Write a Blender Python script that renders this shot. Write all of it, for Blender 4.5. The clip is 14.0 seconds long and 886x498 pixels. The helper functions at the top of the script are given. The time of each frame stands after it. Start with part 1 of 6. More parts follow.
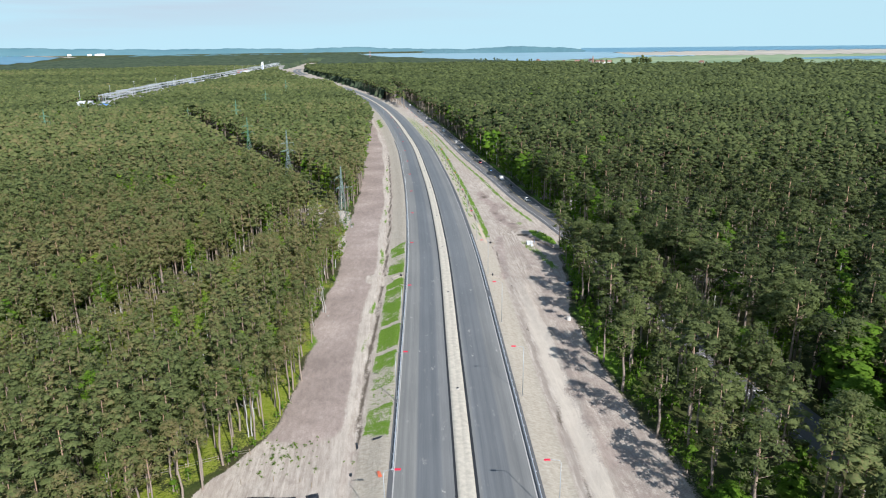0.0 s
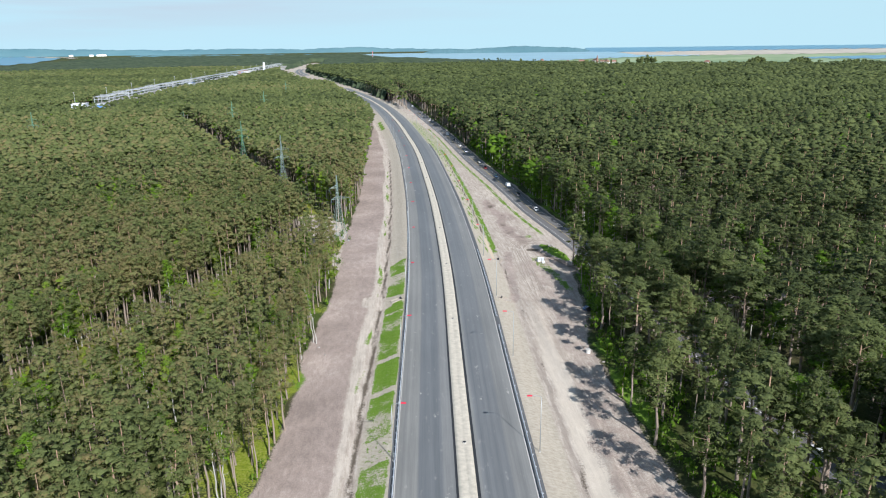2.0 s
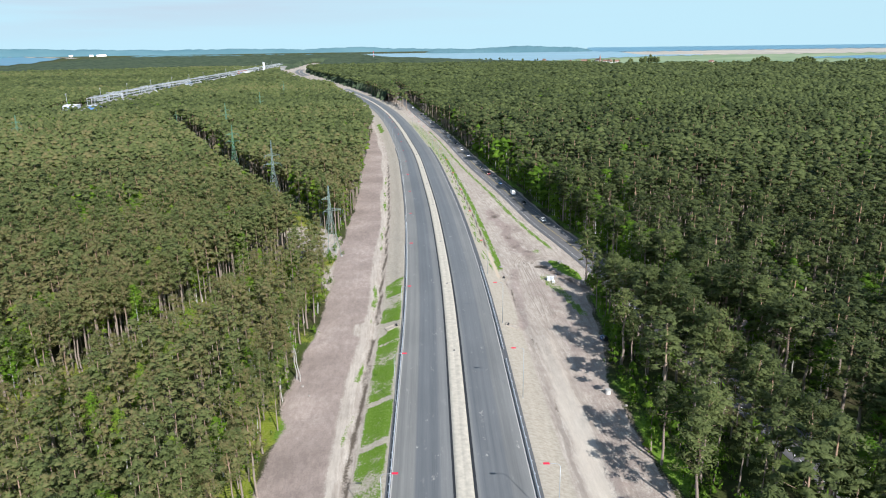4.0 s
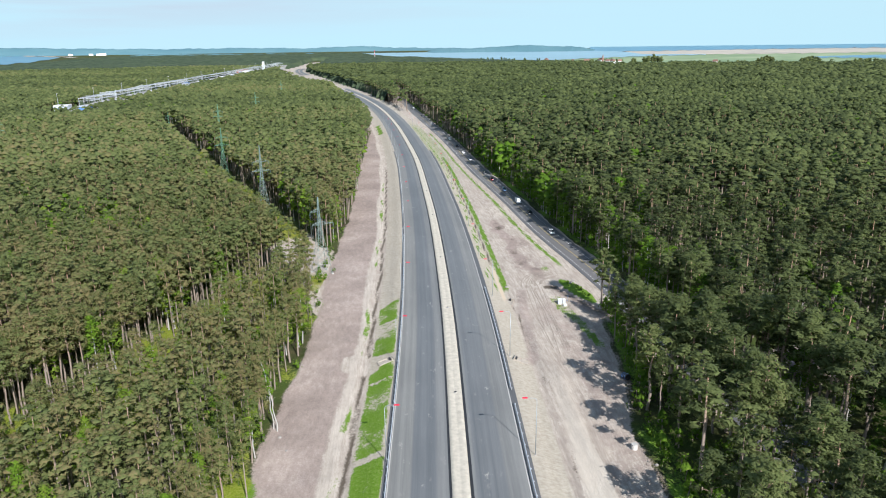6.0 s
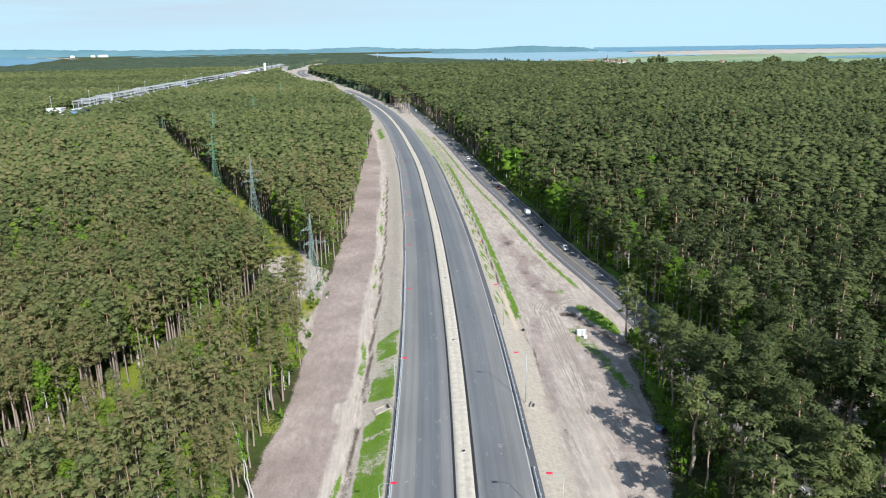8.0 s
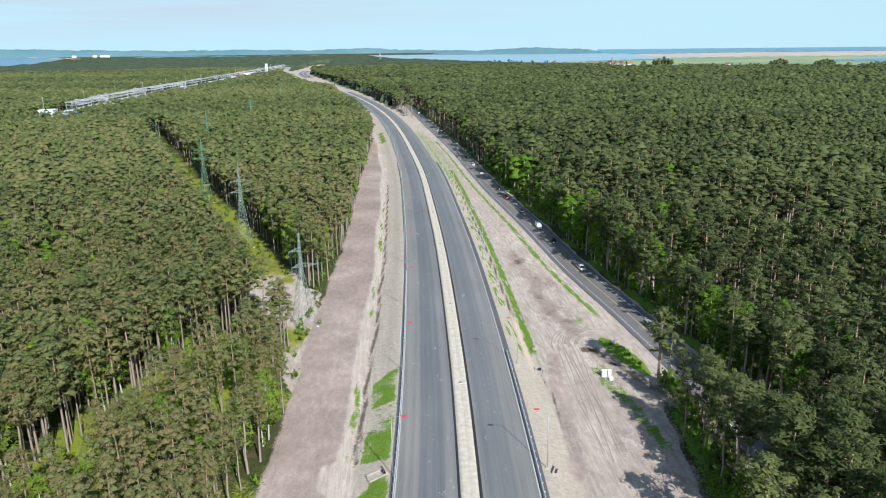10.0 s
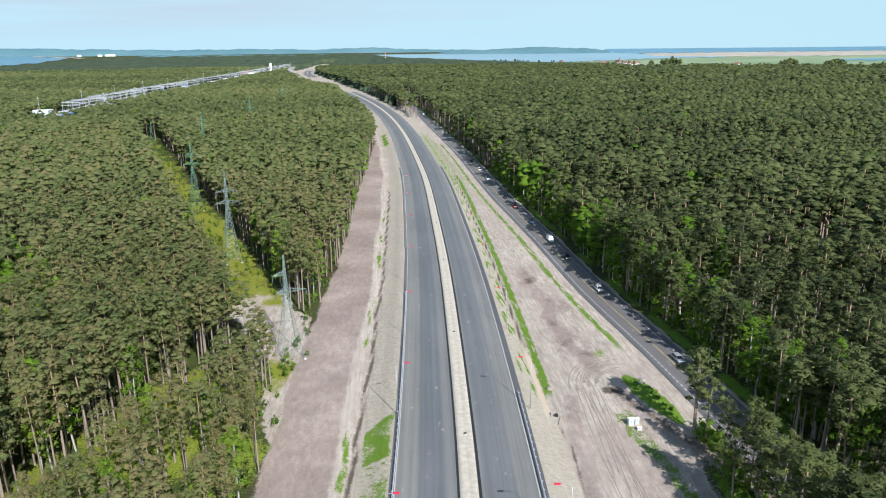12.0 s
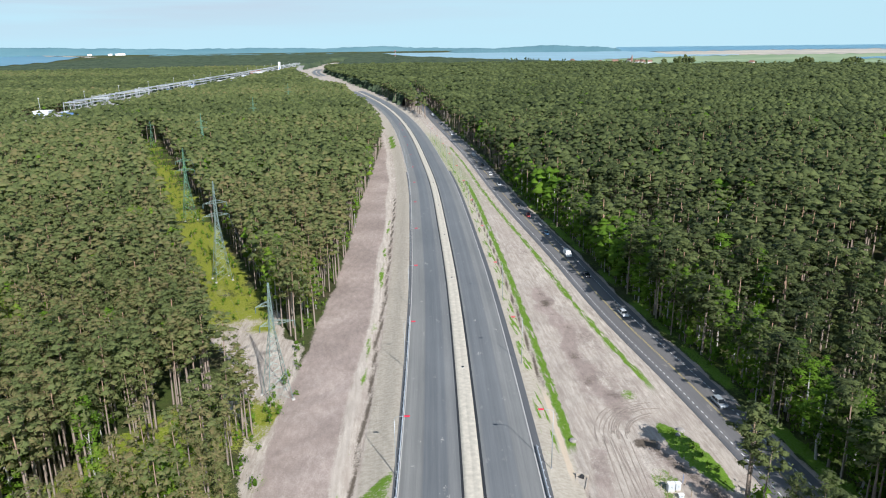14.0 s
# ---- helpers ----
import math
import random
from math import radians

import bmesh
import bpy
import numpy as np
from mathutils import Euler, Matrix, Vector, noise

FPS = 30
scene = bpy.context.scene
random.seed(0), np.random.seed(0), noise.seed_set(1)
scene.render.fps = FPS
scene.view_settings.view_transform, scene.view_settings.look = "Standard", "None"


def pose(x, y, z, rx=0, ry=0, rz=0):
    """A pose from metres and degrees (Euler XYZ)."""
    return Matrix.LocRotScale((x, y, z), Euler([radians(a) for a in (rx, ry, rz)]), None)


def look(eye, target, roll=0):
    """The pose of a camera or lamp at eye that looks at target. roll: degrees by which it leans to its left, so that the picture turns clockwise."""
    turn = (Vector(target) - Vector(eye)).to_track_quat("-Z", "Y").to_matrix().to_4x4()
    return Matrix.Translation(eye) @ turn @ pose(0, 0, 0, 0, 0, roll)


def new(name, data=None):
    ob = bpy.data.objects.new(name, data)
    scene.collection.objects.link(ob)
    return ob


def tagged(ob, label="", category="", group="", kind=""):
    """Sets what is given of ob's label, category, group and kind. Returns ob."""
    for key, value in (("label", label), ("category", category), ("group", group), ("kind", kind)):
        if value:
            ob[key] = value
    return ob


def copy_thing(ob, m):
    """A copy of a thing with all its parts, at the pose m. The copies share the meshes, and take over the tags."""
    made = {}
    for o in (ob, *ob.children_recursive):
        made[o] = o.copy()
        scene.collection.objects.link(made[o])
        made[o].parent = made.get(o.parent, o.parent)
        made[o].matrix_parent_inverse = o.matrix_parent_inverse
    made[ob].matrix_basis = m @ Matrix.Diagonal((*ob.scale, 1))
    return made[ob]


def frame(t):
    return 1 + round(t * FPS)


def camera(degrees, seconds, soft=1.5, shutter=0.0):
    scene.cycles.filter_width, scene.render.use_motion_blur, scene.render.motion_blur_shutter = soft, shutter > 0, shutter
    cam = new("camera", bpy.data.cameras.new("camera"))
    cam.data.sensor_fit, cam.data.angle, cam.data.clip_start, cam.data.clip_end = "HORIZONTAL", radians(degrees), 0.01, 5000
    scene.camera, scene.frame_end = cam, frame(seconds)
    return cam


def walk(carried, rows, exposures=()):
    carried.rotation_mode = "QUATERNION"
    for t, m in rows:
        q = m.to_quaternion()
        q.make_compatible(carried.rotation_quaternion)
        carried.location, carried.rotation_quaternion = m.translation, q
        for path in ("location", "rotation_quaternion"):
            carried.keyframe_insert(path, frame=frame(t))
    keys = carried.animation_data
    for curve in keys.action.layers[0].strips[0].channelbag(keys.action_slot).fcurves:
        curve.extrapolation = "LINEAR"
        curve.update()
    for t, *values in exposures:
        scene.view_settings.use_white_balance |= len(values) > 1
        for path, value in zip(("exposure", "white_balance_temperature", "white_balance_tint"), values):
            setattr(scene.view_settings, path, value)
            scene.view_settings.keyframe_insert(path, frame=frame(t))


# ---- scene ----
cam = camera(65.0, 14.0, 1.1)
# seconds, x, y, height, turn to the left, look up, lean to the left
PATH = [
    (0.0, 0.00, 0.00, 75.00, 0.177, -16.226, -0.634),
    (0.5, -0.14, 5.63, 75.01, 0.268, -16.225, -0.668),
    (1.0, -0.25, 11.21, 74.99, 0.368, -16.215, -0.716),
    (1.5, -0.29, 16.77, 74.99, 0.405, -16.223, -0.730),
    (2.0, -0.24, 22.51, 75.00, 0.441, -16.223, -0.733),
    (2.5, -0.36, 28.31, 74.95, 0.469, -16.223, -0.784),
    (3.0, -0.28, 33.78, 74.92, 0.532, -16.204, -0.818),
    (5.5, 0.22, 62.10, 74.61, 0.633, -16.282, -0.706),
    (6.0, 0.19, 67.94, 74.53, 0.679, -16.281, -0.723),
    (6.5, 0.08, 73.77, 74.47, 0.697, -16.246, -0.769),
    (7.0, -0.13, 79.61, 74.47, 0.742, -16.236, -0.796),
    (7.5, -0.38, 85.47, 74.47, 0.833, -16.218, -0.801),
    (8.0, -0.57, 91.33, 74.50, 0.942, -16.216, -0.842),
    (10.5, -1.92, 121.62, 73.82, 1.196, -16.089, -0.557),
    (11.0, -1.95, 127.26, 73.72, 1.324, -16.096, -0.545),
    (11.5, -1.73, 132.84, 73.71, 1.451, -16.111, -0.563),
    (12.0, -1.58, 138.19, 73.78, 1.588, -16.143, -0.594),
    (12.5, -1.46, 143.70, 73.76, 1.816, -16.156, -0.630),
    (13.0, -1.47, 149.11, 73.69, 2.017, -16.231, -0.635),
    (13.5, -1.55, 154.72, 73.76, 2.236, -16.243, -0.687),
    (14.0, -1.63, 160.38, 73.73, 2.419, -16.247, -0.696),
]
walk(cam, [(t, pose(x, y, z, 0, 0, turn) @ pose(0, 0, 0, 90 + up, 0, 0) @ pose(0, 0, 0, 0, 0, lean)) for t, x, y, z, turn, up, lean in PATH],
     exposures=((0.0, 0.36, 5980, 11), (3.5, 0.40, 5980, 11), (7.0, 0.45, 5980, 11), (10.5, 0.41, 5980, 11), (14.0, 0.37, 5980, 11)))

# ---- light ----
SUN_AZ, SUN_EL = radians(153.8), radians(35.5)
world = bpy.data.worlds.new("sky")
scene.world = world
world.use_nodes = True
wn, wl = world.node_tree.nodes, world.node_tree.links
wn.clear()
w_out, w_bg = wn.new("ShaderNodeOutputWorld"), wn.new("ShaderNodeBackground")
w_bg.inputs["Strength"].default_value = 0.084
sky = wn.new("ShaderNodeTexSky")
sky.sky_type, sky.sun_disc = "NISHITA", False
sky.sun_elevation, sky.sun_rotation = SUN_EL, SUN_AZ
sky.altitude, sky.air_density, sky.dust_density, sky.ozone_density = 60.0, 1.0, 0.4, 1.5
w_co, w_sep, w_max, w_com = wn.new("ShaderNodeTexCoord"), wn.new("ShaderNodeSeparateXYZ"), wn.new("ShaderNodeMath"), wn.new("ShaderNodeCombineXYZ")
w_max.operation = "MAXIMUM"
w_max.inputs[1].default_value = 0.20
wl.new(w_co.outputs["Generated"], w_sep.inputs[0])
wl.new(w_sep.outputs["X"], w_com.inputs["X"])
wl.new(w_sep.outputs["Y"], w_com.inputs["Y"])
wl.new(w_sep.outputs["Z"], w_max.inputs[0])
wl.new(w_max.outputs[0], w_com.inputs["Z"])
wl.new(w_com.outputs[0], sky.inputs["Vector"])
# thin cloud, drawn out along the horizon
w_map = wn.new("ShaderNodeMapping")
w_map.inputs["Scale"].default_value = (2.4, 2.4, 34.0)
w_map.inputs["Location"].default_value = (0.55, 0.0, 0.35)
w_noise = wn.new("ShaderNodeTexNoise")
w_noise.inputs["Scale"].default_value, w_noise.inputs["Detail"].default_value, w_noise.inputs["Roughness"].default_value = 1.0, 5.0, 0.5
w_ramp = wn.new("ShaderNodeValToRGB")
w_ramp.color_ramp.elements[0].position, w_ramp.color_ramp.elements[1].position = 0.34, 0.60
w_ramp.color_ramp.elements[0].color = (0.0, 0.0, 0.0, 1)
w_ramp.color_ramp.elements[1].color = (0.92, 0.92, 0.92, 1)
w_mix = wn.new("ShaderNodeMixRGB")
w_mix.inputs[2].default_value = (5.4, 6.0, 6.6, 1)
w_haze = wn.new("ShaderNodeMixRGB")
w_haze.inputs[2].default_value = (5.7, 8.1, 8.4, 1)
w_thick = wn.new("ShaderNodeMath")
w_thick.operation = "MULTIPLY"
w_thick.inputs[1].default_value = 0.84
wl.new(w_co.outputs["Generated"], w_map.inputs["Vector"])
wl.new(w_map.outputs[0], w_noise.inputs["Vector"])
wl.new(w_noise.outputs["Fac"], w_ramp.inputs[0])
w_low = wn.new("ShaderNodeMapRange")
w_low.inputs["From Min"].default_value, w_low.inputs["From Max"].default_value = 0.12, 0.45
w_low.inputs["To Min"].default_value, w_low.inputs["To Max"].default_value = 1.0, 0.12
w_fac = wn.new("ShaderNodeMath")
w_fac.operation = "MULTIPLY"
wl.new(w_sep.outputs["Z"], w_low.inputs["Value"])
wl.new(w_ramp.outputs[0], w_fac.inputs[0])
wl.new(w_low.outputs[0], w_fac.inputs[1])
# the cloud lies thicker to seaward and thins towards the horizon
w_side, w_up, w_bank = wn.new("ShaderNodeMapRange"), wn.new("ShaderNodeMapRange"), wn.new("ShaderNodeMath")
w_side.inputs["From Min"].default_value, w_side.inputs["From Max"].default_value = -0.45, 0.20
w_side.inputs["To Min"].default_value, w_side.inputs["To Max"].default_value = 1.0, 0.12
w_up.inputs["From Min"].default_value, w_up.inputs["From Max"].default_value = 0.01, 0.06
w_up.inputs["To Min"].default_value, w_up.inputs["To Max"].default_value = 0.10, 1.0
w_bank.operation = "MULTIPLY"
w_veil = wn.new("ShaderNodeMath")
w_veil.operation = "MULTIPLY"
wl.new(w_sep.outputs["X"], w_side.inputs["Value"])
wl.new(w_sep.outputs["Z"], w_up.inputs["Value"])
wl.new(w_side.outputs[0], w_bank.inputs[0])
wl.new(w_up.outputs[0], w_bank.inputs[1])
wl.new(w_fac.outputs[0], w_veil.inputs[0])
wl.new(w_bank.outputs[0], w_veil.inputs[1])
wl.new(w_veil.outputs[0], w_mix.inputs[0])
wl.new(w_low.outputs[0], w_thick.inputs[0])
wl.new(w_thick.outputs[0], w_haze.inputs[0])
wl.new(sky.outputs[0], w_haze.inputs[1])
wl.new(w_haze.outputs[0], w_mix.inputs[1])
wl.new(w_mix.outputs[0], w_bg.inputs["Color"])
wl.new(w_bg.outputs[0], w_out.inputs[0])

sun = new("sun", bpy.data.lights.new("sun", "SUN"))
sun.data.energy, sun.data.angle, sun.data.color = 5.0, radians(0.53), (1.0, 0.95, 0.87)
sun_way = Vector((math.sin(SUN_AZ) * math.cos(SUN_EL), math.cos(SUN_AZ) * math.cos(SUN_EL), math.sin(SUN_EL)))
sun.matrix_world = look(sun_way * 300, (0, 0, 0))


# ---- materials ----
class Nodes:
    """Short hand for a material's nodes."""

    def __init__(self, name):
        self.m = bpy.data.materials.new(name)
        self.m.use_nodes = True
        self.t = self.m.node_tree
        self.p = self.t.nodes["Principled BSDF"]
        self.out = self.t.nodes["Material Output"]

    def put(self, socket, value):
        if isinstance(value, bpy.types.NodeSocket):
            self.t.links.new(value, socket)
        else:
            socket.default_value = value

    def coords(self, kind="Object", scale=(1, 1, 1)):
        n, k = self.t.nodes.new("ShaderNodeMapping"), self.t.nodes.new("ShaderNodeTexCoord")
        n.inputs["Scale"].default_value = scale
        self.t.links.new(k.outputs[kind], n.inputs["Vector"])
        return n.outputs[0]

    def noise(self, co, scale, detail=4.0, rough=0.55):
        n = self.t.nodes.new("ShaderNodeTexNoise")
        n.inputs["Scale"].default_value, n.inputs["Detail"].default_value, n.inputs["Roughness"].default_value = scale, detail, rough
        self.put(n.inputs["Vector"], co)
        return n.outputs["Fac"]

    def ramp(self, fac, stops):
        n = self.t.nodes.new("ShaderNodeValToRGB")
        e = n.color_ramp.elements
        e[1].position, e[0].position = stops[-1][0], stops[0][0]
        for pos, col in stops[1:-1]:
            e.new(pos)
        for k, (pos, col) in enumerate(stops):
            e[k].color = (*col, 1) if len(col) == 3 else (col[0], col[0], col[0], 1)
        self.put(n.inputs[0], fac)
        return n.outputs[0]

    def mix(self, fac, a, b, how="MIX"):
        n = self.t.nodes.new("ShaderNodeMixRGB")
        n.blend_type = how
        self.put(n.inputs[0], fac)
        for s, v in ((n.inputs[1], a), (n.inputs[2], b)):
            self.put(s, (*v, 1) if isinstance(v, tuple) and len(v) == 3 else v)
        return n.outputs[0]

    def math(self, op, a, b=0.0, c=0.0):
        n = self.t.nodes.new("ShaderNodeMath")
        n.operation = op
        for k, v in enumerate((a, b, c)):
            self.put(n.inputs[k], v)
        return n.outputs[0]

    def attr(self, name, out="Fac"):
        n = self.t.nodes.new("ShaderNodeAttribute")
        n.attribute_name = name
        return n.outputs[out]

    def split(self, colour):
        n = self.t.nodes.new("ShaderNodeSeparateColor")
        self.put(n.inputs[0], colour)
        return n.outputs

    def bump(self, height, strength, distance):
        n = self.t.nodes.new("ShaderNodeBump")
        n.inputs["Strength"].default_value, n.inputs["Distance"].default_value = strength, distance
        self.put(n.inputs["Height"], height)
        self.put(self.p.inputs["Normal"], n.outputs[0])

    def done(self, colour, rough=0.8, metal=0.0, spec=0.3):
        self.put(self.p.inputs["Base Color"], (*colour, 1) if isinstance(colour, tuple) else colour)
        self.put(self.p.inputs["Roughness"], rough)
        self.put(self.p.inputs["Metallic"], metal)
        self.p.inputs["Specular IOR Level"].default_value = spec
        return self.m


def plain(name, colour, rough=0.6, metal=0.0, vary=0.25, scale=3.0, spec=0.4):
    n = Nodes(name)
    f = n.noise(n.coords(), scale, 5)
    dark = tuple(c * (1 - vary) for c in colour)
    light = tuple(min(1.0, c * (1 + vary)) for c in colour)
    g = n.noise(n.coords(), scale * 14, 3)
    c = n.ramp(n.math("ADD", n.math("MULTIPLY", f, 0.65), n.math("MULTIPLY", g, 0.35)), [(0.3, dark), (0.7, light)])
    return n.done(c, rough, metal, spec)


def foliage(name, dark, light, odd, single):
    """Needles and leaves: each tree has its own tone, each tuft a slight shift."""
    n = Nodes(name)
    if single:
        k = n.t.nodes.new("ShaderNodeObjectInfo")
        tone = n.split(k.outputs["Color"])["Red"]
    else:
        tone = n.attr("tone")
    leaf = n.attr("tuft")
    big = n.noise(n.coords("Object", (1, 1, 0.2)), 0.012, 3)
    f = n.math("ADD", n.math("MULTIPLY", tone, 0.50), n.math("MULTIPLY", leaf, 0.34))
    f = n.math("ADD", f, n.math("MULTIPLY", big, 0.30))
    # sprays of needles or leaves; noise darkens the gaps between them as painted shade
    spray = n.noise(n.coords(), 0.9, 2, 0.5)
    grain = n.noise(n.coords("Object", (1, 1, 1.6)), 3.1, 3, 0.6)
    f = n.math("ADD", f, n.math("ADD", n.math("MULTIPLY", n.math("SUBTRACT", spray, 0.5), 0.45), n.math("MULTIPLY", n.math("SUBTRACT", grain, 0.5), 0.85)))
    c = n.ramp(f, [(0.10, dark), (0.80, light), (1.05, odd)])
    n.bump(n.math("ADD", grain, n.math("MULTIPLY", spray, 0.8)), 0.6, 0.35)
    n.p.inputs["Roughness"].default_value = 0.75
    n.p.inputs["Specular IOR Level"].default_value = 0.18
    n.put(n.p.inputs["Base Color"], c)
    thin = n.t.nodes.new("ShaderNodeBsdfTranslucent")
    n.put(thin.inputs["Color"], n.mix(1.0, c, (1.15, 1.25, 0.7), "MULTIPLY"))
    both = n.t.nodes.new("ShaderNodeMixShader")
    both.inputs[0].default_value = 0.40
    n.t.links.new(n.p.outputs[0], both.inputs[1])
    n.t.links.new(thin.outputs[0], both.inputs[2])
    n.t.links.new(both.outputs[0], n.out.inputs[0])
    return n.m


def make_bark(name, low, high, split):
    n = Nodes(name)
    g = n.t.nodes.new("ShaderNodeSeparateXYZ")
    n.put(g.inputs[0], n.coords("Object"))
    h = n.math("DIVIDE", g.outputs["Z"], split)
    f = n.noise(n.coords("Object", (6, 6, 1.2)), 2.0, 5)
    c = n.mix(n.ramp(h, [(0.45, (0.0,)), (1.0, (1.0,))]), low, high)
    c = n.mix(n.ramp(f, [(0.3, (0.55,)), (0.7, (0.0,))]), c, tuple(v * 0.45 for v in low))
    n.bump(f, 0.5, 0.03)
    return n.done(c, 0.9)


def make_ground():
    n = Nodes("ground_cover")
    co = n.coords()
    lane = n.attr("lane", "Vector")

    def along(sx, sy):
        k = n.t.nodes.new("ShaderNodeMapping")
        k.inputs["Scale"].default_value = (sx, sy, 1.0)
        n.put(k.inputs["Vector"], lane)
        return k.outputs[0]

    zone = n.split(n.attr("zone", "Color"))
    edge = n.noise(co, 0.35, 5, 0.6)
    fine = n.noise(co, 2.4, 6, 0.65)
    grit = n.noise(co, 14.0, 3, 0.6)
    wide = n.noise(co, 0.045, 4, 0.5)
    wob = n.math("MULTIPLY", n.math("SUBTRACT", n.math("ADD", n.math("MULTIPLY", edge, 0.4), n.math("MULTIPLY", fine, 0.6)), 0.5), 1.7)

    def cover(f, lo=0.42, hi=0.58):
        return n.ramp(n.math("ADD", f, wob), [(lo, (0.0,)), (hi, (1.0,))])

    floor_c = n.mix(n.ramp(edge, [(0.35, (0.0,)), (0.65, (1.0,))]), (0.042, 0.052, 0.016), (0.100, 0.080, 0.042))
    floor_c = n.mix(n.ramp(wide, [(0.4, (0.0,)), (0.65, (0.7,))]), floor_c, (0.075, 0.125, 0.018))
    floor_c = n.mix(n.ramp(fine, [(0.3, (0.6,)), (0.6, (0.0,))]), floor_c, (0.02, 0.026, 0.01))
    # sand, drawn out along the works by passing wheels
    run = n.noise(along(1.0, 0.14), 0.9, 7, 0.66)
    ruts = n.noise(along(1.0, 0.03), 1.4, 4, 0.6)
    clods = n.noise(along(1.0, 0.55), 0.55, 8, 0.72)
    sand = n.ramp(n.math("ADD", n.math("MULTIPLY", run, 0.40), n.math("ADD", n.math("MULTIPLY", ruts, 0.30), n.math("MULTIPLY", clods, 0.30))), [(0.36, (0.30, 0.247, 0.207)), (0.5, (0.485, 0.418, 0.350)), (0.63, (0.665, 0.595, 0.507))])
    sand = n.mix(n.ramp(clods, [(0.555, (0.0,)), (0.62, (0.28,))]), sand, (0.66, 0.595, 0.51))
    sand = n.mix(n.ramp(clods, [(0.37, (0.36,)), (0.43, (0.0,))]), sand, (0.30, 0.25, 0.21))
    sand = n.mix(n.ramp(wide, [(0.40, (0.0,)), (0.64, (0.45,))]), sand, (0.37, 0.305, 0.255))
    sand = n.mix(n.ramp(grit, [(0.32, (0.45,)), (0.5, (0.0,))]), sand, (0.22, 0.18, 0.15))
    # bands along the works: graded banks, a bright driven track and the ruts beside it
    across, ahead = n.split(lane)["Red"], n.split(lane)["Green"]
    warped = n.math("ADD", across, n.math("MULTIPLY", n.math("SUBTRACT", n.noise(along(0.2, 0.2), 0.35, 4, 0.6), 0.5), 3.0))

    def band(v, d0, d1, edge=0.5):
        pos = [(k + 40) / 80 for k in (d0 - edge, d0, d1, d1 + edge)]
        return n.ramp(n.math("MULTIPLY", n.math("ADD", v, 40.0), 1 / 80.0), [(pos[0], (0.0,)), (pos[1], (1.0,)), (pos[2], (1.0,)), (pos[3], (0.0,))])

    near_end = n.ramp(n.math("MULTIPLY", n.math("ADD", ahead, n.math("MULTIPLY", edge, 40.0)), 1 / 300.0), [(0.68, (1.0,)), (0.82, (0.0,))])
    combed = n.ramp(n.noise(along(0.12, 1.7), 1.0, 4, 0.6), [(0.35, (0.37, 0.325, 0.255)), (0.62, (0.50, 0.45, 0.36))])
    sand = n.mix(n.math("MULTIPLY", n.math("ADD", band(across, 13.8, 19.4), band(across, -20.2, -14.2)), 0.75), sand, combed)
    sand = n.mix(n.math("MULTIPLY", n.math("MULTIPLY", band(warped, 22.6, 26.0, 0.9), near_end), 0.62), sand, (0.66, 0.585, 0.485))
    sand = n.mix(n.math("MULTIPLY", band(warped, -25.2, -23.6, 0.6), 0.25), sand, (0.66, 0.59, 0.50))
    for d0, d1, much in ((20.6, 21.3, 0.55), (27.0, 28.2, 0.50), (30.6, 31.2, 0.40)):
        sand = n.mix(n.math("MULTIPLY", n.math("MULTIPLY", band(warped, d0, d1, 0.25), near_end), much), sand, (0.31, 0.26, 0.22))
    soil = n.ramp(n.math("ADD", n.math("MULTIPLY", fine, 0.22), n.math("ADD", n.math("MULTIPLY", wide, 0.40), n.math("MULTIPLY", clods, 0.38))), [(0.40, (0.275, 0.220, 0.190)), (0.52, (0.385, 0.309, 0.266)), (0.62, (0.515, 0.424, 0.368))])
    soil = n.mix(n.ramp(grit, [(0.3, (0.4,)), (0.55, (0.0,))]), soil, (0.13, 0.10, 0.085))
    turf = n.ramp(n.math("ADD", n.math("MULTIPLY", fine, 0.6), n.math("MULTIPLY", grit, 0.4)), [(0.28, (0.055, 0.100, 0.014)), (0.48, (0.120, 0.228, 0.014)), (0.62, (0.195, 0.262, 0.065)), (0.68, (0.38, 0.37, 0.25))])
    c = n.mix(cover(zone["Red"]), floor_c, sand)
    c = n.mix(cover(zone["Blue"], 0.35, 0.65), c, soil)
    # bare strips between the panels of turf on the bank: (middle, half width, strength)
    slant = n.math("ADD", n.math("MULTIPLY", n.math("SUBTRACT", n.math("SUBTRACT", ahead, n.math("MULTIPLY", n.math("ADD", across, 17.0), 0.32)), 120.0), 1 / 160.0), n.math("MULTIPLY", n.math("SUBTRACT", fine, 0.5), 0.016))
    cuts = ((142.0, 4.6, 0.62), (166.3, 1.0, 0.95), (184.0, 0.8, 0.95), (205.0, 0.5, 0.45), (215.5, 0.8, 0.5), (249.0, 3.2, 0.6))
    stops = []
    for mid, half, much in cuts:
        stops += [((mid - half - 0.5 - 120) / 160, (0.0,)), ((mid - half - 120) / 160, (much,)), ((mid + half - 120) / 160, (much,)), ((mid + half + 0.5 - 120) / 160, (0.0,))]
    cut = n.math("MULTIPLY", n.ramp(slant, stops), band(across, -20.4, -14.1, 0.1))
    scraped = n.ramp(n.math("ADD", cut, n.math("MULTIPLY", n.math("SUBTRACT", n.noise(along(0.8, 1.0), 0.9, 5, 0.65), 0.5), 1.7)), [(0.40, (0.0,)), (0.55, (1.0,))])
    # narrow runs of turf along the ditch and the old road
    ragged = n.math("MULTIPLY", n.math("SUBTRACT", n.noise(along(0.4, 0.25), 1.1, 5, 0.65), 0.5), 2.6)
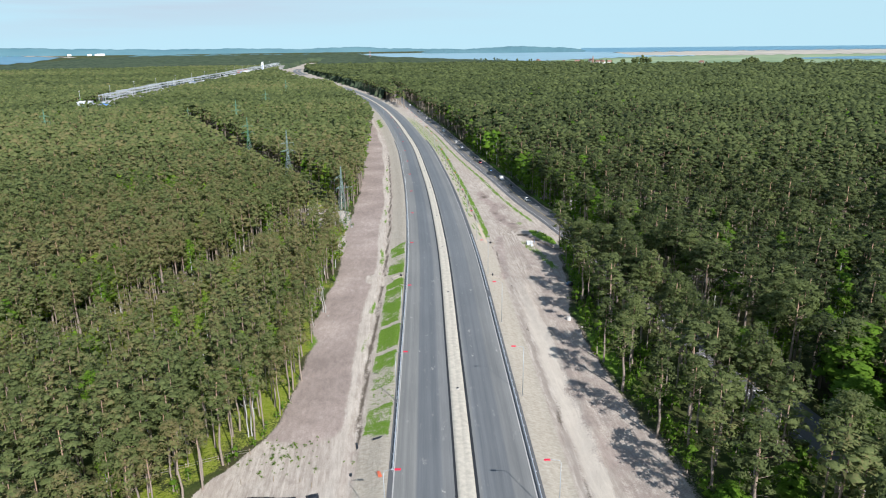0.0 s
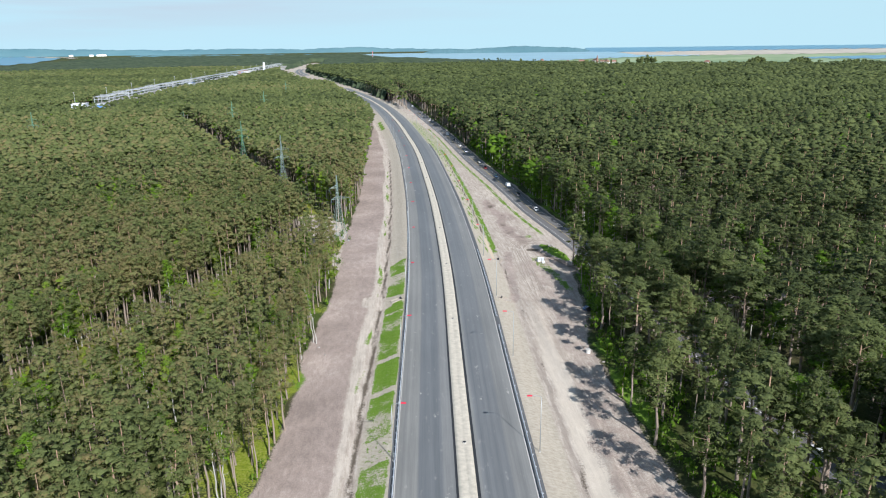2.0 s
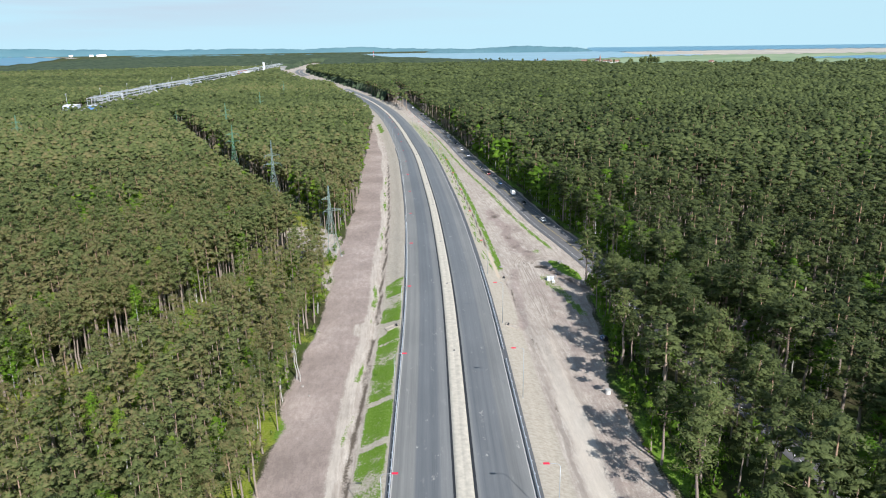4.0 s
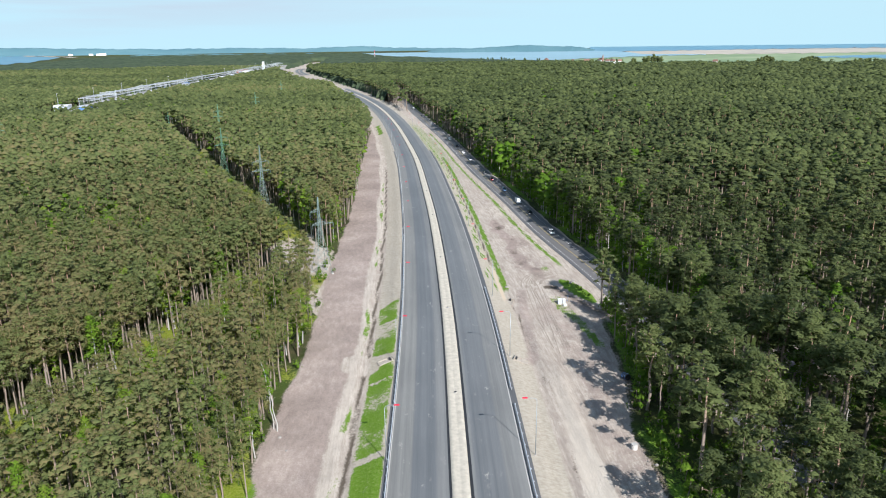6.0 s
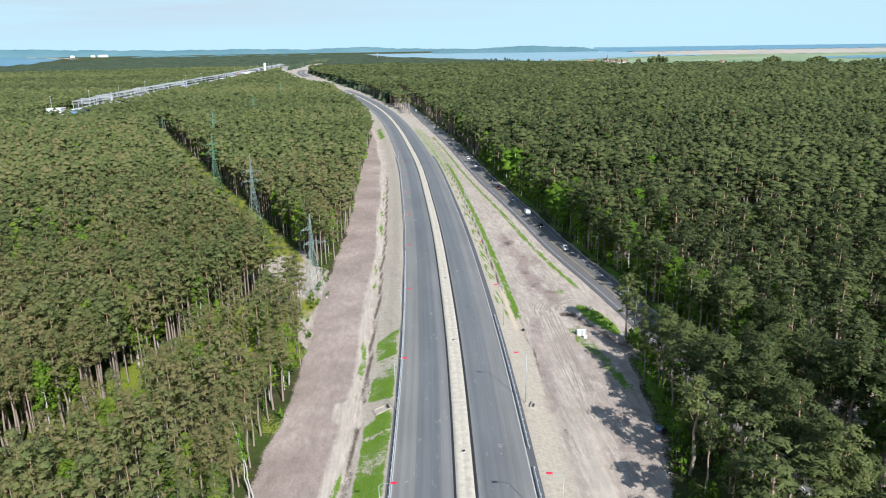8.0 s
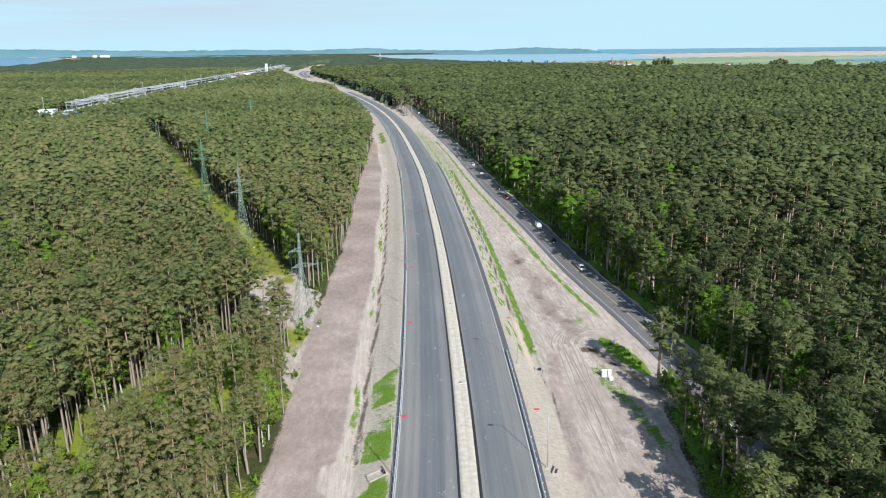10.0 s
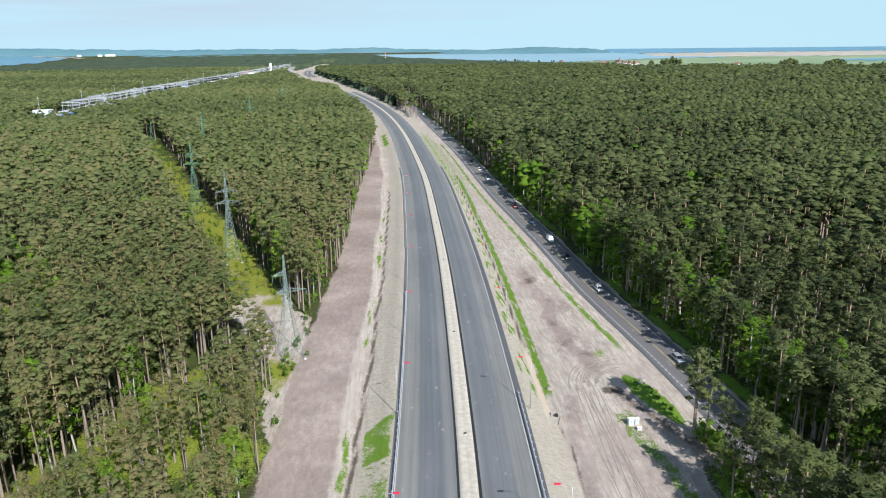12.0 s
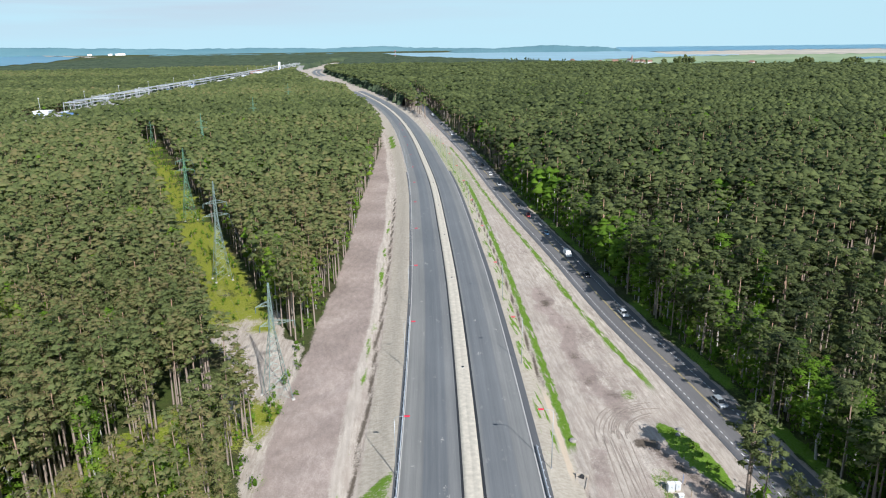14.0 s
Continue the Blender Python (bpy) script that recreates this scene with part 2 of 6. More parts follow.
    beside = n.math("ADD", n.split(lane)["Blue"], ragged)
    outer = n.math("ADD", across, ragged)
    tufty = n.noise(along(0.3, 0.11), 1.1, 4, 0.6)

    def stretch(y0, y1, soft):
        pos = [k / 800 for k in (y0 - soft, y0 + soft, y1 - soft, y1 + soft)]
        return n.ramp(n.math("MULTIPLY", ahead, 1 / 800.0), [(pos[0], (0.0,)), (pos[1], (1.0,)), (pos[2], (1.0,)), (pos[3], (0.0,))])

    runs = n.math("MULTIPLY", n.math("MULTIPLY", band(outer, 19.1, 20.7, 0.2), stretch(279.5, 560, 1.0)), n.ramp(tufty, [(0.34, (0.0,)), (0.42, (1.0,))]))
    runs = n.math("MAXIMUM", runs, n.math("MULTIPLY", n.math("MULTIPLY", band(n.math("ADD", across, n.math("MULTIPLY", ragged, 0.4)), 14.8, 17.0, 0.3), stretch(278, 760, 1.0)), n.ramp(n.noise(along(0.35, 0.14), 1.0, 5, 0.6), [(0.52, (0.0,)), (0.56, (1.0,))])))
    runs = n.math("MAXIMUM", runs, n.math("MULTIPLY", n.math("MULTIPLY", band(beside, -10.2, -8.8, 0.2), stretch(305, 700, 2.0)), n.ramp(tufty, [(0.40, (0.0,)), (0.47, (1.0,))])))
    runs = n.math("MAXIMUM", runs, n.math("MULTIPLY", n.math("MULTIPLY", band(beside, -22.0, -13.0, 2.0), stretch(520, 780, 40.0)), n.ramp(fine, [(0.44, (0.0,)), (0.58, (0.75,))])))
    moss = n.attr("moss")
    turf = n.mix(moss, turf, n.ramp(fine, [(0.30, (0.11, 0.135, 0.020)), (0.50, (0.215, 0.245, 0.018)), (0.68, (0.34, 0.30, 0.10))]))
    c = n.mix(n.math("MULTIPLY", cover(zone["Green"]), n.math("SUBTRACT", 1.0, scraped)), c, turf)
    c = n.mix(n.math("MULTIPLY", band(n.math("ADD", across, n.math("MULTIPLY", ragged, 0.2)), 17.7, 18.8, 0.2), stretch(270, 303, 2.0)), c, n.mix(fine, (0.50, 0.40, 0.29), (0.62, 0.52, 0.40)))
    c = n.mix(runs, c, turf)
    c = n.mix(cover(n.attr("zone", "Alpha"), 0.40, 0.75), c, n.mix(fine, (0.085, 0.068, 0.052), (0.16, 0.13, 0.10)))
    n.bump(n.math("ADD", n.math("MULTIPLY", fine, 0.7), n.math("ADD", n.math("MULTIPLY", ruts, 0.3), n.math("ADD", n.math("MULTIPLY", clods, 1.0), n.math("MULTIPLY", grit, 0.25)))), 0.5, 0.35)
    return n.done(c, 0.95, 0.0, 0.15)


def make_asphalt(name, low, high, worn):
    """Laid in lanes: the streaks run along the road (UV: across, along)."""
    n = Nodes(name)
    uv = n.coords("UV")
    lanes = n.noise(n.coords("UV", (1.0, 0.006, 1.0)), 0.75, 4, 0.6)
    thin = n.noise(n.coords("UV", (1.0, 0.02, 1.0)), 5.0, 4, 0.6)
    patch = n.noise(n.coords("UV", (1.0, 0.35, 1.0)), 0.09, 5, 0.55)
    grain = n.noise(uv, 22.0, 3, 0.7)
    f = n.math("ADD", n.math("MULTIPLY", lanes, 0.50), n.math("ADD", n.math("MULTIPLY", thin, 0.22), n.math("MULTIPLY", patch, 0.28)))
    c = n.ramp(f, [(0.36, low), (0.62, high)])
    # paving passes of different age side by side
    lay = n.math("MULTIPLY", n.math("ADD", n.split(uv)["Red"], 13.0), 1 / 26.0)
    c = n.mix(1.0, c, n.ramp(lay, [(0.0, (1.14, 1.10, 1.04)), (0.150, (1.14, 1.10, 1.04)), (0.168, (0.78, 0.80, 0.83)), (0.33, (0.82, 0.84, 0.87)), (0.345, (1.04, 1.02, 1.0)), (0.60, (1.05, 1.03, 1.0)), (0.615, (0.82, 0.84, 0.87)), (0.81, (0.86, 0.87, 0.89)), (0.825, (1.10, 1.07, 1.03)), (1.0, (1.10, 1.07, 1.03))]), "MULTIPLY")
    c = n.mix(n.ramp(grain, [(0.35, (0.25,)), (0.6, (0.0,))]), c, tuple(v * 0.6 for v in low))
    dust = n.noise(n.coords("UV", (1.0, 0.4, 1.0)), 0.5, 6, 0.65)
    c = n.mix(n.ramp(dust, [(0.62, (0.0,)), (0.78, (0.50,))]), c, worn)
    spill = n.noise(n.coords("UV", (1.0, 0.55, 1.0)), 0.33, 3, 0.55)
    crumb = n.noise(uv, 3.2, 4, 0.7)
    c = n.mix(n.ramp(n.math("ADD", n.math("MULTIPLY", spill, 0.7), n.math("MULTIPLY", crumb, 0.3)), [(0.645, (0.0,)), (0.665, (0.75,))]), c, worn)
    n.bump(grain, 0.25, 0.02)
    return n.done(c, n.ramp(f, [(0.3, (0.55,)), (0.7, (0.72,))]), 0.0, 0.35)


def make_water(name, colour):
    n = Nodes(name)
    f = n.noise(n.coords("Object", (0.002, 0.02, 1)), 1.0, 4)
    n.bump(n.noise(n.coords(), 0.05, 3), 0.1, 0.4)
    return n.done(n.ramp(f, [(0.35, tuple(v * 0.85 for v in colour)), (0.65, tuple(v * 1.12 for v in colour))]), 0.35, 0.0, 0.2)


def make_far(name, a, b, scale):
    n = Nodes(name)
    f = n.noise(n.coords("Object", (1, 1, 2.5)), scale, 6, 0.6)
    c = n.ramp(f, [(0.35, a), (0.65, b)])
    return n.done(c, 0.95, 0.0, 0.1)


PINE = ((0.022, 0.036, 0.016), (0.186, 0.222, 0.078), (0.270, 0.222, 0.104))
BIRCH = ((0.055, 0.120, 0.010), (0.165, 0.285, 0.026), (0.250, 0.320, 0.048))
M = {
    "pine_needles": foliage("pine_needles", *PINE, True),
    "pine_needles_mass": foliage("pine_needles_mass", *PINE, False),
    "birch_leaves": foliage("birch_leaves", *BIRCH, True),
    "birch_leaves_mass": foliage("birch_leaves_mass", *BIRCH, False),
    "pine_bark": make_bark("pine_bark", (0.34, 0.275, 0.225), (0.56, 0.35, 0.22), 18.0),
    "birch_bark": make_bark("birch_bark", (0.52, 0.50, 0.46), (0.62, 0.60, 0.56), 12.0),
    "ground": make_ground(),
    "asphalt": make_asphalt("new_asphalt", (0.143, 0.147, 0.147), (0.246, 0.249, 0.244), (0.50, 0.47, 0.42)),
    "asphalt_old": make_asphalt("old_asphalt", (0.125, 0.122, 0.124), (0.205, 0.198, 0.197), (0.33, 0.30, 0.27)),
    "shoulder": make_asphalt("shoulder_asphalt", (0.085, 0.088, 0.095), (0.135, 0.138, 0.145), (0.25, 0.23, 0.21)),
    "matt_black": plain("matt_black_face", (0.028, 0.029, 0.032), 0.7, 0, 0.3, 0.8),
    "median": plain("median_gravel", (0.53, 0.48, 0.395), 0.95, 0, 0.22, 0.9, 0.15),
    "concrete": plain("concrete", (0.48, 0.46, 0.43), 0.85, 0, 0.2, 1.5, 0.2),
    "sandy_concrete": plain("sandy_concrete", (0.40, 0.355, 0.30), 0.9, 0, 0.25, 1.0, 0.2),
    "pale_concrete": plain("pale_concrete", (0.62, 0.60, 0.56), 0.8, 0, 0.15, 1.0, 0.2),
    "zinc": plain("zinc_steel", (0.58, 0.61, 0.64), 0.45, 0.25, 0.12, 1.0),
    "pole_steel": plain("pole_steel", (0.42, 0.45, 0.47), 0.5, 0.5, 0.1, 2.0),
    "red_plastic": plain("red_plastic", (0.70, 0.02, 0.06), 0.45, 0, 0.1, 6.0),
    "orange_plastic": plain("orange_plastic", (0.80, 0.16, 0.06), 0.5, 0, 0.1, 6.0),
    "pylon_green": plain("pylon_green", (0.13, 0.26, 0.17), 0.6, 0.1, 0.2, 0.6),
    "pylon_grey": plain("pylon_grey", (0.24, 0.31, 0.28), 0.55, 0.3, 0.2, 0.6),
    "cable": plain("cable", (0.10, 0.105, 0.11), 0.5, 0.5, 0.1, 1.0),
    "glass_dark": plain("insulator_glass", (0.10, 0.16, 0.15), 0.15, 0, 0.1, 4.0, 0.6),
    "white_line": plain("road_paint_white", (0.72, 0.72, 0.70), 0.6, 0, 0.15, 4.0),
    "yellow_line": plain("road_paint_yellow", (0.46, 0.36, 0.15), 0.6, 0, 0.2, 4.0),
    "tarp": plain("black_film", (0.018, 0.02, 0.024), 0.32, 0, 0.3, 2.0, 0.5),
    "tyre": plain("tyre_rubber", (0.02, 0.02, 0.021), 0.85, 0, 0.2, 6.0),
    "rim": plain("wheel_rim", (0.45, 0.46, 0.48), 0.35, 0.8, 0.1, 6.0),
    "car_glass": plain("car_glass", (0.015, 0.019, 0.024), 0.08, 0, 0.1, 2.0, 0.6),
    "lamp_red": plain("tail_lamp", (0.45, 0.02, 0.02), 0.25, 0, 0.1, 6.0),
    "lamp_clear": plain("head_lamp", (0.75, 0.77, 0.80), 0.2, 0, 0.1, 6.0),
    "white_wall": plain("white_render", (0.78, 0.77, 0.74), 0.8, 0, 0.08, 0.1, 0.2),
    "white_steel": plain("white_steel", (0.58, 0.61, 0.65), 0.5, 0.1, 0.1, 0.05),
    "blue_steel": plain("blue_steel", (0.12, 0.24, 0.48), 0.5, 0.1, 0.15, 0.05),
    "yard_steel": plain("yard_steel", (0.50, 0.52, 0.54), 0.5, 0.1, 0.2, 0.05),
    "gravel_yard": plain("gravel_yard", (0.36, 0.345, 0.32), 0.9, 0, 0.4, 0.02, 0.2),
    "rust_roof": plain("rust_red_sheet", (0.36, 0.16, 0.11), 0.7, 0, 0.2, 0.05),
    "roof_tile": plain("red_roof_tile", (0.30, 0.17, 0.13), 0.8, 0, 0.2, 0.2),
    "stone": plain("field_stone", (0.33, 0.30, 0.27), 0.9, 0, 0.3, 1.2),
    "sea": make_water("sea_water", (0.105, 0.26, 0.36)),
    "lagoon": make_water("lagoon_water", (0.26, 0.41, 0.48)),
    "flats": make_far("sand_flats", (0.40, 0.37, 0.32), (0.52, 0.46, 0.38), 0.006),
    "meadow": make_far("wet_meadow", (0.19, 0.27, 0.15), (0.30, 0.36, 0.22), 0.004),
    # air haze is mixed into the blue-green base colour of the wooded hills
    "hazy_hill": make_far("haze_tinted_hill", (0.105, 0.21, 0.245), (0.14, 0.255, 0.285), 0.004),
    "far_canopy": make_far("far_canopy", (0.036, 0.056, 0.034), (0.082, 0.106, 0.058), 0.03),
}
PAINT = {k: plain("car_paint_" + k, c, 0.25, 0.3 if k != "white" else 0.0, 0.05, 1.0, 0.6) for k, c in {
    "white": (0.80, 0.80, 0.79), "silver": (0.42, 0.45, 0.48), "black": (0.02, 0.021, 0.023), "blue": (0.10, 0.20, 0.34), "dark": (0.06, 0.065, 0.075), "red": (0.30, 0.03, 0.03)}.items()}


# ---- plan ----
def smooth_line(knots):
    """x as a smooth function of y through the knots (x, y)."""
    ky, kx = np.array([k[1] for k in knots], float), np.array([k[0] for k in knots], float)
    slope = np.gradient(kx, ky)

    def at(y):
        y = np.asarray(y, float)
        i = np.clip(np.searchsorted(ky, y) - 1, 0, len(ky) - 2)
        h = ky[i + 1] - ky[i]
        u = (y - ky[i]) / h
        inside = (2 * u**3 - 3 * u**2 + 1) * kx[i] + (u**3 - 2 * u**2 + u) * h * slope[i] + (3 * u**2 - 2 * u**3) * kx[i + 1] + (u**3 - u**2) * h * slope[i + 1]
        return np.where(y < ky[0], kx[0] + slope[0] * (y - ky[0]), np.where(y > ky[-1], kx[-1] + slope[-1] * (y - ky[-1]), inside))
    return at


road_x = smooth_line([(9.46, -198.2), (5.44, 7.5), (3.43, 103.6), (2.01, 158.4), (-1.06, 259.9), (-3.66, 309.3), (-7.33, 366.9), (-13.95, 447.9), (-22.22, 537), (-34.75, 637.2), (-50.83, 752.4), (-78.01, 912.9), (-115.84, 1087.1), (-165.48, 1275), (-224.58, 1475.3), (-321.5, 1810), (-502.35, 2462.9), (-591, 3354.5)])
old_x = smooth_line([(106.38, -129.6), (82.74, 62.4), (73.28, 133.7), (66.78, 177.6), (60.87, 222.9), (54.73, 268.2), (49.17, 302.5), (41.37, 343.6), (31.56, 412.2), (19.5, 490.4), (0, 641.3), (-35.46, 875.8), (-78.01, 1169.4), (-112.29, 1393)])
wood_left = smooth_line([(-54.37, -129.6), (-52.01, 62.4), (-44.44, 106.3), (-36.52, 125.5), (-34.75, 158.4), (-37.11, 187.2), (-37.35, 229.8), (-39.72, 265.4), (-41.84, 295.6), (-44.44, 347.7), (-47.28, 397.1), (-56.26, 500), (-64.18, 600.1), (-76, 738.7), (-106.38, 885.4), (-147.75, 1050), (-195.03, 1242.1), (-283.68, 1489), (-390.06, 1810), (-567.36, 2462.9), (-638.28, 3354.5)])
wood_right = smooth_line([(70.92, -129.6), (47.28, 62.4), (43.97, 104.9), (42.55, 122.8), (39.95, 147.5), (37.82, 190), (41.37, 221.5), (43.73, 254.5)])
ride_x = smooth_line([(-159.0, 7.5), (-131.0, 76.0), (-99.5, 156.4), (-92.0, 173.8), (-85.0, 192.7), (-78.0, 208.6), (-72.0, 228.0), (-68.0, 248.0), (-63.0, 264.0), (-58.0, 277.0), (-54.0, 287.0), (-49.5, 297.5), (-42.0, 312.0)])
line_x = smooth_line([(-23.64, 254.5), (-45.51, 298.4), (-85.81, 380.7), (-130.49, 465.7), (-260.04, 716.7), (-295.5, 785.3)])


def slope_of(fn, y):
    return (fn(y + 1.0) - fn(y - 1.0)) / 2.0


def off(fn, x, y):
    """Distance to the right of a line of the plan."""
    return (x - fn(y)) / np.sqrt(1 + slope_of(fn, y) ** 2)


def step(a, b, v):
    u = np.clip((v - a) / (b - a), 0, 1)
    return u * u * (3 - 2 * u)


def rise(r):
    """Far country climbs a little towards the horizon."""
    return 56.0 * (np.clip(r - 2990.0, 0, 1910.0) / 1910.0) ** 1.05 - 0.1 * np.clip(r - 4900.0, 0, None)


def wobble(x, y, scale, seed=0.0):
    return np.sin(x / scale + 1.3 * np.sin(y / scale * 0.7 + seed) + seed) * np.cos(y / scale * 0.9 + 1.1 * np.sin(x / scale * 0.6 - seed))


def east_ditch(y):
    """Offset from the new road of the ditch on its inland side."""
    return np.interp(y, [230, 255, 268, 280, 300], [20.5, 20.9, 20.3, 18.5, 18.0])


def knoll_at(x, y):
    """Grassy spoil heap between the works and the old road: 0 in its middle, 1 at its foot."""
    return np.hypot((x - 40.3 + 0.30 * (y - 278.0)) / 3.1, (y - 278.0) / 12.5)


def ground_z(x, y):
    x, y = np.asarray(x, float), np.asarray(y, float)
    d = off(road_x, x, y)
    z = np.full(np.shape(x), -1.2) + 0.12 * wobble(x, y, 2.3) + 0.18 * wobble(x, y, 9.0, 2.0)
    bed = -0.10
    left = bed + (-1.5 - bed) * step(-14.07, -20.09, d)
    right = bed + (-1.4 - bed) * step(13.71, 19.5, d)
    z = np.where(d < 0, left + (z - -1.5) * step(-20.09, -24.82, d), right + (z - -1.4) * step(19.5, 23.64, d))
    ditch = np.exp(-((d + 21.51) / 0.83) ** 2) * 0.55 + np.exp(-((d - east_ditch(y)) / 0.85) ** 2) * 0.5 * step(199.6, 233.9, y)
    berm = np.exp(-((d - 26.59 - 1.2 * np.sin(y / 19)) / 1.3) ** 2) * 0.5 * step(89.9, 131, y) * (1 - step(213.3, 233.9, y))
    o = off(old_x, x, y)
    heap = np.clip(1 - knoll_at(x, y), 0, 1) ** 0.7 * (0.9 + 0.25 * wobble(x, y, 1.9, 5.0))
    z = z - ditch + berm + heap
    z = np.where(np.abs(o) < 10.6, -1.2 + (z + 1.2) * step(7.1, 10.6, np.abs(o)), z)
    return z + rise(np.hypot(x, y))


def foot_x(y):
    """Edge of the bare sand round the first pylon, on the wood's side."""
    return np.interp(y, [256, 262, 272, 285, 300, 312, 322], [-40.5, -42.5, -45.0, -48.5, -54.5, -54.0, -50.0])


def cleared(x, y):
    """True where no wood grows."""
    works = (x > wood_left(y)) & (y < 3436.8) & np.where(y < 268, x < wood_right(y), off(road_x, x, y) < np.where(y < 885.4, 71, 28))
    works &= np.where(y > 213.3, x < old_x(y) + 8.6, True)
    works &= ~((y > 1000.0) & (y < 1214.6) & (off(road_x, x, y) > 22.46) & (off(old_x, x, y) < -15.0))
    old = (np.abs(off(old_x, x, y)) < np.where(y > 262, 8.6, 6.2)) & (y < 1324.4)
    span = (off(line_x, x, y) > -11.5) & (off(line_x, x, y) < 8.3) & (y > 300.0) & (y < 734.6)
    ride = (off(ride_x, x, y) > -6.5) & (off(ride_x, x, y) < np.interp(y, [170, 195, 235, 255], [6.0, 8.0, 8.0, 5.0])) & (y < 304)
    yard = (np.abs(x - plant_x(y)) < 32) & (y > 810) & (y < 2901.8)
    foot = (x > foot_x(y)) & (x < wood_left(y) + 1) & (y > 256) & (y < 322) & (np.hypot(x + 46.6, y - 282.7) > 2.2)
    return works | old | span | ride | yard | foot


plant_x = smooth_line([(-416.06, 810), (-436.16, 940.3), (-470.44, 1166.6), (-501.17, 1472.5), (-567.36, 2103.5), (-651.28, 2874.4)])


# ---- mesh helpers ----
def mesh_from(name, verts, faces, mats, mat_index=None, smooth=False):
    me = bpy.data.meshes.new(name)
    verts, faces = np.asarray(verts, np.float32), np.asarray(faces, np.int32)
    k = faces.shape[1]
    me.vertices.add(len(verts))
    me.vertices.foreach_set("co", verts.ravel())
    me.loops.add(faces.size)
    me.loops.foreach_set("vertex_index", faces.ravel())
    me.polygons.add(len(faces))
    me.polygons.foreach_set("loop_start", np.arange(0, faces.size, k, dtype=np.int32))
    for m in mats:
        me.materials.append(m)
    if mat_index is not None:
        me.polygons.foreach_set("material_index", np.asarray(mat_index, np.int32))
    me.polygons.foreach_set("use_smooth", np.full(len(faces), smooth))
    me.update(calc_edges=True)
    return me


def soft_normals(me, normals):
    """Shade the blades of a crown by the crown's rounded form; zero keeps a point's own normal."""
    me.polygons.foreach_set("use_smooth", np.full(len(me.polygons), True))
    me.normals_split_custom_set_from_vertices(np.asarray(normals, np.float32))


def point_value(me, name, values):
    a = me.attributes.new(name, "FLOAT", "POINT")
    a.data.foreach_set("value", np.asarray(values, np.float32))


def grid_faces(nu, nv):
    i = np.arange(nu * nv).reshape(nu, nv)
    return np.stack([i[:-1, :-1], i[1:, :-1], i[1:, 1:], i[:-1, 1:]], -1).reshape(-1, 4)


def part(name, bm, material, parent, label="", smooth=False):
    me = bpy.data.meshes.new(name)
    bm.to_mesh(me)
    bm.free()
    me.materials.append(material)
    if smooth:
        me.polygons.foreach_set("use_smooth", np.full(len(me.polygons), True))
    ob = new(name, me)
    if parent is not None:
        ob.parent = parent
    if label:
        ob["label"] = label
    return ob


def share(name, me, parent, m=None, label=""):
    ob = new(name, me)
    ob.parent = parent
    if m is not None:
        ob.matrix_basis = m
    if label:
        ob["label"] = label
    return ob


def thing(name, m, label, category, group="", kind=""):
    ob = new(name)
    ob.empty_display_size = 0.5
    ob.matrix_basis = m
    return tagged(ob, label, category, group, kind)


def box(bm, sx, sy, sz, m=None, bevel=0.0):
    got = bmesh.ops.create_cube(bm, size=1.0, matrix=(m or Matrix()) @ Matrix.Diagonal((sx, sy, sz, 1)))
    if bevel:
        es = list({e for v in got["verts"] for e in v.link_edges})
        bmesh.ops.bevel(bm, geom=es, offset=bevel, segments=2, affect="EDGES", profile=0.5)
    return bm


def rod(bm, a, b, r0, r1=None, sides=6):
    a, b = Vector(a), Vector(b)
    d = b - a
    m = Matrix.Translation((a + b) / 2) @ d.to_track_quat("Z", "Y").to_matrix().to_4x4()
    bmesh.ops.create_cone(bm, cap_ends=True, segments=sides, radius1=r0, radius2=r0 if r1 is None else r1, depth=d.length, matrix=m)
    return bm


def ribbon(fn, d0, d1, y0, y1, z0, dy=3.0, thick=0.0, across=2):
    """A strip along a line of the plan, from offset d0 to d1. Verts, faces and (across, along)."""
    ys = np.arange(y0, y1 + dy * 0.5, dy)
    s = slope_of(fn, ys)
    q = np.sqrt(1 + s * s)
    length = np.concatenate([[0], np.cumsum(np.hypot(np.diff(fn(ys)), np.diff(ys)))])
    offs = [(d, z0) for d in np.linspace(d0, d1, across)]
    if thick:
        offs = [(d0, z0 - thick)] + offs + [(d1, z0 - thick)]
    rows = []
    uv = []
    for d, z in offs:
        px, py = fn(ys) + d / q, ys - d * s / q
        rows.append(np.stack([px, py, np.full_like(px, z)], -1))
        uv.append(np.stack([np.full_like(length, d), length], -1))
    v = np.stack(rows, 1)
    uv = np.stack(uv, 1)
    return v.reshape(-1, 3), grid_faces(len(ys), len(offs))[:, ::-1], uv.reshape(-1, 2)


def strip(name, pieces, material, parent=None, label="", base=None):
    """Joins ribbons into one mesh with a UV map of metres."""
    vs, fs, us, n = [], [], [], 0
    for v, f, u in pieces:
        vs.append(v)
        fs.append(f + n)
        us.append(u)
        n += len(v)
    v, f, u = np.concatenate(vs), np.concatenate(fs), np.concatenate(us)
    if base is not None:
        v[:, 2] += base(v[:, 0], v[:, 1])
    me = mesh_from(name, v, f, [material])
    me.uv_layers.new(name="UVMap").data.foreach_set("uv", u[f.ravel()].astype(np.float32).ravel())
    ob = new(name, me)
    if parent is not None:
        ob.parent = parent
    if label:
        ob["label"] = label
    return ob


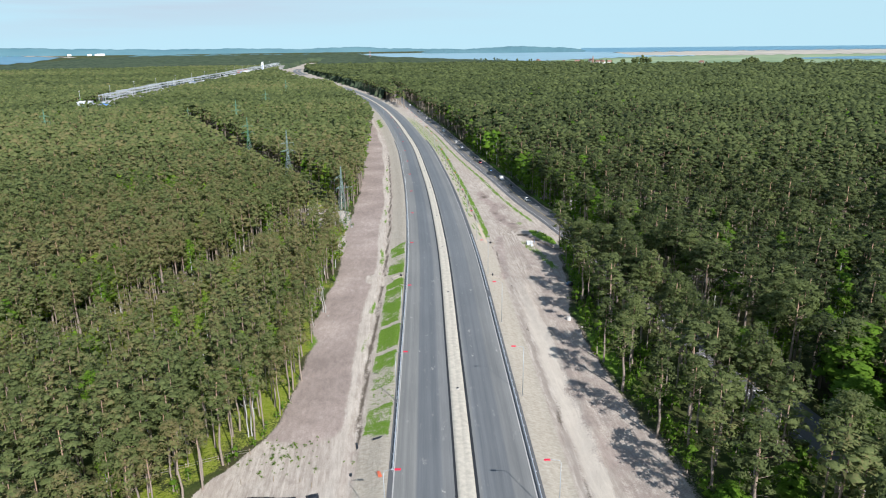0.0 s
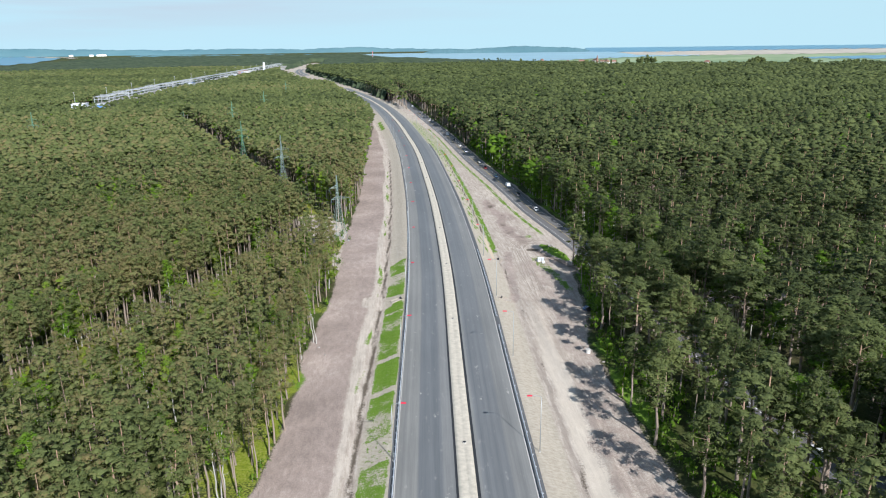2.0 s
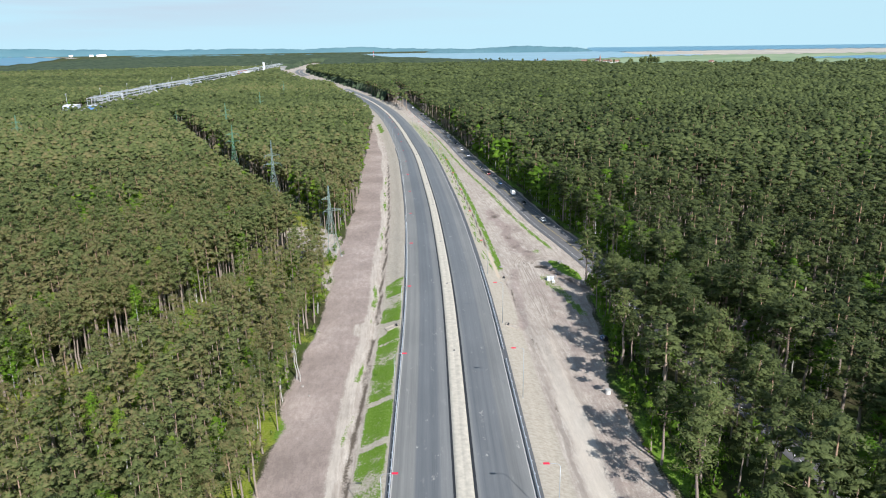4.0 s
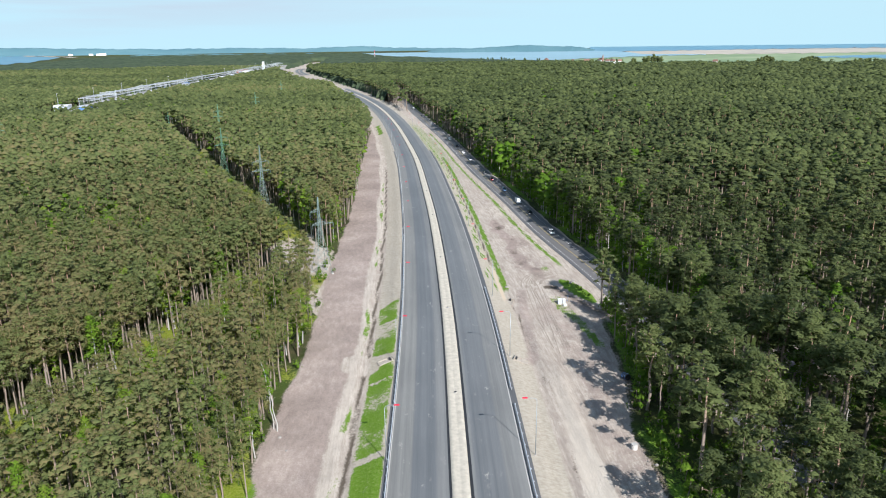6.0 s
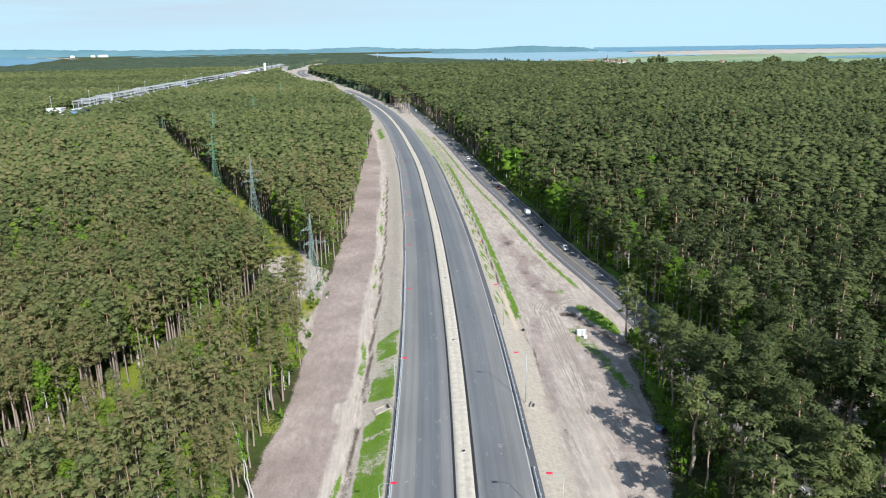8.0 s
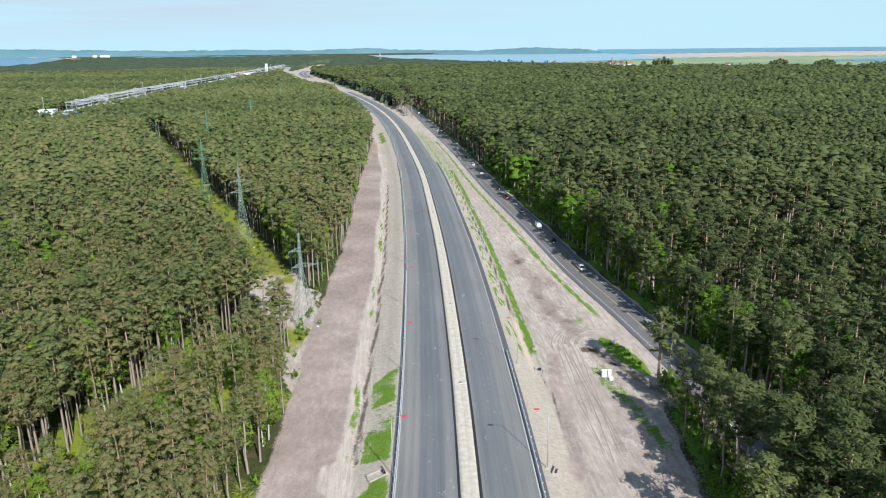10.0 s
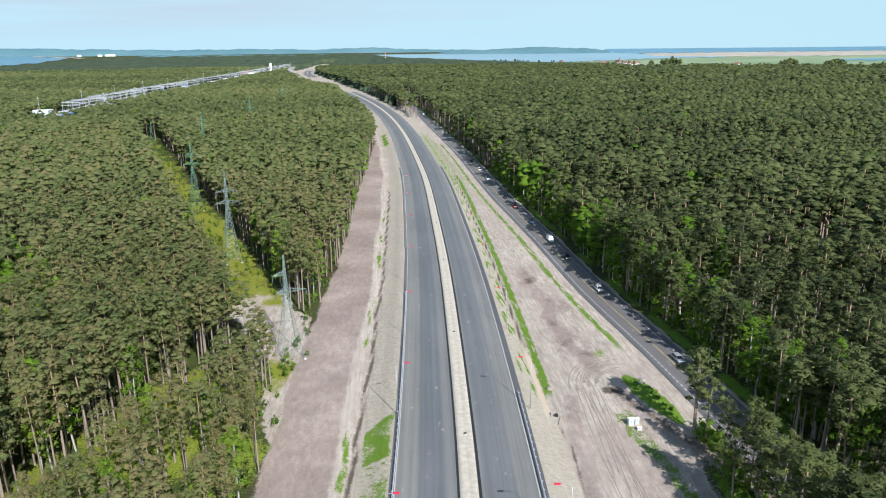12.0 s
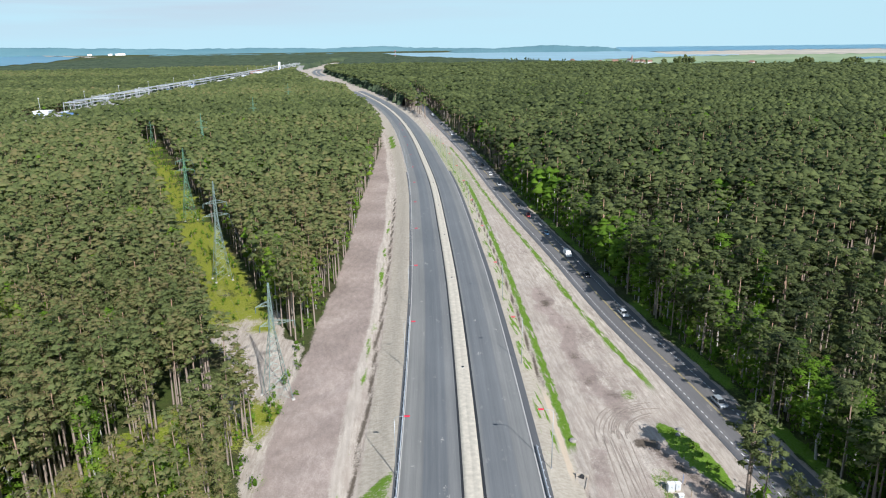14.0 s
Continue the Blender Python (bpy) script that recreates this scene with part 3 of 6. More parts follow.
# ---- ground ----
def spaced(lo, hi, fine_lo, fine_hi, fine, grow):
    mid = list(np.arange(fine_lo, fine_hi + fine / 2, fine))
    out, s = [], fine
    p = fine_hi
    while p < hi:
        s *= grow
        p = min(hi, p + s)
        out.append(p)
    pre, s, p = [], fine, fine_lo
    while p > lo:
        s *= grow
        p = max(lo, p - s)
        pre.append(p)
    return np.array(pre[::-1] + mid + out)


def between(v, lo, hi, soft=0.9):
    return step(lo - soft, lo + soft, v) * (1 - step(hi - soft, hi + soft, v))


def build_ground():
    xs, ys = spaced(-4900, 4900, -70, 74, 1.0, 1.10), spaced(-1000, 4930, 95, 440, 1.6, 1.06)
    gx, gy = np.meshgrid(xs, ys, indexing="ij")
    x, y = gx.ravel(), gy.ravel()
    z = ground_z(x, y)
    me = mesh_from("ground", np.stack([x, y, z], -1), grid_faces(len(xs), len(ys)), [M["ground"]], smooth=True)
    d, o, span = off(road_x, x, y), off(old_x, x, y), off(line_x, x, y)
    rag = 0.9 * wobble(x, y, 3.3) + 0.9 * wobble(x, y, 8.5, 1.0)
    rough = 0.16 * wobble(x, y, 4.1) + 0.22 * wobble(x, y, 10.0, 1.0)
    # bare sand of the works
    east = np.where(y < 262, wood_right(y) - 0.5, old_x(y) + 6.5)
    bare = between(x + rag * 0.5, wood_left(y), east, 1.2) * (y < 3400)
    bare *= np.where(y > 885, between(d, -62, 42, 6.0), 1.0)
    bare = np.maximum(bare, 0.85 * between(span + 1.5 * rag, -9.5, 10.5, 2.0) * between(y + 4 * rag, 288, 352, 6.0))
    bare = np.maximum(bare, 0.9 * between(x + 0.8 * rag, foot_x(y), wood_left(y) + 1.5, 1.2) * between(y + 1.5 * rag, 256, 316, 3.0))
    bare = np.maximum(bare, 0.62 * between(span + 2.0 * rag, -6.0, 0.0, 2.0) * between(y, 350, 470, 20.0))
    bare = np.maximum(bare, 0.9 * (np.abs(x - plant_x(y)) < 31) * ((y > 810) & (y < 2900)))
    # brown soil
    soil = between(x + rag * 0.5, wood_left(y) - 0.6, road_x(y) - 25.4 + 0.7 * np.sin(y / 17.0) + 0.5 * rag, 1.6) * between(y + 2 * rag, 125, 880, 4.0)
    # band beside the inland wood: rough soil, tree shade painted into its tone
    soil = np.maximum(soil, 0.5 * between(x + rag, road_x(y) + 27.0 + 1.8 * np.sin(y / 28.0), wood_right(y) + 1, 1.5) * between(y, 80, 268, 4.0))
    heap = between(d + rag, 25.0, 60.0, 2.0) * between(o, -90, -11.0, 1.5) * between(y + 5 * rag, 246, 600, 8.0)
    soil = np.maximum(soil, heap * (0.30 + 0.22 * wobble(x, y, 9.0) + 0.18 * wobble(x, y, 23.0, 2.0)))
    # churned brown streak where machines turned
    churn = smooth_line([(28.2, 288.0), (28.6, 301.0), (26.3, 309.0), (25.6, 318.0), (24.6, 330.0), (22.0, 350.0), (17.0, 385.0)])
    stir = np.exp(-((x - churn(y) + 1.2 * rag) / 2.6) ** 2) * between(y + 2 * rag, 287, 372, 5.0)
    soil = np.maximum(soil, stir * (1.0 + 0.25 * wobble(x, y, 3.1, 1.0)))
    bare = np.maximum(bare, 0.75 * (1 - step(0.7, 1.2, np.hypot((x - 93.0) / 15.0, (y - 226.0) / 11.0) + 0.25 * rough)))
    soil = np.maximum(soil, 0.75 * (1 - step(0.7, 1.2, np.hypot((x - 93.0) / 15.0, (y - 226.0) / 11.0) + 0.25 * rough)))
    # smooth graded channel along the foot of the bank, from the drain mouth
    groove = smooth_line([(17.4, 222.0), (19.6, 226.0), (21.1, 233.0), (21.3, 243.0), (21.4, 254.0), (22.0, 268.0), (22.9, 281.0)])
    soil = np.maximum(soil, 0.60 * np.exp(-((x - groove(y)) / 2.2) ** 4) * between(y, 224.5, 281, 2.0))
    # lane of dark earth round the spoil heap; painted tree shade is added below
    lane_x = smooth_line([(31.0, 285.0), (34.0, 279.0), (37.0, 271.0), (40.4, 262.0), (42.4, 254.0), (44.5, 243.0), (46.0, 232.0)])
    soil = np.maximum(soil, 0.85 * np.exp(-((x - lane_x(y) + 0.5 * rag) / 2.4) ** 4) * between(y, 232, 284, 3.0))
    # tan sand along the ditch bottom
    tan = np.exp(-((d - east_ditch(y)) / 0.7) ** 4) * between(y, 270, 302, 3.0)
    # turf
    bands = 0.66 + 0.14 * wobble(x * 0.45, y * 1.5, 4.0) + 0.14 * wobble(x, y, 7.0, 1.0)
    ends = between(y + 0.5 * (d + 14.2), 123.0, 226.5, 1.2) + between(y, 230.0, 290.0, 1.2) * (1 - step(268.5, 271.5, y - 1.0 * (d + 14.5)))
    grass = between(d, -20.3, -14.2, 0.5) * ends * bands
    grass = np.maximum(grass, between(d + rag * 0.4, -24.0, -22.5, 0.7) * between(y, 124, 480, 5.0) * (0.44 + 1.6 * rough))
    grass = np.maximum(grass, between(o, 6.6, 10.5, 0.6) * between(y, 250, 1250, 3.0) * (0.55 + rough))
    grass = np.maximum(grass, (1 - step(0.78, 1.12, knoll_at(x, y) + 0.3 * rough)) * (0.90 + 0.5 * rough))
    rim_x = np.interp(y, [236, 245, 255, 265, 273], [39.3, 37.4, 36.0, 33.9, 32.5])
    rim_w = np.interp(y, [236, 255, 263, 270, 274], [1.3, 1.8, 2.9, 2.5, 1.4])
    grass = np.maximum(grass, (1 - step(0.75, 1.2, np.abs(x - rim_x + 0.3 * rag) / rim_w)) * between(y, 234, 273.5, 1.2) * (0.62 + 0.7 * rough))
    grass = np.maximum(grass, 0.5 * (1 - step(0.5, 1.2, np.hypot((x - 33.5) / 3.4, (y - 301.0) / 4.5) + rough)))
    grass = np.maximum(grass, between(x + rag * 0.6, wood_right(y) + 0.2, wood_right(y) + 6, 1.0) * (y < 262) * (0.46 + rough))
    grass = np.maximum(grass, between(span + rag, -12.5, 8.5, 1.5) * between(y + 5 * rag, 335, 740, 12.0) * (0.70 + 0.9 * rough))
    grass = np.maximum(grass, between(d, -21.0, -16.6, 0.8) * between(y, 693, 772, 4.0) * 0.85)
    grass = np.maximum(grass, between(off(ride_x, x, y) + rag, -16.0, 12.5, 1.5) * between(y, -200, 300, 6.0) * (x < wood_left(y) - 1) * (0.60 + rough))
    grass = np.maximum(grass, between(x + 2 * rag, ride_x(y) - 4, wood_left(y) - 0.5, 2.0) * between(y, 225, 330, 10.0) * (0.44 + 1.4 * rough))
    grass = np.maximum(grass, between(x + 1.5 * rag, wood_left(y) - 13.0, wood_left(y) - 0.4, 1.5) * between(y, 80, 256, 5.0) * (0.46 + 1.2 * rough))
    grass = grass * (1 - between(d, -13.9, 13.9, 0.1)) * (1 - tan) * (1 - 0.9 * np.exp(-((d - east_ditch(y)) / 0.55) ** 4) * (y > 268))
    moss = np.maximum(between(span, -14, 14, 3.0) * (y > 280), 0.75 * (x < wood_left(y) - 0.5) * (y < 330))
    # dark tone along the ditches, in ruts and on bare earth
    dusky = 0.9 * np.exp(-((d + 21.5 + 0.3 * rag) / 0.75) ** 2) * between(y, 122, 520, 4.0)
    dusky = np.maximum(dusky, 0.80 * np.exp(-((d - east_ditch(y)) / 0.5) ** 2) * between(y, 230, 267, 3.0))
    dusky = np.maximum(dusky, 0.95 * np.exp(-((d - east_ditch(y) - 0.1 * rag) / 0.65) ** 2) * between(y, 304, 560, 4.0))
    dusky = np.maximum(dusky, 0.60 * np.exp(-((d - 21.8 - 0.5 * rag) / 0.8) ** 2) * between(y, 90, 226, 5.0) * (0.6 + 2.2 * rough))
    dusky = np.maximum(dusky, 0.85 * (1 - step(0.5, 1.1, np.hypot((x - 32.4) / 3.3, (y - 281.6) / 2.4) + 0.3 * rough)))
    # tree shade painted over the lane's earth and the turf by the cabinets
    dusky = np.maximum(dusky, 0.72 * np.exp(-((x - lane_x(y)) / 2.0) ** 2) * between(y, 236, 281, 3.0))
    dusky = np.maximum(dusky, 0.44 * (1 - step(0.6, 1.1, np.abs(x - rim_x) / rim_w)) * between(y, 234, 272, 2.0))
    dusky = np.maximum(dusky, stir * (0.36 + 0.40 * wobble(x, y, 2.3, 3.0)))
    dusky = np.maximum(dusky, heap * (0.05 + 0.36 * wobble(x, y, 5.3, 3.0)) * between(y, 285, 430, 10.0))
    # washed-out sand below the drain mouth
    fan = between(y + 0.8 * rag, 221.5, 229.5, 1.2) * between(d, -27.5, -18.2, 0.8)
    grass, dusky, soil = grass * (1 - fan), dusky * (1 - fan), soil * (1 - fan)
    col = np.stack([bare, grass, soil, dusky], -1).astype(np.float32)
    a = me.color_attributes.new("zone", "FLOAT_COLOR", "POINT")
    a.data.foreach_set("color", col.ravel())
    point_value(me, "moss", moss)
    lane = me.attributes.new("lane", "FLOAT_VECTOR", "POINT")
    lane.data.foreach_set("vector", np.stack([d, y, o], -1).astype(np.float32).ravel())
    return tagged(new("ground", me), "pale trampled sand, brown soil, turf and dark forest floor", "ground", kind="structure")


build_ground()


# ---- the new road ----
def build_road():
    far = 1400
    left = strip("road_left", [ribbon(road_x, -12.91, -2.07, -184.5, far, 0.0, 3.0, 0.25, 6), ribbon(road_x, -12.91, -2.07, 2080, 2700, 0.0, 6.0, 0.25, 2)], M["asphalt"])
    tagged(left, "fresh grey asphalt carriageway with faint lengthwise streaks", "road", kind="structure")
    right = strip("road_right", [ribbon(road_x, 2.19, 11.97, -184.5, far, 0.0, 3.0, 0.25, 6), ribbon(road_x, 2.19, 11.97, 2080, 2700, 0.0, 6.0, 0.25, 2)], M["asphalt"])
    tagged(right, "fresh grey asphalt carriageway with dusty patches", "road", kind="structure")
    # the left strip's dark tone takes in the rail's shadow besides asphalt
    edge_r = strip("trim_shoulder", [ribbon(road_x, 12.19, 13.59, -184.5, 583.7, -0.03, 3.0, 0.25), ribbon(road_x, -14.05, -13.13, -184.5, 583.7, -0.03, 3.0, 0.25)], M["shoulder"])
    tagged(edge_r, "dark asphalt verge strip outside the carriageway", "road shoulder", kind="structure")
    gut = strip("trim_gutter", [ribbon(road_x, 11.97, 12.19, -184.5, far, 0.02, 3.0, 0.2), ribbon(road_x, -13.13, -12.91, -184.5, far, 0.02, 3.0, 0.2)], M["concrete"])
    tagged(gut, "pale concrete edge channel along the asphalt", "gutter", kind="structure")
    # matt black bands on both sides of the median, the right one wider
    band = strip("trim_bitumen", [ribbon(road_x, -2.07, -1.65, -184.5, far, 0.03, 3.0, 0.2), ribbon(road_x, 1.63, 2.19, -184.5, far, 0.03, 3.0, 0.2)], M["matt_black"])
    tagged(band, "matt black band along the median", "road edge", kind="structure")
    # the median is a low gravel bank with a worn crease along its middle
    ys = np.arange(-184.5, far, 1.8)
    prof = [(-1.65, 0.0), (-1.60, 0.13), (-0.95, 0.17), (-0.14, 0.16), (0.06, 0.10), (0.24, 0.16), (0.95, 0.18), (1.58, 0.12), (1.63, 0.0)]
    s = slope_of(road_x, ys)
    q = np.sqrt(1 + s * s)
    wav = 0.05 * np.sin(ys / 9.1) + 0.03 * np.sin(ys / 4.7)
    rows = []
    for k, (d, z) in enumerate(prof):
        w = wav if 2 < k < 6 else 0.25 * wav * (k not in (0, 8))
        rows.append(np.stack([road_x(ys) + (d + w) / q, ys - (d + w) * s / q, z + 0.012 * np.sin(ys / 6.0 + k * 2.1) * (k not in (0, 8))], -1))
    v = np.stack(rows, 1).reshape(-1, 3)
    me = mesh_from("median", v, grid_faces(len(ys), len(prof))[:, ::-1], [M["median"]], smooth=True)
    tagged(new("median", me), "pale beige gravel median with a worn crease", "median", kind="structure")


build_road()


def build_old_road():
    r = strip("road_old", [ribbon(old_x, -5.25, 5.4, -115.9, 1324.4, -1.12, 4.0, 0.2, 4)], M["asphalt_old"])
    tagged(r, "worn old country road asphalt with paved shoulders", "road", kind="structure")
    dash = []
    for k in range(390):
        y = 100 + k * 2.0
        dash.append(ribbon(old_x, -3.55, -3.35, y, y + 1.0, -1.114, 1.0))
        dash.append(ribbon(old_x, 3.35, 3.55, y, y + 1.0, -1.114, 1.0))
    tagged(strip("trim_edge_dashes", dash, M["white_line"]), "white dashed edge marking on the old road", "road marking", kind="structure")
    mid = [ribbon(old_x, -0.2, -0.06, 89.9, 885.4, -1.114, 4.0), ribbon(old_x, 0.06, 0.2, 89.9, 885.4, -1.114, 4.0)]
    tagged(strip("trim_centre_line", mid, M["yellow_line"]), "faded yellow temporary centre line", "road marking", kind="structure")


build_old_road()


# ---- trees ----
rng = np.random.default_rng(7)


def tube_np(path, radii, sides):
    """A tapered tube of triangles along a path."""
    v, f = [], []
    a = np.arange(sides) * 2 * math.pi / sides
    for p, r in zip(path, radii):
        v.append(np.stack([p[0] + r * np.cos(a), p[1] + r * np.sin(a), np.full(sides, p[2])], -1))
    for k in range(len(path) - 1):
        for i in range(sides):
            j = (i + 1) % sides
            p, q = k * sides, (k + 1) * sides
            f += [(p + i, p + j, q + j), (p + i, q + j, q + i)]
    return np.concatenate(v), np.array(f)


def tufts_np(r, centre, radius, flat, count, size, droop=0.0, slim=0.45, heart=None):
    """Small leaf blades scattered through one clump."""
    u = r.normal(size=(count, 3))
    u /= np.linalg.norm(u, axis=1, keepdims=True)
    p = u * radius * (0.45 + 0.55 * r.random((count, 1)))
    p[:, 2] *= flat
    away = u * 0.0 if heart is None else p + np.asarray(centre) - np.asarray(heart)
    away = away / np.maximum(np.linalg.norm(away, axis=1, keepdims=True), 0.6)
    face = u * (0.8 if heart is None else 0.5) + away * 0.62 + np.array([0, 0, 0.42 - droop * 0.4 + (0.10 if size > 1.5 else 0.0)]) + r.normal(size=(count, 3)) * 0.26
    face /= np.linalg.norm(face, axis=1, keepdims=True)
    a = np.cross(face, r.normal(size=(count, 3)))
    a /= np.linalg.norm(a, axis=1, keepdims=True)
    b = np.cross(face, a)
    s = size * (0.7 + 0.6 * r.random((count, 1)))
    c = p + np.asarray(centre)
    tri = np.stack([c - a * s * 0.35 + b * s * slim, c - a * s * 0.45 - b * s * slim, c + a * s * 0.65], 1)
    soft = u * 0.42 + away * 0.60 + face * 0.38 + np.array([0, 0, 0.20 if size < 1.2 else 0.60])
    soft /= np.linalg.norm(soft, axis=1, keepdims=True)
    return tri.reshape(-1, 3), np.arange(count * 3).reshape(-1, 3), np.repeat(soft, 3, 0)


def puff_np(r, centre, radius, flat, sides, closed, heart):
    """The close-packed inside of a clump: a small uneven body."""
    v = [(0.0, 0.0, -0.62)]
    a0 = r.uniform(0, 6.28)
    for i in range(sides):
        k = r.uniform(0.78, 1.18)
        v.append((k * math.cos(a0 + i * 6.283 / sides), k * math.sin(a0 + i * 6.283 / sides), r.uniform(-0.25, 0.05)))
    v.append((r.uniform(-0.2, 0.2), r.uniform(-0.2, 0.2), 0.98))
    f, last = [], len(v) - 1
    for i in range(sides):
        j = (i + 1) % sides
        if closed:
            f.append((0, 1 + j, 1 + i))
        f.append((1 + i, 1 + j, last))
    u = np.array(v)
    p = u * radius * np.array([1, 1, flat]) + np.asarray(centre)
    away = p - np.asarray(heart)
    away /= np.maximum(np.linalg.norm(away, axis=1, keepdims=True), 0.6)
    soft = u * 0.75 + away * 0.45 + np.array([0, 0, 0.12])
    soft /= np.linalg.norm(soft, axis=1, keepdims=True)
    return p, np.array(f), soft


def make_tree(seed, kind, tall, clumps, per, size, sides, rings, limbs, slim=0.45, body=(5, 1), core=0.86):
    """Trunk and crown of one tree as two (verts, tris) pairs, with a tone for each tuft."""
    r = np.random.default_rng(seed)
    lean = r.normal(size=2) * 0.35
    hs = np.linspace(0, tall * 0.86, rings)
    path = [(lean[0] * (h / tall) ** 2 + 0.12 * math.sin(h * 0.7 + seed), lean[1] * (h / tall) ** 2 + 0.12 * math.cos(h * 0.6 + seed), h) for h in hs]
    base = 0.19 if kind == "pine" else 0.14
    tv, tf = tube_np(path, [base * (1.15 - 0.95 * h / tall) for h in hs], sides)
    tv, tf, top = [tv], [tf], np.array(path[-1])
    n = len(tv[0])
    low, wide = (0.56, 2.75) if kind == "pine" else (0.34, 2.3)
    low += r.uniform(-0.09, 0.06) if kind == "pine" else r.uniform(-0.08, 0.06)
    wide *= r.uniform(0.85, 1.15)
    cv, cf, ct, cn, m = [], [], [], [], 0
    few = clumps < 5
    for k in range(clumps):
        g = (k + 0.5) / clumps
        h = low + (1.0 - low) * g
        swell = math.sin(math.pi * min(1.0, 0.30 + 0.66 * g)) ** 0.75
        ang, rad = k * 2.4 + r.uniform(-0.5, 0.5), wide * swell * r.uniform(0.0, 1.0) ** 0.6 * (0.45 if few else 1.0)
        if k == clumps - 1:
            rad *= 0.2
        c = np.array([top[0] + rad * math.cos(ang), top[1] + rad * math.sin(ang), h * tall - 0.5 + r.uniform(-0.4, 0.4)])
        cr = (1.30 if kind == "pine" else 1.4) * r.uniform(0.72, 1.25) * (12.0 / clumps) ** (0.30 if few else 0.36) * (0.72 + 0.28 * swell)
        flat = (0.72 if kind == "pine" else 0.90) * (1.25 if per == 0 else 1.0)
        heart = (top[0], top[1], tall * (low + 0.30 * (1 - low)))
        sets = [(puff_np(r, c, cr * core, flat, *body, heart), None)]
        if per:
            sets.append((tufts_np(r, c, cr * 1.12, flat, per, size, 0.0 if kind == "pine" else 0.5, slim, heart), per))
        shift = r.normal() * 0.12
        for (v, f, nv), count in sets:
            cv.append(v)
            cn.append(nv)
            cf.append(f + m)
            # inner bodies get a darker tone than blades, painting shade inside the clump
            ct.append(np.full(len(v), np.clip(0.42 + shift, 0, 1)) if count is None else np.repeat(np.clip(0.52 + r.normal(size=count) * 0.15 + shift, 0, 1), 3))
            m += len(v)
        if k % 2 == 0 and k // 2 < limbs:
            z0 = c[2] - 0.5 - 0.25 * rad
            bv, bf = tube_np([(top[0] * 0.8, top[1] * 0.8, z0), (c[0], c[1], c[2])], [0.055, 0.02], 3)
            tv.append(bv)
            tf.append(bf + n)
            n += len(bv)
    # dead twigs below the crown
    for k in range(limbs // 2):
        h = tall * r.uniform(0.18, low)
        a = r.uniform(0, 6.28)
        bv, bf = tube_np([(0, 0, h), (1.1 * math.cos(a), 1.1 * math.sin(a), h + r.uniform(-0.2, 0.3))], [0.03, 0.01], 3)
        tv.append(bv)
        tf.append(bf + n)
        n += len(bv)
    return (np.concatenate(tv), np.concatenate(tf)), (np.concatenate(cv), np.concatenate(cf), np.concatenate(cn)), np.concatenate(ct)


def tree_set(kind, tall, count, **how):
    return [make_tree(31 * k + (5 if kind == "pine" else 900), kind, tall, **how) for k in range(count)]


NEAR = dict(clumps=32, per=28, size=0.48, sides=6, rings=5, limbs=10, slim=0.22, body=(3, 1), core=0.60)
MASS = dict(clumps=23, per=15, size=0.60, sides=4, rings=3, limbs=4, slim=0.21, body=(4, 1), core=0.70)
BACK = dict(clumps=10, per=6, size=0.85, sides=3, rings=3, limbs=0, slim=0.28, body=(4, 1), core=0.88)
MID = dict(clumps=6, per=0, size=1.0, sides=3, rings=2, limbs=0, body=(4, 0), core=1.0)
FAR = dict(clumps=2, per=0, size=1.0, sides=3, rings=2, limbs=0, body=(5, 0), core=1.0)
DOT = dict(clumps=1, per=0, size=1.0, sides=3, rings=2, limbs=0, body=(5, 0), core=1.0)


def join_trees(name, sets, pos, scale, turn, which, tone, mats, label, trunk=True):
    """Many trees as one mesh."""
    V, F, MI, TO, TU, NV, n = [], [], [], [], [], [], 0
    for k, (tr, cr, tuft) in enumerate(sets):
        sel = np.nonzero(which == k)[0]
        if not len(sel):
            continue
        for (v, f), mi, tf in (((cr[0], cr[1]), 0, tuft),) + ((((tr[0], tr[1]), 1, None),) if trunk else ()):
            c, s = np.cos(turn[sel])[:, None], np.sin(turn[sel])[:, None]
            sc = scale[sel]
            x = (v[None, :, 0] * c - v[None, :, 1] * s) * sc[:, 1:2] + pos[sel, 0:1]
            y = (v[None, :, 0] * s + v[None, :, 1] * c) * sc[:, 1:2] + pos[sel, 1:2]
            z = v[None, :, 2] * sc[:, 0:1] + pos[sel, 2:3]
            V.append(np.stack([x, y, z], -1).reshape(-1, 3))
            F.append((f[None] + (np.arange(len(sel)) * len(v))[:, None, None]).reshape(-1, 3) + n)
            MI.append(np.full(len(sel) * len(f), mi))
            TO.append(np.repeat(tone[sel], len(v)))
            nv = cr[2] if mi == 0 else np.zeros_like(v)
            NV.append(np.stack([nv[None, :, 0] * c - nv[None, :, 1] * s, nv[None, :, 0] * s + nv[None, :, 1] * c, nv[None, :, 2] + 0 * c], -1).reshape(-1, 3))
            TU.append(np.tile(tf if tf is not None else np.full(len(v), 0.5), len(sel)))
            n += len(sel) * len(v)
    me = mesh_from(name, np.concatenate(V), np.concatenate(F), mats, np.concatenate(MI))
    soft_normals(me, np.concatenate(NV))
    point_value(me, "tone", np.concatenate(TO))
    point_value(me, "tuft", np.concatenate(TU))
    return tagged(new(name, me), label, "forest", kind="stuff")


def jitter_grid(x0, x1, y0, y1, gap):
    gx, gy = np.meshgrid(np.arange(x0, x1, gap), np.arange(y0, y1, gap), indexing="ij")
    p = np.stack([gx.ravel(), gy.ravel()], -1)
    p[:, 0] += (np.round(p[:, 1] / gap) % 2) * gap * 0.5
    return p + rng.uniform(-0.36, 0.36, p.shape) * gap


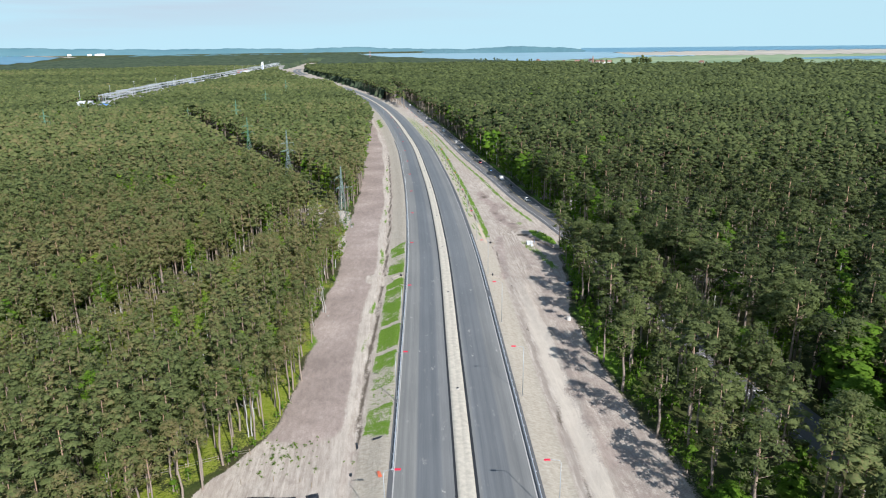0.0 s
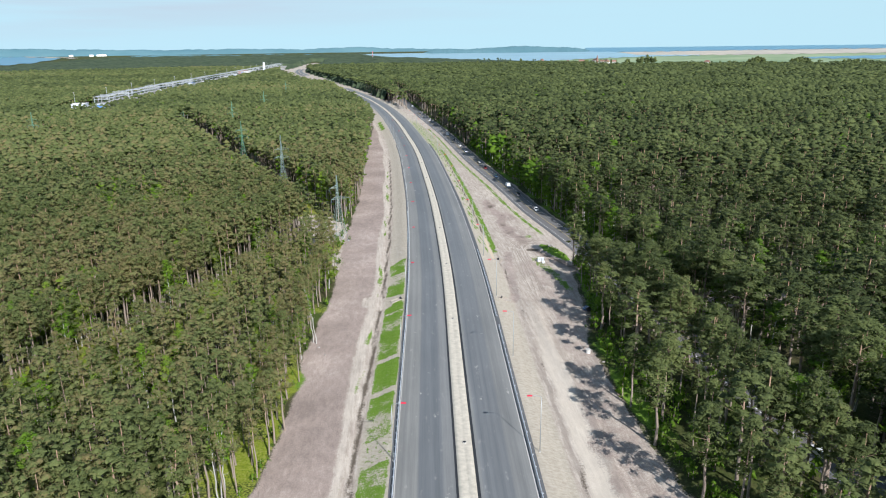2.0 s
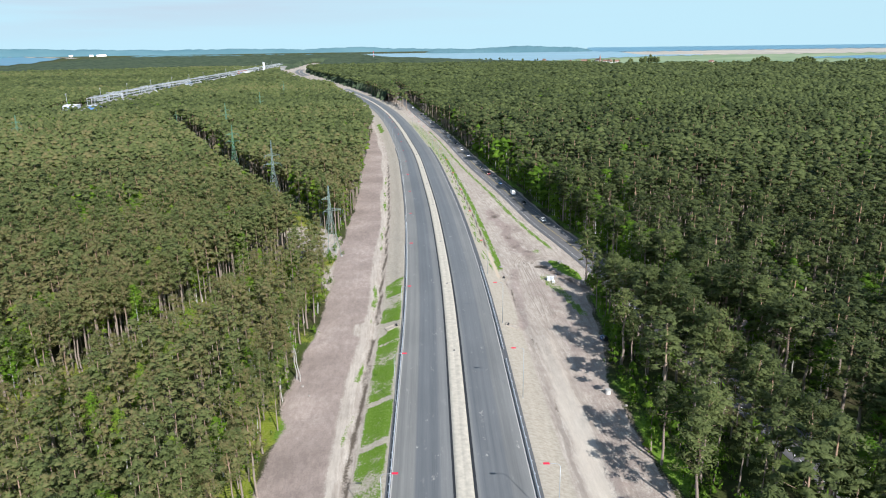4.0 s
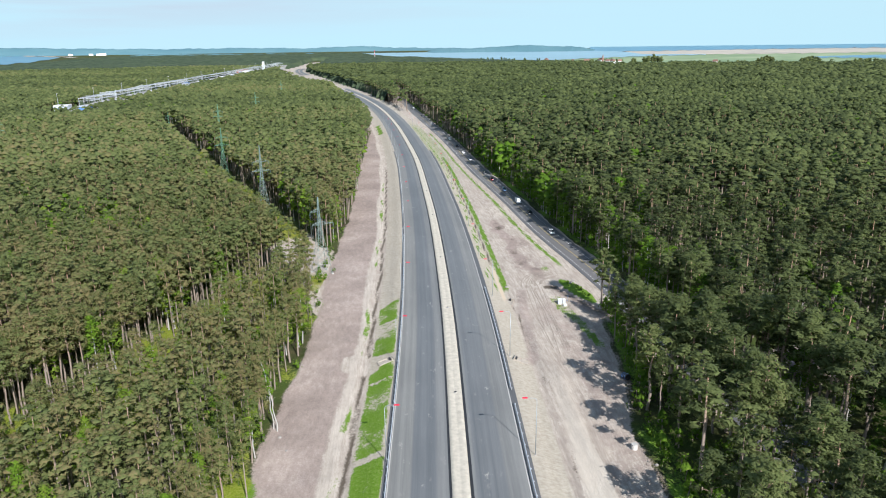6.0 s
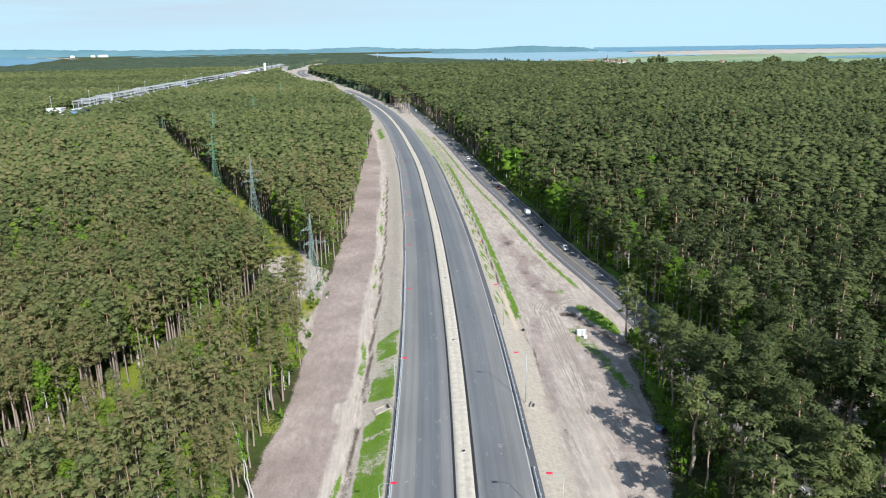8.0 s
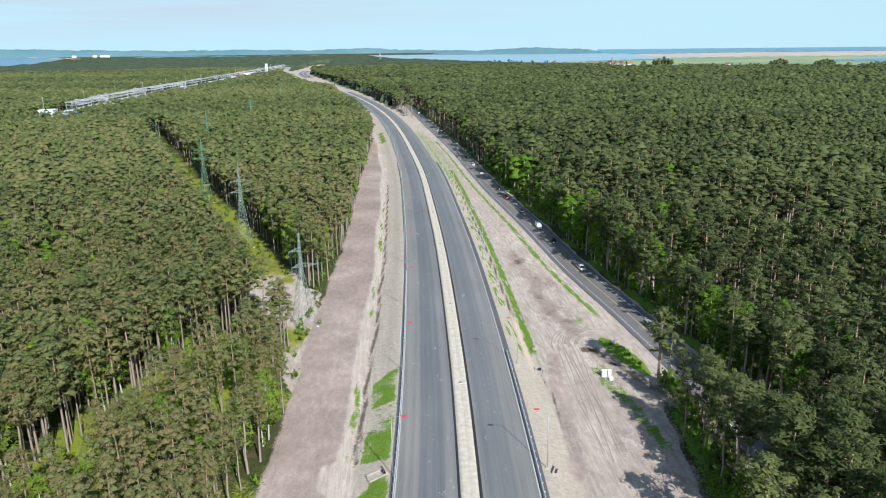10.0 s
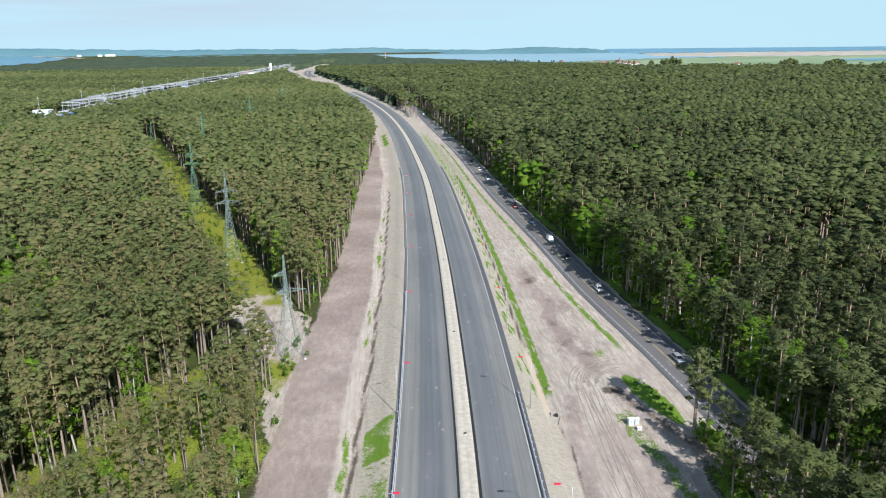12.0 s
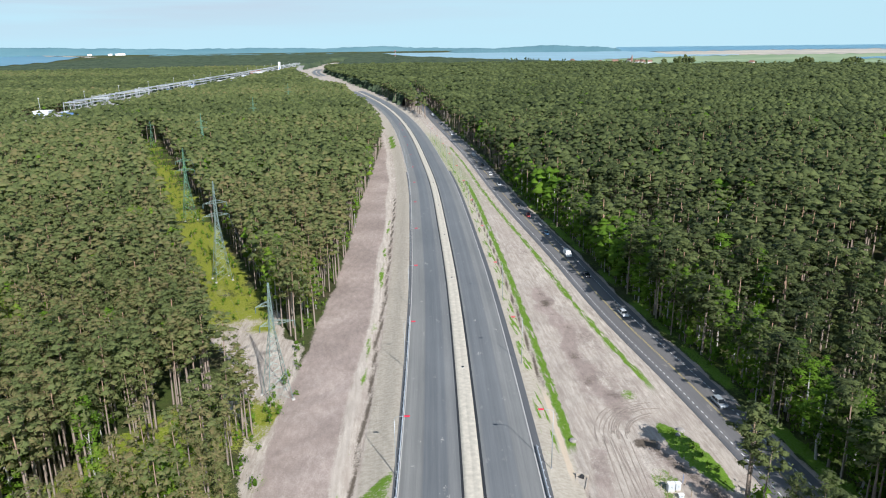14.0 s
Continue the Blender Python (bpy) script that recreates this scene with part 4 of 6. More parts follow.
def in_view(p, side=0.74, pad=32):
    return np.abs(p[:, 0]) < side * np.maximum(p[:, 1], 0) + pad


def near_walk(p):
    """Distance from the stretch of road that the flight follows."""
    return np.hypot(p[:, 0], p[:, 1] - np.clip(p[:, 1], 0, 168))


def wood_edge(p):
    """Smallest distance to open ground, roughly."""
    e = np.full(len(p), 9.0)
    for r in (3.5, 7.0):
        for a in range(8):
            q = p + r * np.array([math.cos(a * 0.785), math.sin(a * 0.785)])
            e = np.where(cleared(q[:, 0], q[:, 1]), np.minimum(e, r), e)
    return e


def west(p):
    """True on the seaward side of the new road."""
    return p[:, 0] < road_x(p[:, 1])


def lit_stand_tone(p):
    """Lightness of the stands: pale and varied on the seaward side, darker inland, where it pales with distance; sun,
    shade and haze are set into it.
    """
    o = off(old_x, p[:, 0], p[:, 1])
    # broad bands: differing stands, with cloud shadow painted in
    sea = np.where(p[:, 0] > ride_x(p[:, 1]), np.interp(p[:, 1], [110, 138, 160, 190], [0.46, 0.56, 0.74, 0.84]), np.interp(p[:, 1], [250, 500, 1000], [0.70, 0.46, 0.26])) + 0.30 * wobble(p[:, 0] * 0.35, p[:, 1], 85.0, 3.0)
    # sunlit trees near the pylons, brightened through their tone
    sea = sea + 0.22 * ((p[:, 0] > -135) & (p[:, 1] > 190) & (p[:, 1] < 430))
    # roadside strip lightened as sunlit, near wood darkened, far wood paled for haze
    land = np.where((o < 9) & (p[:, 1] < 270), 0.10, np.interp(p[:, 1], [220, 420, 800, 1300], [-0.16, -0.10, -0.06, -0.04]))
    return np.where(west(p), sea, land + 0.12 * wobble(p[:, 0] * 0.6, p[:, 1], 75.0, 3.0))


def tall_of(p):
    """Stands of different age, as a factor on height."""
    w = wobble(p[:, 0], p[:, 1], 70.0, 1.0) + np.where(west(p), 0.7, 1.6) * np.tanh(5.0 * wobble(p[:, 0] * 0.8, p[:, 1], 34.0, 2.2))
    young = (p[:, 0] < wood_left(p[:, 1])) & (p[:, 0] > ride_x(p[:, 1])) & (p[:, 1] < 337)
    edge_strip = (p[:, 0] > 0) & (p[:, 0] < old_x(p[:, 1])) & (p[:, 1] < 270)
    return np.where(young, 0.80, np.where(edge_strip, 0.92, 1.0)) + 0.05 * w + rng.normal(size=len(p)) * np.where(west(p), 0.075, 0.120)


def birch_chance(p):
    w = wobble(p[:, 0], p[:, 1], 29.0, 4.0)
    c = np.where(w > 0.55, np.where(west(p), 0.42, 0.16), 0.032)
    c = np.where(west(p) & (p[:, 0] > ride_x(p[:, 1]) - 20) & (p[:, 1] > 140) & (p[:, 1] < 260), 0.14, c)
    o = off(old_x, p[:, 0], p[:, 1])
    c = np.where((o > 0) & (o < 22) & (p[:, 1] > 262) & (p[:, 1] < 584), 0.50, c)
    c = np.where((o > -2) & (o < 53) & (p[:, 1] < 262) & (p[:, 1] > 90), 0.18, c)
    return c


def plant_woods():
    near_p, near_b = tree_set("pine", 21.0, 6, **NEAR), tree_set("birch", 17.0, 4, **NEAR)
    mass_p, mass_b = tree_set("pine", 21.0, 7, **MASS), tree_set("birch", 17.0, 4, **MASS)
    back_p, back_b = tree_set("pine", 21.0, 6, **BACK), tree_set("birch", 17.0, 3, **BACK)
    mid_p, mid_b = tree_set("pine", 21.0, 5, **MID), tree_set("birch", 17.0, 3, **MID)
    far_p, far_b = tree_set("pine", 21.0, 5, **FAR), tree_set("birch", 17.0, 3, **FAR)
    dot_p = tree_set("pine", 20.5, 4, **DOT)
    pm, bm_ = [M["pine_needles_mass"], M["pine_bark"]], [M["birch_leaves_mass"], M["birch_bark"]]

    def spread(p, gap_scale, broad_east=1.42):
        p = p[~cleared(p[:, 0], p[:, 1])]
        thin = (p[:, 0] < wood_left(p[:, 1])) & (p[:, 0] > ride_x(p[:, 1]) - 14) & (p[:, 1] > 222) & (p[:, 1] < 337)
        glade = ~west(p) & (wobble(p[:, 0], p[:, 1], 17.0, 6.0) > 0.55)
        gap = wobble(p[:, 0], p[:, 1], 37.0, 2.5) > 0.8
        burnt = np.hypot((p[:, 0] - 93.0) / 15.0, (p[:, 1] - 226.0) / 11.0) < 1.0
        glade |= burnt & (rng.random(len(p)) < 0.9)
        broad = np.hypot((p[:, 0] - 82.0) / 11.0, (p[:, 1] - 124.0) / 17.0) < 1.0
        rim = ~west(p) & (p[:, 1] < 262) & (p[:, 0] < wood_right(p[:, 1]) + 9)
        keep = np.where(burnt | broad, 0.15, np.where(rim, 0.66, 1.0)) * np.where(thin, 0.85, np.where(glade, 0.5, np.where(gap, 0.6, 0.97)))
        p = p[rng.random(len(p)) < keep]
        h = tall_of(p)
        b = rng.random(len(p)) < birch_chance(p)
        pos = np.concatenate([p, ground_z(p[:, 0], p[:, 1])[:, None] - 0.05], 1)
        sc = np.stack([h, np.clip(h * rng.uniform(0.82, 1.30, len(p)), 0.6, 1.5) * gap_scale * np.where(west(p), 1.10, broad_east)], -1)
        return pos, sc, rng.uniform(0, 6.28, len(p)), b, np.clip(rng.random(len(p)) * 0.8 + lit_stand_tone(p) + 0.10 * (b & ~west(p)), -0.50, 1.2)

    # the near woods, denser and lighter on the seaward side: the trees along the clearings one by one, the rest as a mass
    p = np.concatenate([jitter_grid(-400, 0, 50, 580, 4.4), jitter_grid(0, 400, 50, 580, 6.3)])
    lane_p = jitter_grid(20, 115, 60, 264, 4.3)
    lane_o = np.abs(off(old_x, lane_p[:, 0], lane_p[:, 1]))
    verge_p = jitter_grid(20, 80, 262, 460, 4.0)
    verge_o = off(old_x, verge_p[:, 0], verge_p[:, 1])
    wall_p = jitter_grid(-130, -45, 140, 306, 3.6)
    wall_o = off(ride_x, wall_p[:, 0], wall_p[:, 1])
    p = np.concatenate([p, np.array([[-46.4, 281.6], [-47.6, 283.2], [-45.8, 283.4]]), wall_p[(wall_o > -13) & (wall_o < -6.5)], lane_p[(lane_o > 6.2) & (lane_o < 13)], verge_p[(verge_o > 8.8) & (verge_o < 14.5)]])
    p = p[(near_walk(p) < 310) & in_view(p)]
    pos, sc, turn, b, tone = spread(p, 1.0)
    edge = wood_edge(pos[:, :2])
    score = near_walk(pos[:, :2]) + np.where(edge < 8, 0, 85)
    single = np.zeros(len(pos), bool)
    ip, ib = np.nonzero(~b)[0], np.nonzero(b)[0]
    single[ip[np.argsort(score[ip])[:300]]] = True
    single[ib[np.argsort(score[ib])[:90]]] = True
    for kind, sets, leaf, bark, flag, text, cat in (
            ("pine_tree", near_p, M["pine_needles"], M["pine_bark"], ~b, "tall Scots pine with a bare trunk and a tufted crown", "pine tree"),
            ("birch_tree", near_b, M["birch_leaves"], M["birch_bark"], b, "fresh green birch with a pale slender trunk", "birch tree")):
        protos = []
        for tr, cr, tuft in sets:
            mt = mesh_from("trunk", tr[0], tr[1], [bark], smooth=True)
            mc = mesh_from("crown", cr[0], cr[1], [leaf])
            soft_normals(mc, cr[2])
            point_value(mc, "tuft", tuft)
            protos.append((mt, mc))
        for i in np.nonzero(single & flag)[0]:
            mt, mc = protos[i % len(protos)]
            m = Matrix.Translation(pos[i]) @ Matrix.Rotation(turn[i], 4, "Z") @ Matrix.Diagonal((sc[i, 1], sc[i, 1], sc[i, 0], 1))
            ob = thing(kind, m, text, cat, "trees at the edge of the clearing")
            share("trunk", mt, ob)
            share("crown", mc, ob).color = (float(tone[i]), 0.5, 0.5, 1)
    rest = ~single
    close = near_walk(pos[:, :2]) < 205
    for flag, sets, name, mats, text in (
            (~b & close, mass_p, "pine_wood_near", pm, "dense pine wood with bare trunks and grey-green crowns"), (b & close, mass_b, "birch_wood_near", bm_, "bright green birches among the pines"),
            (~b & ~close, back_p, "pine_wood_behind_edge", pm, "dense pine wood set back from the road"), (b & ~close, back_b, "birch_wood_behind_edge", bm_, "bright green birches set back from the road")):
        k = np.nonzero(rest & flag)[0]
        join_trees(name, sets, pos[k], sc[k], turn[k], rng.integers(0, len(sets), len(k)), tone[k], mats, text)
    # further woods, with simpler trees
    for tag, r0, r1, gap, sp, sb, wide in (("mid", 310, 610, 5.0, mid_p, mid_b, 1.1), ("far", 610, 1170, 5.4, far_p, far_b, 1.12)):
        p = np.concatenate([jitter_grid(-1080, 0, 50, 1450, gap * 0.94), jitter_grid(0, 1080, 50, 1450, gap * 1.02)])
        d = near_walk(p)
        p = p[(d >= r0) & (d < r1) & in_view(p)]
        pos, sc, turn, b, tone = spread(p, wide, 1.16)
        rim = wood_edge(pos[:, :2]) < 8
        for flag, sets, name, mats, text, trunk in (
                (~b & rim, sp, "pine_wood_edge_" + tag, pm, "distant pines with bare trunks along the clearings", True),
                (~b & ~rim, sp, "pine_wood_" + tag, pm, "pine wood stretching away in the distance", tag == "mid"),
                (b, sb, "birch_wood_" + tag, bm_, "green birches scattered through the distant wood", True)):
            k = np.nonzero(flag)[0]
            join_trees(name, sets, pos[k], sc[k], turn[k], rng.integers(0, len(sets), len(k)), tone[k], mats, text, trunk)
    p = jitter_grid(-2000, 1900, 650, 2850, 7.2)
    d = near_walk(p)
    p = p[(d >= 1170) & (d < 2600) & in_view(p, 0.69)]
    p = p[~((np.hypot(p[:, 0], p[:, 1]) > wood_end(np.degrees(np.arctan2(p[:, 0], p[:, 1])))))]
    pos, sc, turn, b, tone = spread(p, 1.75, 1.15)
    join_trees("pine_wood_distant", dot_p, pos, sc, turn, rng.integers(0, 4, len(p))[: len(pos)], tone, pm, "far pine canopy towards the horizon", trunk=False)
    # woods beside and behind the flight
    p = jitter_grid(-400, 400, -280, 330, 8.6)
    p = p[~in_view(p)]
    pos, sc, turn, b, tone = spread(p, 1.45)
    close = (np.abs(pos[:, 0]) < 110) & (pos[:, 1] > -90)
    for flag, sets, name in ((close, back_p, "pine_wood_behind"), (~close, dot_p, "pine_wood_aside")):
        k = np.nonzero(flag)[0]
        join_trees(name, sets, pos[k], sc[k], turn[k], rng.integers(0, len(sets), len(k)), tone[k], pm, "pine wood closing the road corridor")


def wood_end(az):
    """How far the wood reaches, by bearing in degrees."""
    return np.interp(az, [-60, -32.1, -29.2, -26.5, -23.7, -6.9, -5.2, 2.9, 7.4, 12.1, 36], [3200, 3270, 3520, 3860, 4080, 4060, 3640, 3180, 2980, 2460, 2460])


plant_woods()


def build_canopy():
    az = np.radians(np.arange(-46, 46.1, 0.32))
    u = np.linspace(0, 1, 150) ** 1.5
    ga, gu = np.meshgrid(az, u, indexing="ij")
    r = 1080 + (wood_end(np.degrees(ga)) - 1080) * gu
    x, y = r * np.sin(ga), r * np.cos(ga)
    n = 1.2 * wobble(x, y, 9.0) + 1.4 * wobble(x, y, 31.0, 2.0) + 0.9 * rng.normal(size=x.shape)
    z = ground_z(x, y) + 12.5 + n + 3.0 * step(2300, 2800, r)
    hole = cleared(x, y) | (off(old_x, x, y) > 0) & (off(old_x, x, y) < 16.5) & (y < 1324)
    z = np.where(hole, ground_z(x, y) - 6, z)
    z[:, -1] -= 17
    me = mesh_from("far_canopy", np.stack([x, y, z], -1).reshape(-1, 3), grid_faces(*x.shape), [M["far_canopy"]])
    tagged(new("far_canopy", me), "unbroken dark green canopy of the far woods", "forest", kind="stuff")


build_canopy()


# ---- far country ----
def far_sheet(name, bearings, inner, outer, lift, material, label, category):
    az = np.linspace(bearings[0], bearings[-1], 60)
    a, b = np.interp(az, bearings, inner), np.interp(az, bearings, outer)
    u = np.linspace(0, 1, 14)
    r = a[:, None] + (b - a)[:, None] * u[None]
    ga = np.radians(az)[:, None]
    edge = 1 + 0.012 * np.sin(az * 5.1)[:, None] * (1 - u)[None]
    x, y = r * edge * np.sin(ga), r * edge * np.cos(ga)
    me = mesh_from(name, np.stack([x, y, ground_z(x, y) + lift], -1).reshape(-1, 3), grid_faces(*x.shape), [material])
    return tagged(new(name, me), label, category, kind="structure")


far_sheet("meadow", [6.91, 12.13, 26.46, 43.75], [2881, 2400, 2400, 2400], [3760, 3900, 3970, 4040], 0.8, M["meadow"], "pale green wet meadows behind the wood", "meadow")
far_sheet("sand_flats", [12.13, 13.88, 21.9, 32.06, 43.75], [3774, 3760, 3739, 3865, 3900], [3970, 4180, 4285, 4390, 4390], 1.6, M["flats"], "tan sand flats by the sea", "sand")
far_sheet("water_sea", [10.82, 13.88, 21.9, 32.06, 43.75], [4250, 4145, 4257, 4362, 4362], [4922, 4922, 4922, 4922, 4922], 2.4, M["sea"], "blue open sea on the horizon", "sea")
far_sheet("water_lagoon", [-10.38, -5.61, 2.93, 7.43, 12.13, 14.76, 19.2], [4005, 3550, 3340, 3270, 3480, 3585, 3690], [4250, 4320, 4355, 4425, 4390, 3795, 3746], 2.0, M["lagoon"], "pale blue lagoon behind the wood", "lagoon")
far_sheet("water_pond", [26.0, 27.38, 32.06, 39.77], [3403, 3368, 3305, 3270], [3445, 3515, 3655, 3690], 1.6, M["sea"], "blue pond among the meadows", "pond")
far_sheet("water_bay", [-43.75, -32.06, -29.61, -27.94], [3480, 3634, 3900, 4355], [4810, 4789, 4565, 4390], 1.4, M["sea"], "blue bay with a curving beach", "bay")
far_sheet("beach", [-43.75, -32.06, -29.24, -27.57, -26.83], [4789, 4768, 4516, 4341, 4292], [4838, 4817, 4586, 4432, 4334], 2.4, M["flats"], "pale curving beach round the bay", "beach")


def far_ridge(name, bearings, tops, dist, depth, label, seed):
    """A wooded ridge in a haze-tinted colour; tops are degrees above the eye's level."""
    az = np.linspace(bearings[0], bearings[-1], 220)
    top = 75.0 + np.tan(np.radians(np.interp(az, bearings, tops))) * dist
    r = np.random.default_rng(seed)
    top = top + 1.6 * np.sin(az * 1.9 + seed) + 0.9 * np.sin(az * 6.3) + r.normal(size=len(az)) * 0.6
    fade = np.sin(np.pi * np.clip(np.linspace(0, 1, len(az)) * 9, 0, 0.5)) * np.sin(np.pi * np.clip(np.linspace(1, 0, len(az)) * 9, 0, 0.5))
    prof = [(-1.0, 0.0), (-0.72, 0.34), (-0.45, 0.66), (-0.2, 0.9), (0.0, 1.0), (0.5, 0.6)]
    rows = []
    for u, h in prof:
        rr = dist + depth * u
        x, y = rr * np.sin(np.radians(az)), rr * np.cos(np.radians(az))
        base = ground_z(x, y) - 3
        rows.append(np.stack([x, y, base + (np.maximum(top - base, 2) * h) * (0.25 + 0.75 * fade) + r.normal(size=len(az)) * 0.5], -1))
    v = np.stack(rows, 1)
    me = mesh_from(name, v.reshape(-1, 3), grid_faces(len(az), len(prof)), [M["hazy_hill"]], smooth=True)
    return tagged(new(name, me), label, "hills", kind="structure")


far_ridge("backdrop_hills", [-45.77, -31.4, -26.46, -20.73, -15.47, -10.82, -7.25, -3.71, 0.69, 3.45], [0.175, 0.227, 0.105, 0.009, 0.035, -0.061, 0.07, -0.096, -0.184, -0.262], 4796, 160, "wooded hills along the horizon, tinted blue for haze", 1)
far_ridge("backdrop_island", [-1.72, 0.86, 2.93, 5.18, 7.77, 9.51, 10.91, 11.52], [-0.262, -0.219, -0.166, -0.017, -0.087, -0.175, -0.315, -0.481], 4425, 220, "wooded headland beyond the lagoon, tinted blue for haze", 2)
far_ridge("backdrop_shore", [-23.71, -17.42, -10.38, -5.18, -1.72], [-0.315, -0.402, -0.455, -0.49, -0.612], 4355, 120, "low wooded shore, tinted blue for haze", 3)


# ---- along the new road ----
def on_line(fn, d, y, z):
    s = float(slope_of(fn, y))
    q = math.sqrt(1 + s * s)
    return Vector((float(fn(y)) + d / q, y - d * s / q, z)), math.atan2(s, 1.0)


def build_lamp():
    """A mast with a short arm; the arm points along +x."""
    ob = thing("street_lamp", Matrix(), "grey steel street lamp with its head wrapped in red", "street lamp", "street lamps along the new road")
    bm = bmesh.new()
    rod(bm, (0, 0, 0.0), (0, 0, 11.6), 0.095, 0.045, 10)
    part("mast", bm, M["pole_steel"], ob, smooth=True)
    bm = box(bmesh.new(), 0.34, 0.34, 0.5, Matrix.Translation((0, 0, 0.0)), 0.03)
    part("foot", bm, M["concrete"], ob)
    bm = bmesh.new()
    pts = [(0, 0, 11.5), (0.14, 0, 11.85), (0.55, 0, 12.05), (1.85, 0, 12.15)]
    for a, b in zip(pts, pts[1:]):
        rod(bm, a, b, 0.045, 0.04, 8)
    part("arm", bm, M["pole_steel"], ob, smooth=True)
    bm = bmesh.new()
    box(bm, 1.0, 0.38, 0.18, Matrix.Translation((2.25, 0, 12.16)), 0.05)
    part("lamp_head", bm, M["red_plastic"], ob, "lamp head covered with red film")
    bm = box(bmesh.new(), 0.09, 0.02, 0.4, Matrix.Translation((0, -0.095, 1.1)), 0.005)
    part("hatch", bm, M["zinc"], ob)
    return ob


def place_lamps():
    lamp = build_lamp()
    first = True
    for k in range(-2, 15):
        for side, d, y0 in ((-1, -13.6, 138.0), (1, 14.5, 139.8)):
            y = y0 + 43.55 * k
            p, turn = on_line(road_x, d, y, 0)
            p.z = float(ground_z(p.x, p.y)) - 0.05
            m = Matrix.Translation(p) @ Matrix.Rotation(-turn + (math.pi if side > 0 else 0), 4, "Z")
            if first:
                lamp.matrix_basis = m
                first = False
            else:
                copy_thing(lamp, m)


place_lamps()


def build_rail(d, y0, y1, label, out):
    """Steel crash barrier: folded beam on posts with spacers."""
    p0, t0 = on_line(road_x, d, y0, 0)
    ob = thing("guardrail", Matrix.Translation(p0), label, "guardrail", "guardrails of the new road")
    prof = [(0.00, 0.40), (0.04, 0.46), (-0.04, 0.54), (-0.04, 0.58), (0.04, 0.66), (0.0, 0.72), (-0.03, 0.72), (0.01, 0.66), (-0.07, 0.58), (-0.07, 0.54), (0.01, 0.46), (-0.03, 0.40)]
    ys = np.arange(y0, y1 + 0.1, 4.0)
    s = slope_of(road_x, ys)
    q = np.sqrt(1 + s * s)
    rows = [np.stack([road_x(ys) + (d + 1.7 * a * out) / q - p0.x, ys - (d + 1.7 * a * out) * s / q - p0.y, np.full_like(ys, z)], -1) for a, z in prof + prof[:1]]
    v = np.stack(rows, 1)
    share("beam", mesh_from("beam", v.reshape(-1, 3), grid_faces(len(ys), len(prof) + 1), [M["zinc"]]), ob)
    bm = box(bmesh.new(), 0.06, 0.12, 0.90, Matrix.Translation((0, 0, 0.22)))
    box(bm, 0.14, 0.08, 0.16, Matrix.Translation((0.07 * -out, 0, 0.54)))
    me = bpy.data.meshes.new("post")
    bm.to_mesh(me)
    bm.free()
    me.materials.append(M["zinc"])
    for y in np.arange(y0, y1, 2.5 if y0 > 60 else 4.0):
        p, t = on_line(road_x, d + out * 0.16 * -1.0, y, 0)
        share("post", me, ob, Matrix.Translation(p - p0) @ Matrix.Rotation(-t, 4, "Z"))
    return ob


build_rail(-13.25, 111.8, 345, "galvanised crash barrier on close-set posts along the turf bank", 1)
build_rail(12.7, -74, 205, "bright galvanised crash barrier on posts beside the asphalt", -1)
build_rail(12.7, 209, 277.8, "dull crash barrier section on posts above the sand bank", -1)


def build_culvert(x, y, turn, slope, label):
    """Drain mouth in a bank: a sloping concrete slab between low cheeks, its opening under the head; +y runs downhill."""
    ob = thing("culvert", pose(x, y, float(ground_z(x, y)) + 0.02, 0, 0, turn), label, "culvert", "culverts under the new road")
    tilt = Matrix.Rotation(radians(-slope), 4, "X")
    part("apron", box(bmesh.new(), 1.9, 3.6, 0.16, tilt @ Matrix.Translation((0, 0, 0.02)), 0.03), M["sandy_concrete"], ob)
    for s in (-1, 1):
        bm = box(bmesh.new(), 0.2, 3.4, 0.34, tilt @ Matrix.Translation((s * 0.98, 0, 0.16)), 0.03)
        part("wing_wall", bm, M["sandy_concrete"], ob)
    part("headwall", box(bmesh.new(), 2.3, 0.28, 0.95, tilt @ Matrix.Translation((0, -1.72, 0.30)), 0.03), M["sandy_concrete"], ob)
    # closed cylinder; its black colour stands for the shade inside the pipe
    bm = bmesh.new()
    bmesh.ops.create_cone(bm, cap_ends=True, segments=20, radius1=0.42, radius2=0.42, depth=0.5, matrix=tilt @ Matrix.Translation((0, -1.42, 0.36)) @ Matrix.Rotation(radians(90), 4, "X"))
    part("pipe", bm, M["matt_black"], ob, "closed black disc standing for the dark pipe mouth")


build_culvert(-16.4, 225.6, 112, 13, "concrete culvert mouth sloping down the turf bank")
build_culvert(17.4, 226.2, -112, 13, "concrete culvert mouth sloping down the sand bank")
build_culvert(18.0, 269.0, 165, 4, "pale concrete culvert mouth at the end of the ditch")


def build_gully():
    ob = thing("drain_cover", Matrix(), "small dark drain cover on the gravel median", "drain", "drain covers on the median")
    bm = bmesh.new()
    bmesh.ops.create_cone(bm, cap_ends=True, segments=14, radius1=0.42, radius2=0.36, depth=0.3, matrix=Matrix.Translation((0, 0, 0.1)))
    part("ring", bm, M["concrete"], ob)
    bm = bmesh.new()
    bmesh.ops.create_cone(bm, cap_ends=True, segments=14, radius1=0.31, radius2=0.29, depth=0.06, matrix=Matrix.Translation((0, 0, 0.27)))
    part("lid", bm, M["matt_black"], ob, "black cast lid")
    return ob


gully = build_gully()
